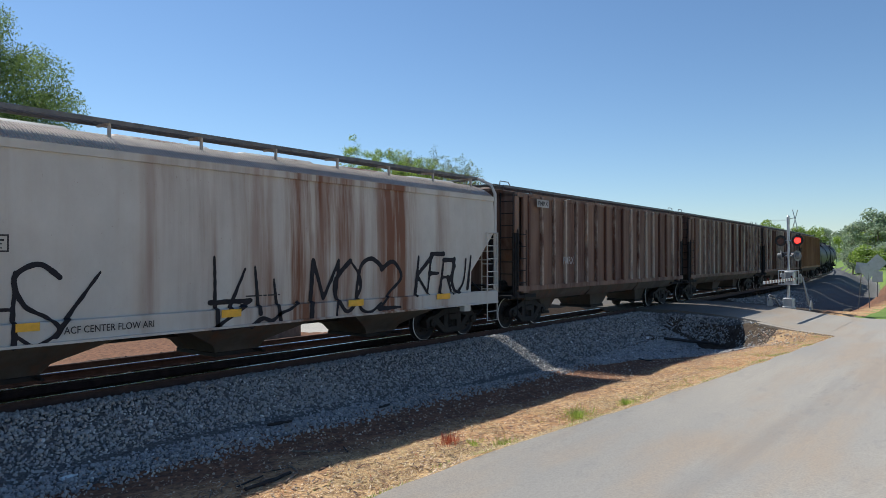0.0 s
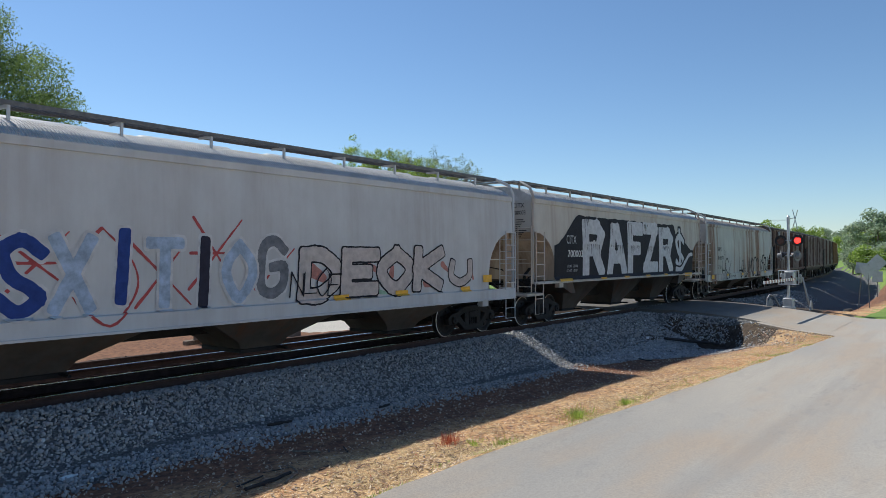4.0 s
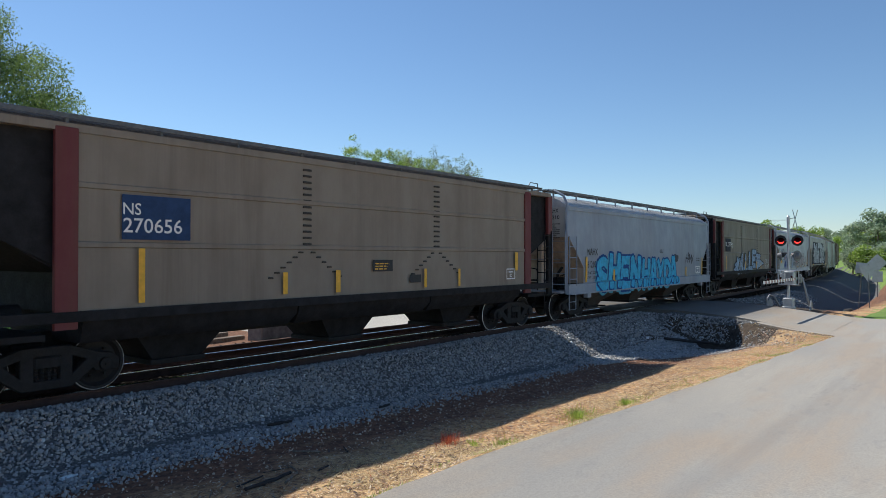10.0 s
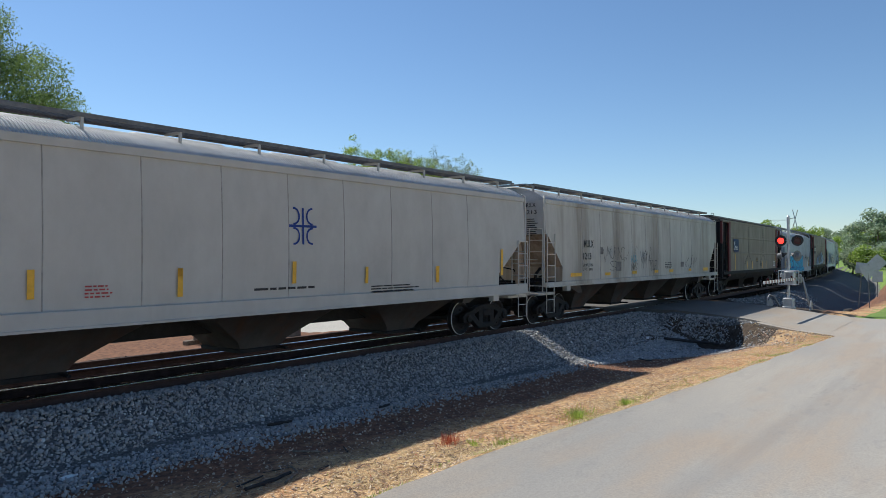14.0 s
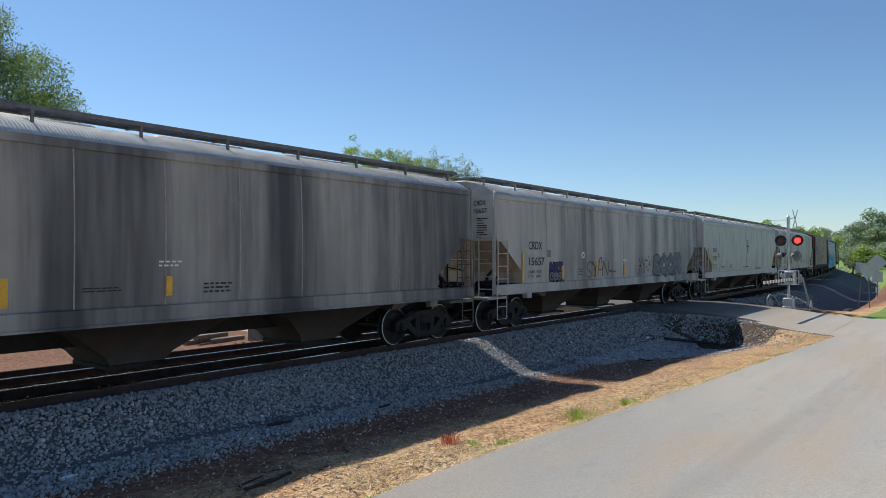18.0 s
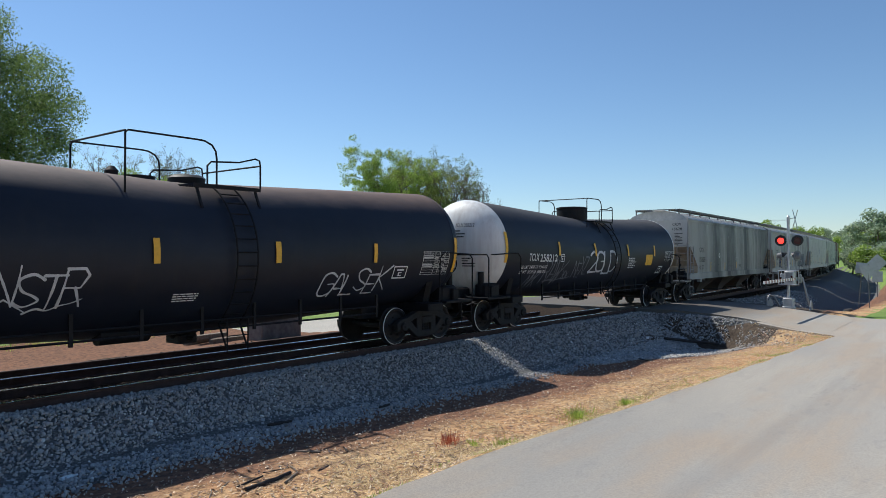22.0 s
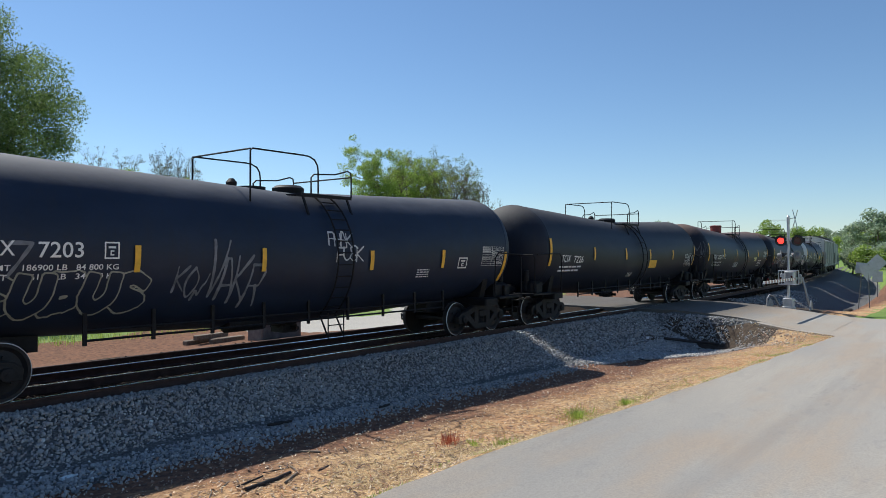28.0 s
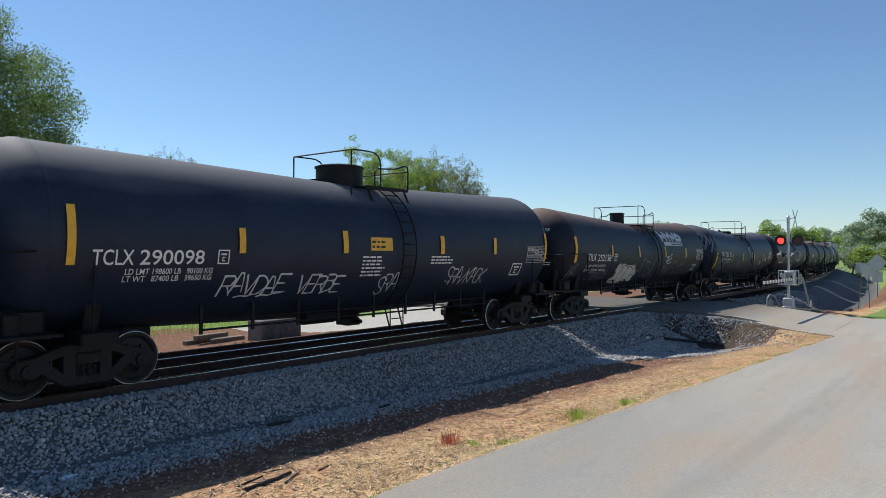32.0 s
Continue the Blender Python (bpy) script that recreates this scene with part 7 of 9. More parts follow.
last, _ = follow("hopper_car", 19.25, "clean pale grey covered hopper with blue emblem", "hopper car", hopper, marks_clean_hopper, paint=P_CLEAN, eave=3.94, sill=1.12, sill_h=0.27, cut=(2.65, 0.2, 1.4, 1.72), bays=3, panels=10, **H)
hopper_end(last, 19.25, "CRDX", "15795", M_INK)
last, _ = follow("hopper_car", 19.15, "sooty grey covered hopper with dark tags along its side", "hopper car", hopper, marks_sooty_hopper, paint=P_SOOTY, eave=3.94, sill=1.12, sill_h=0.27, cut=(2.65, 0.2, 1.4, 1.72), bays=3, panels=10, **H)
hopper_end(last, 19.15, "CRDX", "15657", M_INK)
last, _ = follow("hopper_car", 18.9, "grey covered hopper with black soot streaks", "hopper car", hopper, marks_streaked_hopper, paint=P_STREAKED, eave=3.94, sill=1.12, sill_h=0.27, cut=(2.65, 0.2, 1.4, 1.72), bays=3, panels=10, **H)
hopper_end(last, 18.9, "CRDX", "15628", M_INK)
T = dict(overhang=1.93)
last, _ = follow("tank_car", 16.7, "black tank car with white heads and white scrawl", "tank car", tank, marks_white_ended_tank, paint=P_TANK, heads=P_HEAD, dome="box", dome_r=0.57, dome_off=-0.1, **T)
tank_end(last, 16.7, "TCLX 258212", M_INK)
last, _ = follow("tank_car", 17.02, "black tank car with brownish crown and white tags", "tank car", tank, marks_tank_two, paint=P_TANK_BROWN, **T)
tank_end(last, 17.02, "TCIX 7238", M_WHITE)
last, _ = follow("tank_car", 16.8, "black tank car with rusty crown and red dome", "tank car", tank, marks_tank_three, paint=P_TANK_BROWN, dome="box", dome_paint=M_RED_DOME, dome_r=0.32, dome_off=-0.2, back=0.38, **T)
tank_end(last, 16.8, "TILX 252717", M_WHITE)
follow("tank_car", 17.04, "plain black tank car with yellow reflectors", "tank car", tank, marks_tank_four, paint=P_TANK, **T)
last, _ = follow("tank_car", 17.04, "blue-black tank car with grey bubble graffiti", "tank car", tank, marks_tank_five, paint=P_TANK_BLUE, **T)
tank_end(last, 17.04, "TCIX 7203", M_WHITE_FADED)
last, _ = follow("tank_car", 16.66, "black tank car with rusty crown and ivory paint blob", "tank car", tank, marks_tank_six, paint=P_TANK_BROWN, dome="box", dome_r=0.3, dome_off=-0.25, back=0.38, **T)
tank_end(last, 16.66, "TILX 252158", M_WHITE)
follow("tank_car", 16.87, "clean blue-black tank car with white tags", "tank car", tank, marks_tank_seven, paint=P_TANK_BLUE, dome="box", high=2.53, low=2.36, radius=1.59, inset=0.4, dome_r=0.57, back=0.58, **T)
follow("tank_car", 17.0, "black tank car at the end of the string", "tank car", tank, None, paint=P_TANK, **T)
# ---- ties, ballast, litter ----
bed = tagged(new("track_bed"), "timber ties of the two tracks in ballast", "track bed", kind="structure")
bed.empty_display_size = 0.2
ME_TIE = [Shape().bevelled(-0.115, 0.115, -1.3, 1.3, -0.36, -0.186 - 0.002 * k, 0.012).mesh("crosstie", M_TIE, 30) for k in range(3)]
for off, z, s0, s1 in ((0.0, 0.0, 1.0, 27.6), (0.0, 0.0, 35.6, 60.0), (SIDE_OFF, SIDE_Z, 2.0, 24.5)):
    s = s0
    while s < s1:
        p, a = on_track(s, off + random.uniform(-0.04, 0.04), z)
        part("crosstie", ME_TIE[int(s * 7) % 3], None, bed, m=Matrix.Translation(p - Vector((0, 0, CANT / 2))) @ pose(0, 0, 0, 0, 0, math.degrees(a) + random.uniform(-1.5, 1.5)) @ pose(0, 0, 0, -2.67, 0, 0))
        s += 0.52

M_STONE, n, l, b = material("grey_granite_ballast", 0.85)
isl = n.new("ShaderNodeNewGeometry").outputs["Random Per Island"]
c = coords_of(n)
r1 = n.new("ShaderNodeValToRGB")
r1.color_ramp.elements[0].color, r1.color_ramp.elements[1].color = (0.16, 0.16, 0.165, 1), (0.85, 0.84, 0.81, 1)
e = r1.color_ramp.elements.new(0.5)
e.color = (0.43, 0.43, 0.435, 1)
e = r1.color_ramp.elements.new(0.93)
e.color = (0.48, 0.43, 0.37, 1)
l.new(isl, r1.inputs["Fac"])
grain = noise_node(n, l, c, 90.0, 4, 0.7)
l.new(blend(n, l, ramp(n, l, grain, 0.35, 0.7, 0, 0.4), r1.outputs["Color"], (0.14, 0.138, 0.135)), b.inputs["Base Color"])
bump(n, l, b, grain, 0.4, 0.004)

ICO_V = np.array(Shape().v + [(0, 0, 1)] + [(0.894 * math.cos(k * 1.2566), 0.894 * math.sin(k * 1.2566), 0.447) for k in range(5)] +
                 [(0.894 * math.cos(k * 1.2566 + 0.628), 0.894 * math.sin(k * 1.2566 + 0.628), -0.447) for k in range(5)] + [(0, 0, -1)])
ICO_F = np.array([(0, 1 + k, 1 + (k + 1) % 5) for k in range(5)] + [(1 + k, 6 + k, 1 + (k + 1) % 5) for k in range(5)] +
                 [(6 + k, 6 + (k + 1) % 5, 1 + (k + 1) % 5) for k in range(5)] + [(6 + k, 11, 6 + (k + 1) % 5) for k in range(5)])


def stones(name, places, sizes, seed, mat):
    """One mesh of many angular stones."""
    rng = np.random.default_rng(seed)
    m = len(places)
    v = np.repeat(ICO_V[None], m, 0) * (1 + rng.uniform(-0.32, 0.32, (m, 12, 1)))
    v = v * (np.array(sizes)[:, None, None] * rng.uniform(0.65, 1.35, (m, 1, 3)) * np.array([1, 1, 0.6]))
    q, _ = np.linalg.qr(rng.normal(size=(m, 3, 3)))
    v = np.einsum("mij,mkj->mki", q, v) + np.array(places)[:, None]
    f = (ICO_F[None] + 12 * np.arange(m)[:, None, None]).reshape(-1, 3)
    me = bpy.data.meshes.new(name)
    me.vertices.add(m * 12)
    me.vertices.foreach_set("co", v.reshape(-1))
    me.loops.add(f.size)
    me.loops.foreach_set("vertex_index", f.reshape(-1))
    me.polygons.add(len(f))
    me.polygons.foreach_set("loop_start", np.arange(0, f.size, 3))
    me.materials.append(mat)
    me.update(calc_edges=True)
    return me


rng = random.Random(4)
places, sizes = [], []
for x0, x1, per in ((2.0, 10.0, 720), (10.0, 18.0, 480), (18.0, 28.2, 260), (40.5, 60.0, 70)):
    for _ in range(int((x1 - x0) * 3.4 * per)):
        s, off = rng.uniform(x0, x1), -0.82 - 3.4 * rng.random()
        if off < -3.05 and rng.random() < (-3.05 - off) * 1.25:
            continue
        p, _ = on_track(s, off)
        size = rng.uniform(0.014, 0.033) * (1.3 if x0 > 17 else 1.0)
        places.append((p.x, p.y, ground_z(p.x, p.y) + size * rng.uniform(-0.1, 0.75)))
        sizes.append(size)
for _ in range(17000):          # gravel spilled down into the ditch towards the street
    x, q = rng.uniform(18.5, 28.3), rng.random()
    y = mix(9.4, mix(8.6, 6.0, smooth(18.5, 25.0, x)), q)
    if rng.random() < q * 0.35 + 0.6 * smooth(24.0, 26.0, x) * smooth(0.3, 0.6, q) or x > street_left(y) - 0.05:
        continue
    size = rng.uniform(0.022, 0.05)
    places.append((x, y, ground_z(x, y) + size * rng.uniform(0.0, 0.6)))
    sizes.append(size)
tagged(part("ballast", stones("ballast", places, sizes, 3, M_STONE), None), "loose angular grey granite ballast stones", "ballast", kind="stuff")
M_STONE_DARK = plain("oil_stained_stone", (0.045, 0.035, 0.028), 0.9, 0, 0.5, 20, 0.3, 0.05)
places, sizes = [], []
for _ in range(9000):
    s, off = rng.uniform(2, 26), rng.choice((rng.uniform(-0.65, 0.65), rng.uniform(0.85, 3.3), rng.uniform(3.6, 6.2)))
    p, _ = on_track(s, off)
    size = rng.uniform(0.025, 0.04)
    places.append((p.x, p.y, ground_z(p.x, p.y) + size * 0.4))
    sizes.append(size)
tagged(part("inner_ballast", stones("inner_ballast", places, sizes, 6, M_STONE_DARK), None), "oil-stained stones between the rails", "ballast", kind="stuff")
BALLAST_PIECES = []
for k in range(6):
    BALLAST_PIECES.append(stones("ballast_stone", [(0, 0, 0)], [0.036], 40 + k, M_STONE))
for k in range(260):
    s, off = rng.uniform(3.0, 10.5), -1.0 - 2.3 * rng.random()
    p, _ = on_track(s, off)
    part("ballast_stone", BALLAST_PIECES[k % 6], None, bed, m=pose(p.x, p.y, ground_z(p.x, p.y) + 0.03, rng.uniform(0, 360), rng.uniform(0, 360), 0))
# loose stones over the verge
places, sizes = [], []
for _ in range(3400):
    x, y = rng.uniform(3, 30), 9.5 - abs(rng.gauss(0, 1.3))
    if y < ROAD_EDGE + 0.05:
        continue
    size = rng.uniform(0.006, 0.022) * (1.8 if rng.random() < 0.06 else 1)
    places.append((x, y, ground_z(x, y) + size * 0.3))
    sizes.append(size)
for _ in range(260):
    x, y = rng.uniform(24.0, 27.2), rng.uniform(4.6, 6.2)
    size = rng.uniform(0.02, 0.045)
    places.append((x, y, ground_z(x, y) + size * 0.3))
    sizes.append(size)
M_PEBBLE, n, l, b = material("mixed_pebbles", 0.9)
isl = n.new("ShaderNodeNewGeometry").outputs["Random Per Island"]
l.new(blend(n, l, isl, (0.34, 0.2, 0.13), (0.62, 0.54, 0.43)), b.inputs["Base Color"])
tagged(part("verge_pebbles", stones("verge_pebbles", places, sizes, 8, M_PEBBLE), None), "loose pebbles strewn over the red dirt verge", "pebbles", kind="stuff")


def blades(name, roots, mat):
    """Thin bent blades: root, way, length, width."""
    v, f = [], []
    for (x, y, z), (dx, dy, dz), ln, w in roots:
        side = Vector((-dy, dx, 0))
        side = side.normalized() * w / 2 if side.length > 1e-5 else Vector((w / 2, 0, 0))
        base, tip = Vector((x, y, z)), Vector((x + dx * ln, y + dy * ln, z + dz * ln))
        mid = (base + tip) / 2 + Vector((0, 0, 0.12 * ln * abs(dz)))
        k = len(v)
        v += [tuple(base - side), tuple(base + side), tuple(mid + side * 0.8), tuple(mid - side * 0.8), tuple(tip)]
        f += [(k, k + 1, k + 2, k + 3), (k + 3, k + 2, k + 4)]
    me = bpy.data.meshes.new(name)
    me.from_pydata(v, [], f)
    me.materials.append(mat)
    return me


def leafy(name, a, b2, glow=0.35, spread=True):
    """Leaves that let light through."""
    mat, n, l, b = material(name, 0.6)
    isl = n.new("ShaderNodeNewGeometry").outputs["Random Per Island"]
    col = blend(n, l, isl, a, b2)
    l.new(col, b.inputs["Base Color"])
    tr = n.new("ShaderNodeBsdfTranslucent")
    l.new(col, tr.inputs["Color"])
    mx = n.new("ShaderNodeMixShader")
    mx.inputs[0].default_value = glow
    out = n["Material Output"]
    l.new(b.outputs[0], mx.inputs[1])
    l.new(tr.outputs[0], mx.inputs[2])
    l.new(mx.outputs[0], out.inputs["Surface"])
    return mat


M_STRAW = leafy("dry_straw", (0.36, 0.24, 0.11), (0.86, 0.72, 0.4), 0.25)
M_GRASS = leafy("fresh_grass", (0.22, 0.34, 0.045), (0.5, 0.58, 0.13), 0.4)
M_WEED = leafy("red_weed", (0.32, 0.06, 0.03), (0.5, 0.16, 0.08), 0.3)
roots = []
for k in range(80000):
    x = rng.uniform(2.5, 18) if rng.random() < 0.7 else rng.uniform(18, 27.6)
    y = edge_y(x) - 0.03 + abs(rng.gauss(0, 1.45))
    if y > 9.3 or y < edge_y(x) - 0.05 or noise.noise(Vector((x * 0.8, y * 0.8, 7))) < -0.2 + 0.24 * (y - edge_y(x)):
        continue
    a = rng.uniform(0, 6.283)
    roots.append(((x, y, ground_z(x, y) + rng.uniform(0.002, 0.02)), (math.cos(a), math.sin(a), rng.uniform(-0.05, 0.3) if k % 3 else rng.uniform(0.3, 0.8)), rng.uniform(0.02, 0.085), rng.uniform(0.003, 0.007)))
tagged(part("dry_straw", blades("dry_straw", roots, M_STRAW), None), "dry straw and dead grass on the verge", "straw", kind="stuff")
roots = []
for _ in range(16000):
    x = rng.uniform(3, 26.5)
    y = road_edges(x)[1][1] + abs(rng.gauss(0, 0.5))
    if noise.noise(Vector((x * 1.1, y * 1.5, 17))) < 0.08:
        continue
    a = rng.uniform(0, 6.283)
    roots.append(((x, y, ground_z(x, y)), (0.5 * math.cos(a), 0.5 * math.sin(a), 0.8), rng.uniform(0.02, 0.07), rng.uniform(0.004, 0.008)))
tagged(part("verge_grass", blades("verge_grass", roots, M_GRASS), None), "sparse short green grass along the road edge", "grass", kind="stuff")


def tuft(name, x, y, count, tall, wide, mat, label):
    r2 = random.Random(int(x * 100))
    roots = []
    for _ in range(count):
        a, d = r2.uniform(0, 6.283), abs(r2.gauss(0, wide / 2.2))
        lean = r2.uniform(0.1, 0.6)
        roots.append(((d * math.cos(a), d * 0.7 * math.sin(a), -0.02), (lean * math.cos(a), lean * math.sin(a), 0.85), tall * r2.uniform(0.5, 1.1), 0.008))
    ob = part(name, blades(name, roots, mat), None, m=pose(x, y, ground_z(x, y)))
    return tagged(ob, label, "grass tuft", "tufts on the verge")


tuft("grass_tuft", 11.6, 5.86, 420, 0.2, 0.55, M_GRASS, "bright green grass tuft by the asphalt edge")
tuft("grass_tuft", 9.16, 5.87, 260, 0.15, 0.34, M_GRASS, "small bright green grass tuft on dry verge")
tuft("grass_tuft", 13.25, 5.62, 260, 0.16, 0.4, M_GRASS, "green grass tuft at the road edge")
tuft("grass_tuft", 8.9, 6.3, 90, 0.12, 0.3, M_GRASS, "thin green grass tuft on dry verge")
tuft("weed_tuft", 8.7, 6.62, 200, 0.2, 0.4, M_WEED, "reddish dead weed tuft on the verge")

roots = []
for _ in range(5000):          # bark chips and dead stalks
    x, y = rng.uniform(2.5, 27), ROAD_EDGE + 0.1 + abs(rng.gauss(0, 1.6))
    if y > 9.3 or y < edge_y(x) + 0.05:
        continue
    a = rng.uniform(0, 6.283)
    roots.append(((x, y, ground_z(x, y) + rng.uniform(0.004, 0.03)), (math.cos(a), math.sin(a), rng.uniform(-0.05, 0.15)), rng.uniform(0.03, 0.15), rng.uniform(0.01, 0.03)))
M_CHIP = leafy("dark_bark_chips", (0.07, 0.04, 0.03), (0.3, 0.16, 0.09), 0.0)
tagged(part("bark_chips", blades("bark_chips", roots, M_CHIP), None), "dark bark chips and dead stalks on the verge", "bark chips", kind="stuff")
roots = []
for _ in range(17000):          # pale wood chips and leaf scraps
    x = rng.uniform(2.5, 27)
    y = edge_y(x) + 0.03 + abs(rng.gauss(0, 1.3))
    if y > 9.0:
        continue
    a = rng.uniform(0, 6.283)
    roots.append(((x, y, ground_z(x, y) + rng.uniform(0.004, 0.02)), (math.cos(a), math.sin(a), rng.uniform(0.0, 0.35)), rng.uniform(0.025, 0.085), rng.uniform(0.008, 0.024)))
M_SCRAP = leafy("pale_wood_chips", (0.22, 0.11, 0.06), (0.8, 0.66, 0.45), 0.1)
tagged(part("wood_chips", blades("wood_chips", roots, M_SCRAP), None), "pale wood chips and leaf scraps on the verge", "wood chips", kind="stuff")
M_BARK = plain("weathered_dead_wood", (0.2, 0.16, 0.12), 0.9, 0, 0.45, 18, 0.7)
M_BARK_DARK = plain("dark_rotten_wood", (0.035, 0.03, 0.028), 0.9, 0, 0.4, 14, 0.7)


def branch(name, x, y, ln, r, turn, mat, label, z=0.0, knots=7):
    r2 = random.Random(int(x * 1000))
    pts, rr = [], []
    for k in range(knots):
        q = k / (knots - 1) - 0.5
        px, py = x + q * ln * math.cos(radians(turn)), y + q * ln * math.sin(radians(turn))
        pts.append((px + r2.uniform(-1, 1) * ln * 0.02, py + r2.uniform(-1, 1) * ln * 0.02, ground_z(px, py) + r * 0.6 + z))
        rr.append(r * r2.uniform(0.7, 1.15) * (1 - 0.5 * abs(q)))
    ob = part(name, Shape().tube(pts, rr, 9), mat)
    return tagged(ob, label, "dead wood", "fallen wood on the verge")


branch("fallen_log", 5.7, 7.25, 0.74, 0.032, 2, M_BARK_DARK, "dark rotten broken log on the dirt")
branch("fallen_log", 5.95, 7.12, 0.34, 0.022, 24, M_BARK, "grey weathered split branch by the log")
for k, (x, y, ln, a) in enumerate(((5.3, 7.6, 0.4, 35), (5.55, 7.45, 0.5, 12), (6.2, 7.35, 0.3, 70), (6.05, 7.55, 0.36, -20), (4.9, 7.35, 0.45, 50), (6.5, 7.1, 0.28, 15), (5.05, 7.0, 0.3, -35), (7.4, 7.6, 0.3, 60))):
    branch("stick", x, y, ln, 0.008 + 0.004 * (k % 3), a, M_BARK_DARK if k % 2 else M_BARK, "broken twig beside the rotten log")
branch("stick", 6.95, 7.95, 0.42, 0.022, -60, M_BARK, "pale broken stick on dry grass")
branch("stick", 7.65, 9.45, 0.48, 0.03, -10, M_BARK_DARK, "dark burnt stick lying on the ballast", 0.05)
branch("stick", 5.4, 6.7, 0.35, 0.008, 75, M_BARK, "thin bare twig near the asphalt edge")
branch("stick", 6.6, 5.55, 0.3, 0.008, 20, M_BARK_DARK, "thin dark twig on the road edge")
branch("stick", 9.9, 9.1, 0.35, 0.025, 10, M_BARK_DARK, "short dark stick on the ballast", 0.05)
beam = part("old_beam", Shape().tube([(25.6, 9.35, -0.86), (26.3, 8.8, -0.98), (27.0, 8.32, -1.08), (27.75, 7.8, -1.2)], [0.05, 0.058, 0.056, 0.045], 10), M_BARK_DARK)
tagged(beam, "long dark timber lying in the ditch", "dead wood", "fallen wood on the verge")
branch("stick", 20.2, 8.1, 1.0, 0.02, 65, M_BARK_DARK, "dark branch lying in the shaded ditch", 0.02)
# a crushed plastic bottle
sh = Shape().tube([(0, 0, 0.035), (0.05, 0, 0.036), (0.15, 0.005, 0.034), (0.19, 0.01, 0.03), (0.21, 0.01, 0.03), (0.235, 0.01, 0.03)], [0.03, 0.037, 0.034, 0.02, 0.014, 0.014], 12)
M_PET = plain("cloudy_plastic", (0.62, 0.66, 0.68), 0.25, 0, 0.1, 10, 0.1)
bottle = part("plastic_bottle", sh, M_PET, m=pose(4.05, 9.35, ground_z(4.05, 9.35), 0, 0, 15))
tagged(bottle, "crushed cloudy plastic bottle lying in the dirt", "bottle")
part("cap", Shape().tube([(0.235, 0.01, 0.03), (0.255, 0.01, 0.03)], 0.016, 10), M_WHITE, bottle)
for k in range(40):
    x, y = rng.uniform(4, 14), rng.uniform(6.0, 9.2)
    lf = Shape()
    s = rng.uniform(0.025, 0.05)
    lf.rings([[(-s, 0, 0), (-s * 0.2, -s * 0.5, 0.006), (s, 0, 0.002)], [(-s, 0, 0.001), (-s * 0.2, s * 0.5, 0.008), (s, 0, 0.003)]], closed=False)
    tagged(part("dead_leaf", lf, M_STRAW if k % 3 else M_WEED, m=pose(x, y, ground_z(x, y) + 0.012, rng.uniform(-20, 20), 0, rng.uniform(0, 360))), "curled brown dead leaf on the ground", "leaf", "dead leaves on the verge")
# ---- level crossing: signal, gate, signs ----
M_ALU = plain("dull_aluminium", (0.5, 0.51, 0.52), 0.45, 0.7, 0.12, 8)
M_LAMP_BLACK = plain("matt_black_enamel", (0.012, 0.012, 0.013), 0.5, 0, 0.2, 6)
M_CONCRETE = plain("grey_concrete", (0.4, 0.39, 0.37), 0.9, 0, 0.25, 7, 0.5)
M_SIGN_BACK = plain("bare_sign_back", (0.42, 0.44, 0.47), 0.42, 0.5, 0.12, 5)
M_GALV_POST = plain("steel_sign_post", (0.2, 0.2, 0.2), 0.6, 0.4, 0.25, 7)
M_REFLECT_RED = plain("red_reflective", (0.3, 0.15, 0.13), 0.45, 0, 0.1, 6, 0.0)
M_LENS_DARK, n, l, b = material("unlit_red_lens", 0.25)
b.inputs["Base Color"].default_value = (0.05, 0.003, 0.004, 1)
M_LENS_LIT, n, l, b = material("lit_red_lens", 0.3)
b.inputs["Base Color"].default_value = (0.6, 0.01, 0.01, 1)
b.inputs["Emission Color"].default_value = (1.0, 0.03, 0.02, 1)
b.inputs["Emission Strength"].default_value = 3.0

MX, MY = 36.09, 7.19
MZ = ground_z(MX, MY)
signal = empty("crossing_signal", pose(MX, MY, MZ), "aluminium level crossing signal with red flashing lamps", "crossing signal")
part("mast", Shape().tube([(0, 0, 0), (0, 0, 4.35)], 0.065, 14), M_ALU, signal)
part("mast_base", Shape().bevelled(-0.26, 0.26, -0.26, 0.26, -0.1, 0.1, 0.03).bevelled(-0.22, 0.22, -0.22, 0.22, 0.1, 0.5, 0.03), M_ALU, signal)
part("mast_cap", Shape().tube([(0, 0, 4.35), (0, 0, 4.42)], [0.08, 0.03], 10), M_ALU, signal)
sh = Shape()
for z in (4.05, 4.15, 4.25):
    sh.tube([(0, 0, z), (0, 0, z + 0.03)], 0.085, 12)
part("clamp_rings", sh, M_ALU, signal)
part("antenna_rod", Shape().tube([(0, 0.05, 4.2), (-0.1, 0.95, 4.22)], 0.012, 6), M_ALU, signal)
sh = Shape()
for s in (-1, 1):
    sh.strip([(0.5 - s * 0.2, -0.2 + s * 0.07, 3.8), (0.5 + s * 0.2, -0.2 - s * 0.07, 4.7)], 0.1, 0.012)
sh.tube([(0.0, 0.0, 4.25), (0.5, -0.2, 4.33)], 0.02, 6)
part("crossbuck", sh, M_ALU, signal, "crossed blades of the crossbuck seen edge-on")
part("lamp_arm", Shape().tube([(-0.09, -0.5, 3.22), (-0.09, 0.4, 3.22)], 0.035, 8).tube([(0, 0, 3.22), (-0.14, 0, 3.22)], 0.05, 8), M_ALU, signal)
ADDED_SHUTTERS = []


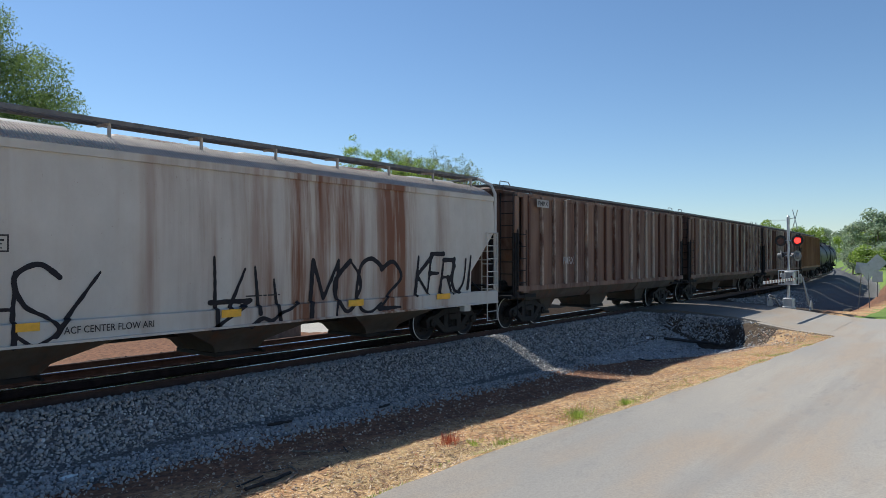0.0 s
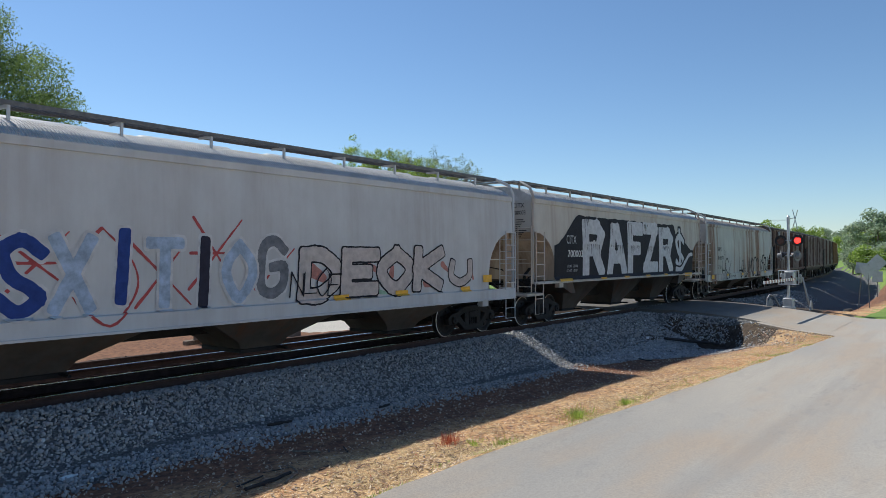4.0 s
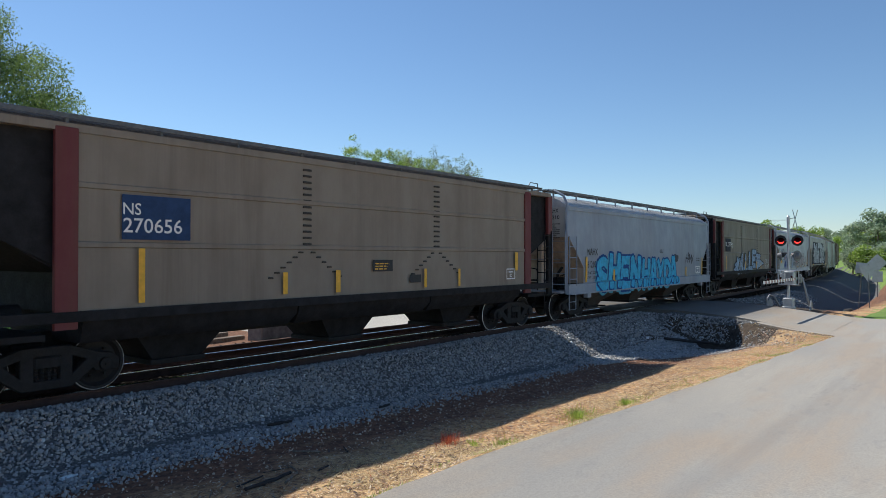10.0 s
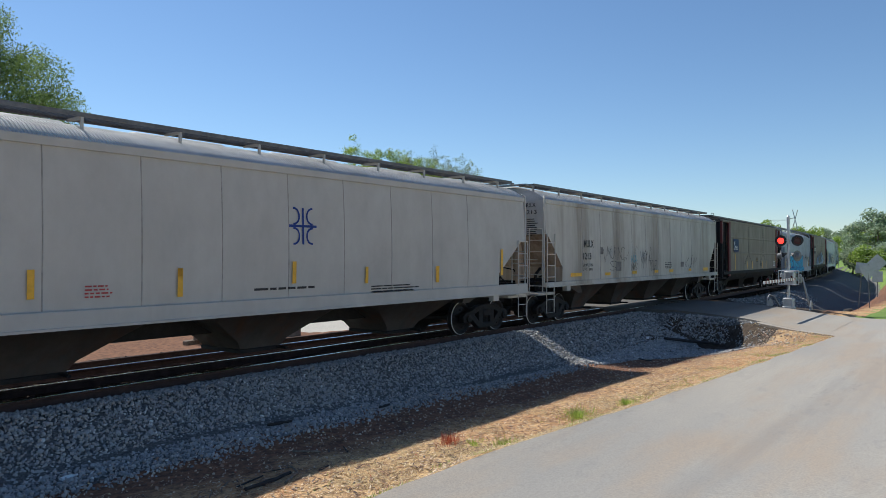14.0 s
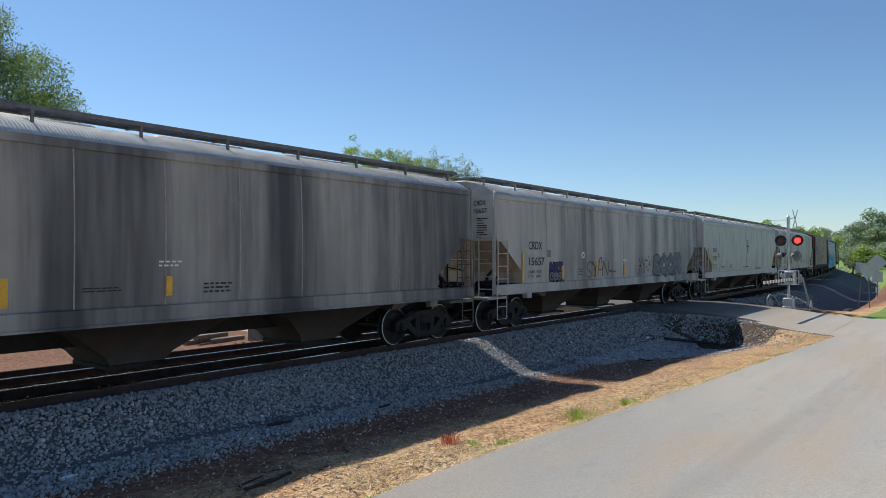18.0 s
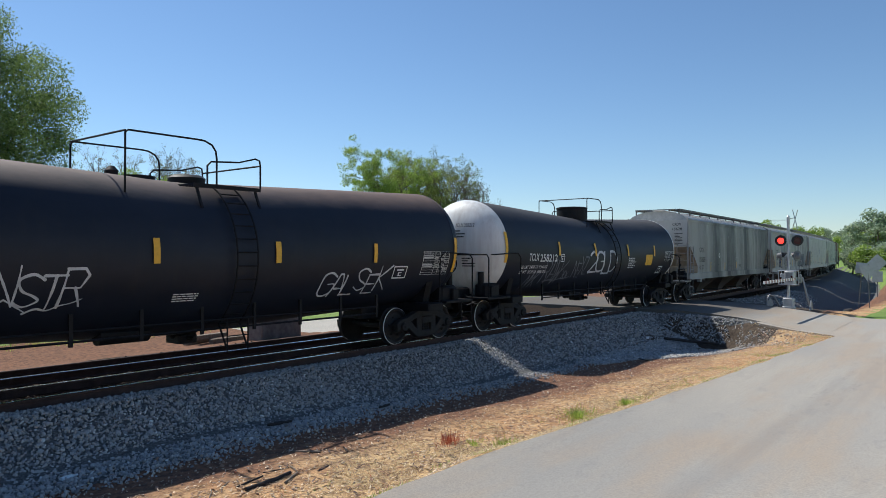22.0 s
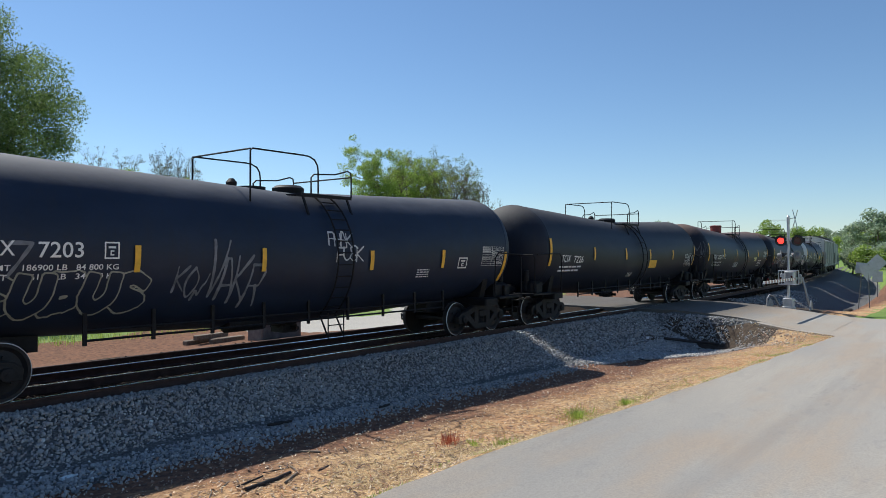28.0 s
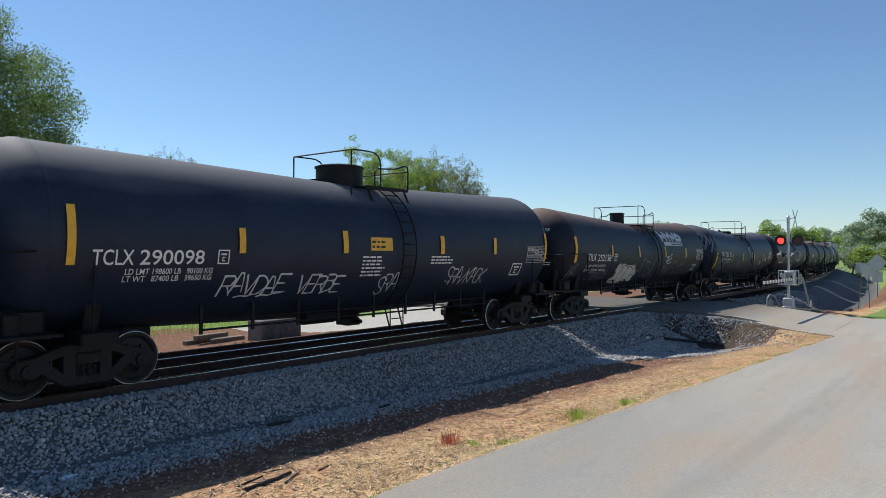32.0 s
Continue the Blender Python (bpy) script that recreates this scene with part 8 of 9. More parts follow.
def signal_lamp(x, y, z, way, lit):
    """A red lamp with round backing plate, hood and lens, facing the way given in degrees."""
    m = pose(x, y, z, 0, 0, way)
    back = part("lamp", Shape().disc_y(0, 0, 0, [(-0.012, 0.25), (-0.012, 0.255), (0.012, 0.255), (0.012, 0.25)], 28).tube([(0, 0, 0), (0, 0.16, 0)], [0.16, 0.1], 16), M_LAMP_BLACK if lit else M_GALV_POST, signal, "black lamp unit with round backing plate" if lit else "bare grey lamp unit facing away", m=m)
    hood, rings = Shape(), []
    for d in (0.0, 0.3):
        arc = [mix(-0.5, math.pi + 0.5, k / 16) for k in range(17)]
        rings.append([(0.16 * math.cos(a), -d * (0.45 + 0.55 * max(0, math.sin(a))), 0.16 * math.sin(a)) for a in arc] + [(0.15 * math.cos(a), -d * (0.45 + 0.55 * max(0, math.sin(a))), 0.15 * math.sin(a)) for a in reversed(arc)])
    hood.rings(rings, True, True)
    part("hood", hood, M_LAMP_BLACK, back)
    part("lens", Shape().disc_y(0, -0.03, 0, [(0.02, 0.145), (-0.01, 0.14), (-0.03, 0.09), (-0.035, 0.02)], 24), M_LENS_LIT if lit else M_LENS_DARK, back, "red glass lens")
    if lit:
        # an added flap covers the steadily glowing lens, so that the lamp flashes
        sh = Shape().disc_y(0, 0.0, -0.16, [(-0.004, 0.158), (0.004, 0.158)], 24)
        flap = part("shutter", sh, M_LENS_DARK, back, "added dark shutter that hides the lit lens", m=pose(0, -0.075, 0.15))
        ADDED_SHUTTERS.append(flap)
    return back


TOWARD = 270.0 + 11.0
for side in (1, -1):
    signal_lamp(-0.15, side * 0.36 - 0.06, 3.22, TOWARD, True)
part("lamp_arm", Shape().tube([(0.1, -0.5, 2.5), (0.1, 0.5, 2.5)], 0.03, 8), M_ALU, signal)
signal_lamp(0.12, 0.36, 2.5, 20.0, False)
signal_lamp(0.12, -0.36, 2.5, 150.0, False)
# gate: machine, lowered striped arm, counterweight
gate = empty("crossing_gate", pose(MX - 0.1, MY - 0.06, MZ + 0.2), "lowered crossing gate with striped arm on its machine", "crossing gate")
part("gate_machine", Shape().bevelled(-0.2, 0.22, -0.24, 0.2, 0.98, 1.58, 0.04), M_ALU, gate, "aluminium gate machine housing")
part("machine_door", Shape().bevelled(-0.225, -0.2, -0.17, 0.13, 1.05, 1.5, 0.01), M_GALV, gate)
part("machine_bracket", Shape().bevelled(-0.08, 0.1, 0.14, 0.4, 1.1, 1.45, 0.02), M_ALU, gate)
sh = Shape()
for z in (0.95, 1.6):
    sh.tube([(-0.34, -0.34, z), (-0.34, 0.4, z), (0.28, 0.4, z), (0.28, -0.34, z), (-0.34, -0.34, z)], 0.022, 6)
for x, y in ((-0.34, -0.34), (-0.34, 0.4), (0.28, 0.4), (0.28, -0.34)):
    sh.tube([(x, y, 0.95), (x, y, 1.6)], 0.022, 6)
part("guard_frame", sh, M_ALU, gate)
for k in range(24):
    x0 = -0.4 - k * 0.25
    part("arm_stripe", Shape().bevelled(x0 - 0.25, x0, -0.34, -0.31, 1.16 + 0.01 * k * 0, 1.28, 0.006), M_WHITE if k % 2 else M_REFLECT_RED, gate)
for k in range(3):
    x0 = -1.2 - k * 2.2
    part("arm_lamp", Shape().tube([(x0, -0.325, 1.28), (x0, -0.325, 1.38)], 0.04, 10), M_LENS_DARK, gate)
part("counterweight_arm", Shape().strip([(-0.1, -0.3, 1.25), (0.75, -0.3, 1.2)], 0.1, 0.03).bevelled(0.7, 0.95, -0.36, -0.24, 1.0, 1.4, 0.02), M_GALV, gate)

# leaning pole with a paddle base, bent guard
pole_x, pole_y = 36.44, 6.3
pz = ground_z(pole_x, pole_y)
leaning = empty("leaning_post", pose(pole_x, pole_y, pz), "pale leaning steel post with a grey plate at its foot", "post")
part("pole", Shape().tube([(0, 0, 0.0), (-0.03, 0.36, 1.55)], 0.045, 10), M_GALV, leaning)
part("foot_plate", Shape().prism_y([(-0.3, 0.0), (0.25, 0.0), (0.12, 0.42), (-0.05, 0.48)], -0.03, 0.03), M_GALV, leaning)
part("tie_rod", Shape().tube([(0, 0.05, 0.3), (-0.3, 0.95, 0.42)], 0.015, 6), M_GALV, leaning)
gx0, gy0 = 35.42, 7.81
guard = empty("bent_guard", pose(gx0, gy0, ground_z(gx0, gy0)), "bent pale sheet metal guard beside the crossing", "guard")
part("hoop", Shape().tube([(-0.35, 0.1, 0.0), (-0.3, 0.1, 0.45), (-0.1, 0.05, 0.62), (0.15, -0.1, 0.55), (0.45, -0.3, 0.0)], 0.04, 8), M_GALV, guard)
part("sheet", Shape().rings([[(-0.25, 0.1, 0.02), (-0.2, 0.1, 0.3), (0.0, 0.05, 0.45)], [(0.2, -0.05, 0.02), (0.15, -0.03, 0.25), (0.08, 0.0, 0.42)]], closed=False), M_GALV, guard)
scrap = part("scrap_plate", Shape().bevelled(-0.25, 0.2, -0.05, 0.05, 0.0, 0.04, 0.01), M_WHITE, m=pose(24.6, 9.6, ground_z(24.6, 9.6) + 0.02, 4, 0, 20))
tagged(scrap, "pale scrap of flat board in the ditch", "scrap")


def sign(x, y, plates, tall, lean, label):
    """A post with sign plates seen from the back; plates of (outline, height)."""
    z = -0.95
    post = empty("road_sign", pose(x, y, z, 0, 0, 0), label, "road sign", "signs beyond the crossing")
    part("sign_post", Shape().strip([(0, 0, -0.6), (lean * 0.2, lean, tall)], 0.06, 0.04), M_GALV_POST, post)
    for outline, h in plates:
        o = part("sign_plate", Shape().prism_y([(a, b2) for a, b2 in outline], -0.006, 0.006), M_SIGN_BACK, post, "bare metal back of the sign", m=pose(lean * 0.2 * h / tall - 0.03, lean * h / tall, h, 0, 0, 110))
    return post


def ngon(r, n, turn=0.0):
    return [(r * math.cos(radians(turn) + 2 * math.pi * k / n), r * math.sin(radians(turn) + 2 * math.pi * k / n)) for k in range(n)]


sign(44.5, 5.4, [(ngon(0.42, 4, 52), 2.5)], 2.6, -0.25, "square road sign seen from behind on a leaning post")
sign(43.9, 4.7, [([(-0.4, 0.35), (0.4, 0.35), (0.4, 0.1), (0, -0.6), (-0.4, 0.1)], 2.35)], 2.6, 0.12, "shield-shaped road sign seen from behind")
sign(56.3, 5.6, [(ngon(0.62, 4, 0), 2.7), ([(-0.32, 0.38), (0.32, 0.38), (0.32, -0.38), (-0.32, -0.38)], 1.75)], 2.9, 0.0, "diamond road sign with a square plate below")
mud = part("dirt_clod", stones("dirt_clod", [(0, 0, 0.1)], [0.28], 5, M_BARK_DARK), None, m=pose(44.9, 5.8, ground_z(44.9, 5.8)))
tagged(mud, "dark clod of earth by the sign posts", "clod")


def utility_pole(x, y, tall, label):
    z = ground_z(x, y)
    p = empty("utility_pole", pose(x, y, z), label, "utility pole", "utility poles")
    part("pole", Shape().tube([(0, 0, -0.3), (0, 0, tall)], [0.15, 0.1], 10), M_BARK, p)
    part("crossarm", Shape().bevelled(-0.06, 0.06, -1.1, 1.1, tall - 0.5, tall - 0.38, 0.01), M_BARK, p)
    for k in (-1, 0, 1):
        part("insulator", Shape().tube([(0, k * 0.95, tall - 0.38), (0, k * 0.95, tall - 0.22)], [0.05, 0.03], 8), M_GALV, p)
    return Vector((x, y, z + tall))


p1, p2 = utility_pole(118, 8.0, 6.3, "wooden utility pole by the far road"), utility_pole(78, -16, 6.8, "wooden utility pole outside the near woods")
p3 = utility_pole(175, 22, 6.2, "wooden utility pole against the far trees")
for a, b2 in ((p1, p2), (p1, p3)):
    for k, (dz, dy) in enumerate(((-0.2, -0.9), (-0.2, 0.9), (-1.2, 0.0), (-1.45, 0.05))):
        line = []
        for i in range(17):
            q = i / 16
            line.append(a.lerp(b2, q) + Vector((0, dy, dz - 1.1 * 4 * q * (1 - q) * (1 + 0.2 * k))))
        tagged(part("overhead_wire", Shape().tube(line, 0.022, 5), M_ALU), "sagging overhead cable between utility poles", "cable", "overhead wires")
# ---- trees, house and things beyond the track ----
L_DEEP = leafy("dark_green_leaves", (0.08, 0.13, 0.035), (0.27, 0.36, 0.11), 0.58)
L_SPRING = leafy("spring_green_leaves", (0.2, 0.3, 0.045), (0.4, 0.5, 0.12), 0.55)
# paler, greyer green: haze of the distance is put into the leaf colour
L_HAZED = leafy("hazed_green_leaves", (0.22, 0.29, 0.18), (0.46, 0.53, 0.36), 0.6)
L_OLIVE = leafy("olive_spring_leaves", (0.13, 0.17, 0.04), (0.34, 0.38, 0.11), 0.5)
L_BUD = leafy("bud_leaves", (0.16, 0.14, 0.09), (0.24, 0.26, 0.12), 0.3)
M_TRUNK = plain("grey_brown_bark", (0.17, 0.14, 0.11), 0.9, 0, 0.4, 12, 0.7)


def leaf_cloud(name, centres, radius, count, size, mat, rng, squash=0.8):
    """Many small bent leaves gathered in clumps round the centres."""
    m = count
    c = np.array(centres)[rng.integers(0, len(centres), m)]
    d = rng.normal(size=(m, 3))
    d /= np.linalg.norm(d, axis=1)[:, None]
    rad = radius * rng.uniform(0.25, 1.0, m) ** 0.6
    p = c + d * rad[:, None] * np.array([1, 1, squash])
    n = d + rng.normal(scale=0.7, size=(m, 3))
    n /= np.linalg.norm(n, axis=1)[:, None]
    u = np.cross(n, rng.normal(size=(m, 3)))
    u /= np.linalg.norm(u, axis=1)[:, None]
    w = np.cross(n, u)
    s = size * rng.uniform(0.5, 1.3, m)[:, None]
    q = np.stack([p - u * s, p + w * s * 0.5 - n * s * 0.15, p + u * s, p - w * s * 0.5 - n * s * 0.15], 1)
    me = bpy.data.meshes.new(name)
    me.vertices.add(m * 4)
    me.vertices.foreach_set("co", q.reshape(-1))
    me.loops.add(m * 4)
    me.loops.foreach_set("vertex_index", np.arange(m * 4))
    me.polygons.add(m)
    me.polygons.foreach_set("loop_start", np.arange(0, m * 4, 4))
    me.materials.append(mat)
    me.update(calc_edges=True)
    return me


def tree(x, y, tall, spread, mat, seed, label, leaves=5000, leaf=0.14, clump=1.0, bare=0.3, twigs=True, low=0.25, category="tree", group="trees", crown=None):
    """Trunk, limbs that fork, twigs, and clumps of leaves about the limb ends."""
    rng = random.Random(seed)
    base = empty("tree", pose(x, y, ground_z(x, y) - 0.05), label, category, group)
    sh, ends, tips = Shape(), [], []
    top = tall * 0.62
    r0 = 0.022 * tall
    lean = (rng.uniform(-0.04, 0.04) * tall, rng.uniform(-0.04, 0.04) * tall)
    sh.tube([(0, 0, 0), (lean[0] * 0.3, lean[1] * 0.3, top * 0.4), (lean[0], lean[1], top), (lean[0] * 1.2, lean[1] * 1.2, tall * 0.86)], [r0 * 1.25, r0, r0 * 0.6, r0 * 0.15], 9)
    part("trunk", sh, M_TRUNK, base)
    sh = Shape()
    count = 11
    for i in range(count):
        a = i * 2.4 + rng.uniform(-0.4, 0.4)
        h = mix(low * tall, tall * 0.8, (i / (count - 1)) ** 0.9)
        f = h / tall
        reach = spread * (1.0 - 0.75 * max(0.0, (f - 0.35) / 0.65) ** 1.4) * rng.uniform(0.75, 1.05)
        rise = tall * rng.uniform(0.08, 0.2)
        p0 = Vector((lean[0] * f, lean[1] * f, h))
        p2 = Vector((reach * math.cos(a), reach * math.sin(a), min(tall * 0.97, h + rise)))
        p1 = p0.lerp(p2, 0.5) + Vector((0, 0, rise * 0.1))
        r = r0 * mix(0.5, 0.2, f)
        sh.tube([p0, p1, p2], [r, r * 0.55, r * 0.15], 6)
        for k in range(5):
            q = p0.lerp(p2, rng.uniform(0.4, 1.0))
            e = q + Vector((rng.uniform(-1, 1), rng.uniform(-1, 1), rng.uniform(0.0, 1.1))) * spread * 0.3
            e.z = min(e.z, tall)
            sh.tube([q, e], [r * 0.3, r * 0.06], 5)
            ends.append(tuple(e))
            for _ in range(5 if twigs else 0):
                t = e + Vector((rng.uniform(-1, 1), rng.uniform(-1, 1), rng.uniform(-0.1, 1.2))) * spread * 0.14
                sh.tube([q.lerp(e, rng.uniform(0.5, 1.0)), t], [r * 0.09, r * 0.03], 4)
                tips.append(tuple(t))
        ends.append(tuple(p2))
    ends.append((lean[0] * 1.2, lean[1] * 1.2, tall * 0.9))
    part("branchwork", sh, M_TRUNK, base)
    g = np.random.default_rng(seed)
    if leaves:
        keep, size = [e for e in ends if rng.random() > bare] or ends, spread * 0.3 * clump
        if crown:
            zc, rx, rz, lumps, size = crown
            d = g.normal(size=(lumps, 3))
            d *= (g.uniform(0.12, 1.0, lumps) ** 0.38 / np.linalg.norm(d, axis=1))[:, None]
            keep = d * np.array([rx - size * 0.6, rx - size * 0.6, rz - size * 0.5]) + np.array([0, 0, zc])
        part("crown", leaf_cloud("crown", keep, size, leaves, leaf, mat, g), None, base, "clumps of small leaves with gaps")
    return base


def twig_tree(x, y, tall, spread, mat, seed, label, leaves=9000, leaf=0.07, full=0.6, clump=0.3, stems=1, fork=0.27):
    """An open spring tree: limbs fork again and again into fine twigs, and small leaves sit along the twigs, thickest low down."""
    rng = random.Random(seed)
    base = empty("tree", pose(x, y, ground_z(x, y) - 0.05), label, "tree", "trees")
    bars, twigs = [], []

    def grow(p, d, ln, r, level):
        q = p + d * ln * 0.5 + Vector((rng.uniform(-1, 1), rng.uniform(-1, 1), rng.uniform(-0.3, 0.6))) * ln * 0.07
        e = q + (d + Vector((rng.uniform(-1, 1), rng.uniform(-1, 1), 0.25)) * 0.22).normalized() * ln * 0.5
        bars.append((level, [p, q, e], [r, r * 0.75, r * 0.45]))
        if level == 4:
            twigs.append((q, e))
            return
        n = (7, 5, 4, 4)[level]
        for i in range(n):
            t = mix(0.35 if level else fork, 1.0, (i + rng.random() * 0.6) / n)
            at = p.lerp(q, t * 2) if t < 0.5 else q.lerp(e, t * 2 - 1)
            a = i * 2.4 + rng.uniform(-0.5, 0.5)
            side = d.orthogonal().normalized()
            side = Matrix.Rotation(a, 3, d) @ side
            way = (d * rng.uniform(0.55, 1.0) + side * rng.uniform(0.55, 1.0) + Vector((0, 0, 0.18))).normalized()
            grow(at, way, ln * rng.uniform(0.5, 0.72) * (1.1 - 0.35 * t), r * mix(0.5, 0.36, t), level + 1)

    for k in range(stems):
        a = k * 2.4 + 0.7
        out = Vector((math.cos(a), math.sin(a), 0)) * (0.0 if stems == 1 else 0.35)
        grow(Vector((0, 0, 0)), (Vector((0, 0, 1)) + out).normalized(), 1.0, 0.03, 0)
    ends = [e for _, e in twigs]
    kz = tall / max(e.z for e in ends)
    reach = sorted(math.hypot(e.x, e.y) for e in ends)[int(len(ends) * 0.97)]
    grown = Vector((spread / reach, spread / reach, kz))
    fit = lambda v: Vector((v.x * grown.x, v.y * grown.y, v.z * grown.z))
    trunk, work = Shape(), Shape()
    for level, pts, rr in bars:
        (trunk if level == 0 else work).tube([fit(v) for v in pts], [max(0.005, v * tall * 0.6) for v in rr], (9, 6, 5, 4, 3)[level], caps=level < 2)
    part("trunk", trunk, M_TRUNK, base)
    part("branchwork", work, M_TRUNK, base)
    spots = []
    for q, e in twigs:
        f = e.z * kz / tall
        dense = full * mix(1.6, 0.35, smooth(0.45, 1.0, f)) * (0.55 + 0.9 * (noise.noise(fit(e) * 0.55 + Vector((seed, 0, 0))) + 0.35))
        for k in range(3):
            if rng.random() < dense:
                spots.append(tuple(fit(q.lerp(e, rng.uniform(0.1, 1.0)))))
    part("crown", leaf_cloud("crown", spots, clump, leaves, leaf, mat, np.random.default_rng(seed)), None, base, "sprays of small young leaves along the twigs")
    return base


tree(11.05, 44.3, 15.0, 7.2, L_DEEP, 11, "large dark green leafy tree beyond the track", 360000, 0.07, low=0.1, crown=(8.7, 9.2, 9.3, 620, 1.15))
twig_tree(44.5, 39.0, 12.8, 4.9, L_SPRING, 23, "spring green tree with bare upper twigs", 52000, 0.075, 0.9, 0.42)
twig_tree(47.7, 36.7, 12.4, 5.0, L_OLIVE, 37, "half-bare spring tree beside the leafy one", 22000, 0.065, 0.6, 0.32, 2)
twig_tree(49.3, 34.7, 11.0, 3.2, L_BUD, 39, "nearly bare tree in early bud", 5000, 0.06, 0.4, 0.25, 2)
twig_tree(23.4, 38.6, 9.7, 2.3, L_BUD, 41, "slender budding tree with mostly bare twigs", 9000, 0.042, 0.7, 0.2)
twig_tree(22.4, 44.4, 10.0, 2.5, L_BUD, 47, "rounded budding tree with bare twigs", 9000, 0.045, 0.7, 0.2)
tree(18.6, 36.4, 6.4, 2.6, L_SPRING, 53, "bright spring green young tree", 38000, 0.065, low=0.1, crown=(4.2, 3.1, 3.7, 75, 0.7))
tree(21.8, 36.0, 6.2, 2.0, L_SPRING, 59, "bright spring green sapling", 30000, 0.065, low=0.08, crown=(4.0, 2.6, 3.5, 60, 0.65))
for x, y, tall, seed in ((24.0, 34.4, 5.9, 63), (25.7, 33.0, 5.2, 64), (20.3, 35.9, 6.6, 65)):
    tree(x, y, tall, 2.0, L_SPRING, seed, "spring green shrub before the white house", 22000, 0.065, low=0.06, crown=(tall * 0.5, 2.0, tall * 0.52, 50, 0.6))
tree(16.0, 34.2, 4.2, 1.9, L_SPRING, 61, "low bright green leafy bush", 14000, 0.065, low=0.05, crown=(2.2, 2.2, 2.1, 36, 0.6))
# far woods
far = random.Random(9)


def far_tree(px, depth, tall, spread, seed, mat=L_HAZED):
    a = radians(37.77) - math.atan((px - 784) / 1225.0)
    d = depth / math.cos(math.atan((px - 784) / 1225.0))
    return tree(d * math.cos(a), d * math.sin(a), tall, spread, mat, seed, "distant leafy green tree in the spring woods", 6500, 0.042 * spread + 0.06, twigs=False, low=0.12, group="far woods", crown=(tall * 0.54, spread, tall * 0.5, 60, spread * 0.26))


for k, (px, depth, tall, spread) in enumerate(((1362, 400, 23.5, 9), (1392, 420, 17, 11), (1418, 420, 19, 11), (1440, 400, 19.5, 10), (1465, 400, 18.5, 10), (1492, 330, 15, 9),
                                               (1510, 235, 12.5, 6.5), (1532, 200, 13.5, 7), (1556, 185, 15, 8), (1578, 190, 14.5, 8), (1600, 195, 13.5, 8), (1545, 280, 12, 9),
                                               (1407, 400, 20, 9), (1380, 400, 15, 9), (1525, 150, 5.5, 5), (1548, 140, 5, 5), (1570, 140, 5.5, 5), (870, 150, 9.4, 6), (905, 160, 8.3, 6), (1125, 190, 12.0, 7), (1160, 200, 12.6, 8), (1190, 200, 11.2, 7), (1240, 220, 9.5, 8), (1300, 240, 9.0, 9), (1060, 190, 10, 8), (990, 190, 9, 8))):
    far_tree(px, depth, tall, spread, 100 + k, L_HAZED if k % 3 else L_SPRING)

# white house behind the bushes
M_SIDING, n, l, b = material("white_lap_siding", 0.7)
c = coords_of(n)
w = n.new("ShaderNodeTexWave")
w.wave_type, w.bands_direction, w.wave_profile = "BANDS", "Z", "SAW"
w.inputs["Scale"].default_value = 2.6
l.new(c, w.inputs["Vector"])
l.new(blend(n, l, ramp(n, l, noise_node(n, l, c, 1.2), 0.3, 0.7), (0.66, 0.67, 0.66), (0.76, 0.77, 0.77)), b.inputs["Base Color"])
bump(n, l, b, w.outputs["Fac"], 0.5, 0.02)
M_ROOF = plain("grey_shingles", (0.16, 0.155, 0.15), 0.9, 0, 0.3, 9, 0.6)
M_SHUTTER = plain("dark_shutter", (0.05, 0.055, 0.07), 0.6, 0, 0.2, 6)
M_PANE, n, l, b = material("dark_window_glass", 0.05)
b.inputs["Base Color"].default_value = (0.03, 0.035, 0.04, 1)
hx, hy = 22.5, 52.0
house = empty("house", pose(hx, hy, -0.65), "white clapboard house with dark shutters behind bushes", "house")
part("wall", Shape().box(-5.5, 4.5, 0, 7, 0.3, 3.0), M_SIDING, house)
part("foundation", Shape().box(-5.45, 4.45, 0.05, 6.95, -0.3, 0.3), M_CONCRETE, house)
part("roof", Shape().prism_x([(-0.5, 2.95), (3.5, 4.6), (7.5, 2.95), (7.5, 3.1), (3.5, 4.78), (-0.5, 3.1)], -5.9, 4.9), M_ROOF, house)
for x in (-3.8, -0.8, 2.6):
    wd = part("window", Shape().box(x - 0.55, x + 0.55, -0.05, 0.02, 1.1, 2.4), M_WHITE, house)
    part("pane", Shape().box(x - 0.46, x + 0.46, -0.06, -0.04, 1.18, 1.72), M_PANE, wd)
    part("pane", Shape().box(x - 0.46, x + 0.46, -0.06, -0.04, 1.78, 2.32), M_PANE, wd)
    for s in (-1, 1):
        part("shutter", Shape().bevelled(x + s * 0.78 - 0.2, x + s * 0.78 + 0.2, -0.06, 0.01, 1.08, 2.42, 0.01), M_SHUTTER, house)
porch = empty("deck", pose(25.0, 44.0, -0.65), "grey wooden deck with an upright slat railing", "deck")
part("deck_floor", Shape().box(-1.6, 1.6, -1.0, 1.0, 0.35, 0.45), M_SIGN_BACK, porch)
for k in range(17):
    part("baluster", Shape().box(-1.6 + k * 0.2 - 0.025, -1.6 + k * 0.2 + 0.025, -1.0, -0.95, 0.45, 1.4), M_SIGN_BACK, porch)
part("rail_cap", Shape().box(-1.65, 1.65, -1.03, -0.92, 1.4, 1.46), M_SIGN_BACK, porch)
for x in (-1.5, 1.5):
    for y in (-0.9, 0.9):
        part("deck_post", Shape().box(x - 0.06, x + 0.06, y - 0.06, y + 0.06, -0.1, 2.4 if y < 0 else 0.4), M_SIGN_BACK, porch)

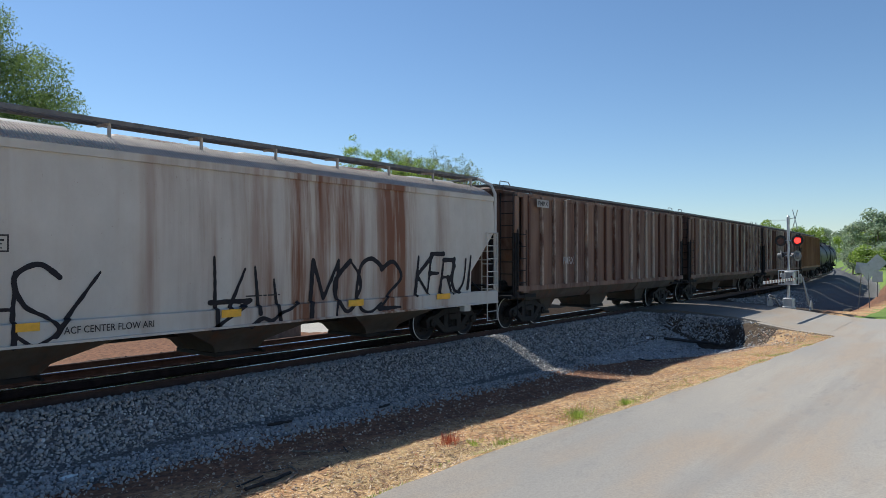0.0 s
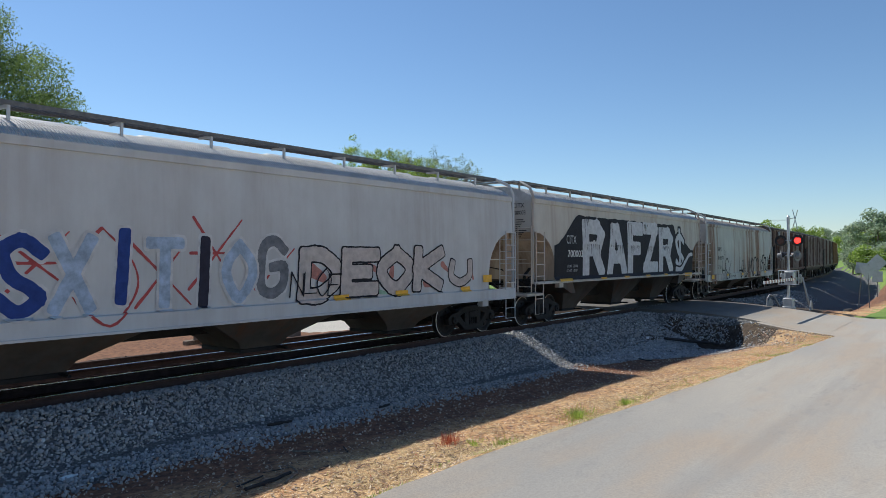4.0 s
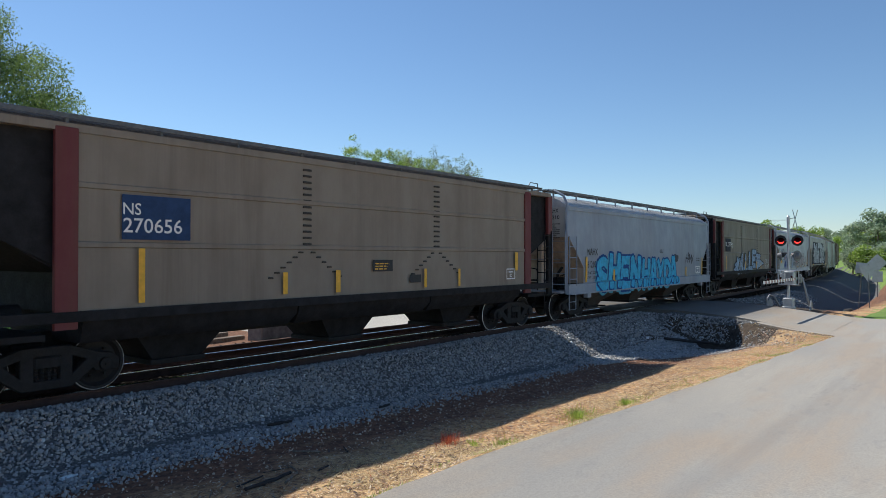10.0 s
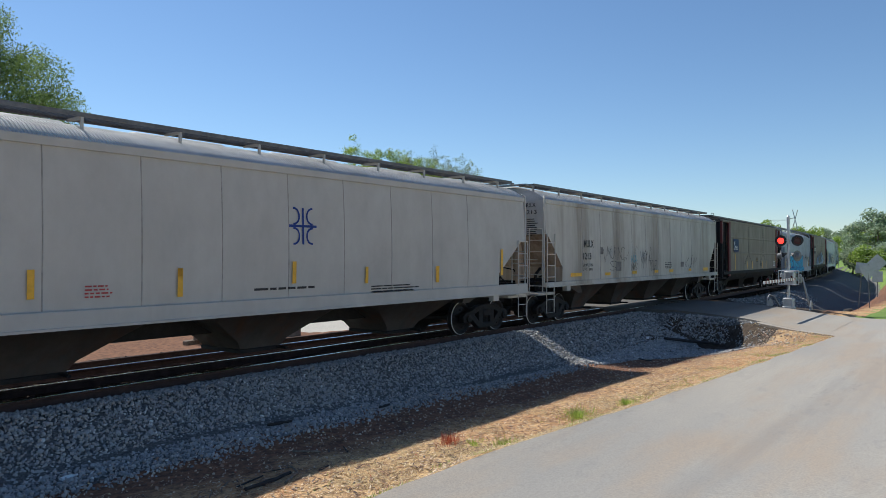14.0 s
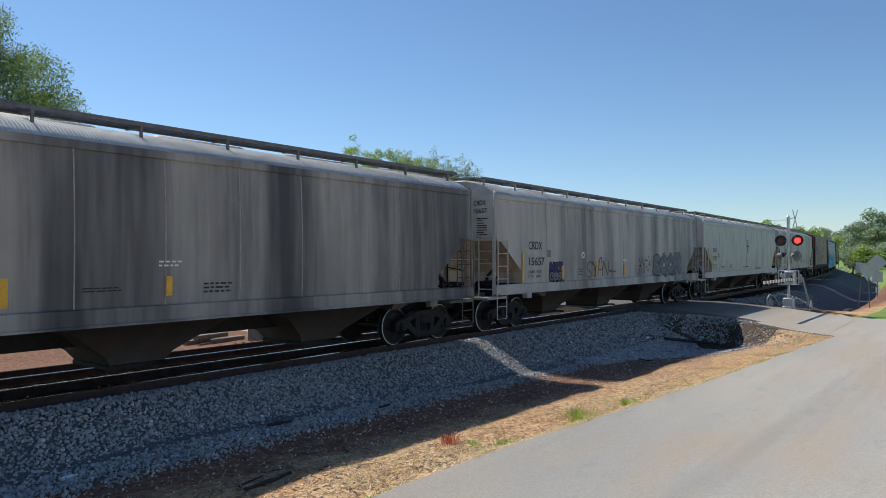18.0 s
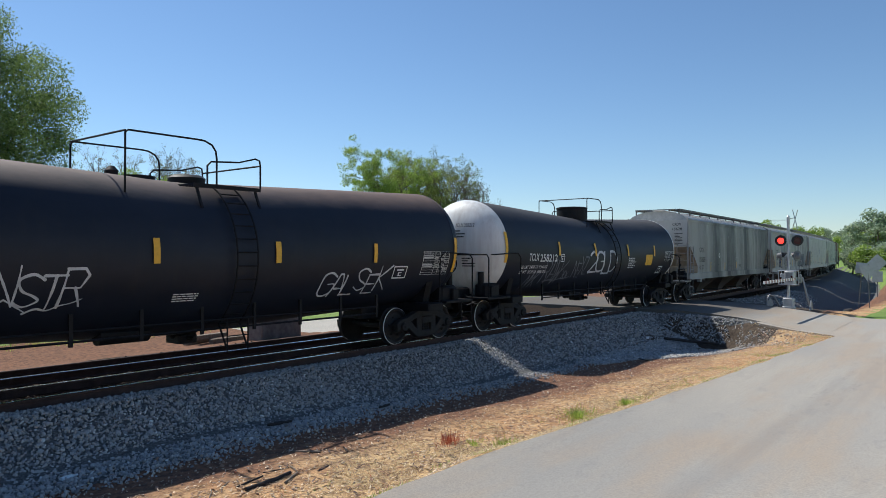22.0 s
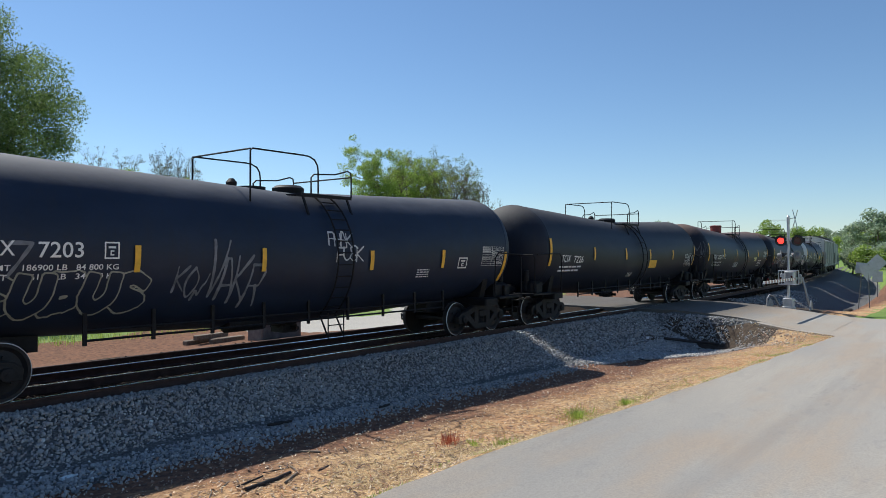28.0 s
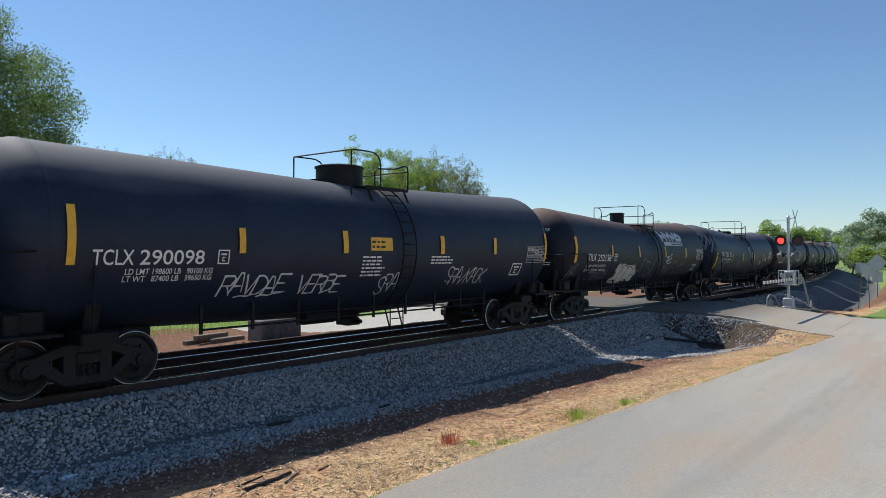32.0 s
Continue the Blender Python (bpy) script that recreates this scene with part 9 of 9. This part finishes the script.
M_OLD_BLOCK = plain("stained_old_concrete", (0.17, 0.15, 0.14), 0.9, 0, 0.35, 5, 0.5)
# concrete block and old ties across the siding
block = part("concrete_block", Shape().bevelled(-1.0, 1.0, -0.35, 0.35, 0.0, 0.78, 0.04), M_OLD_BLOCK, m=pose(15.9, 19.9, -0.78, 0, 0, 8))
tagged(block, "grey cast concrete block beside the siding", "concrete block")
for k, (x, y, z, a) in enumerate(((13.6, 21.0, 0.0, 14), (14.4, 20.6, 0.0, 6), (13.9, 20.8, 0.15, 10))):
    ob = part("old_tie", Shape().bevelled(-0.7, 0.7, -0.1, 0.1, 0.0, 0.15, 0.015), M_BARK, m=pose(x, y, ground_z(x, y) + z - 0.01, 0, 0, a))
    tagged(ob, "weathered old timber tie lying in red dirt", "timber", "old ties by the siding")
roots = []
for _ in range(5000):
    x, y = far.uniform(3, 19), far.uniform(23.5, 33)
    a = far.uniform(0, 6.283)
    roots.append(((x, y, ground_z(x, y)), (0.3 * math.cos(a), 0.3 * math.sin(a), 0.9), far.uniform(0.1, 0.35), 0.02))
tagged(part("lawn_grass", blades("lawn_grass", roots, M_GRASS), None), "long spring grass on the lawn edge", "grass", kind="stuff")
# ---- movement ----
def car_pose(s, half):
    a, _ = on_track(s - half)
    b2, _ = on_track(s + half)
    d = b2 - a
    return Matrix.Translation((a + b2) / 2) @ pose(0, 0, 0, 0, 0, math.degrees(math.atan2(d.y, d.x)))


def motions():
    for car, start, half in CARS:
        walk(car, [(t, car_pose(start + SPEED * t, half)) for t in [0.5 * k for k in range(65)]])
    turn = math.degrees(SPEED / WHEEL_R)
    for w, x in WHEELS_TO_ROLL:
        times = sorted({round(k * 2 / 30, 4) for k in range(481)} | {32.0})
        walk(w, [(t, pose(x, 0, WHEEL_R, 0, turn * t, 0)) for t in times])
        # every other wheelset rolls in step with this one
        for o in ROLLING:
            if abs(o.location.x - x) < 0.01:
                o.rotation_mode = "QUATERNION"
                keys = o.animation_data_create()
                keys.action = w.animation_data.action
                keys.action_slot = w.animation_data.action_slot
    # the two lamps flash in turn: an added shutter swings up under its hood and back
    for k, flap in enumerate(ADDED_SHUTTERS):
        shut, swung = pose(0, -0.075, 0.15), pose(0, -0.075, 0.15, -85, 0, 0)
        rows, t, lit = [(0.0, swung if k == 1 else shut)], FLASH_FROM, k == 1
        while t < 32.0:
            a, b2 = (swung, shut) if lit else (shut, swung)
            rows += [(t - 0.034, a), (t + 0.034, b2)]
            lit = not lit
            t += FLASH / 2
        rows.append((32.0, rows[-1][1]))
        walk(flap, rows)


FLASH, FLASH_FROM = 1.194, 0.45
motions()
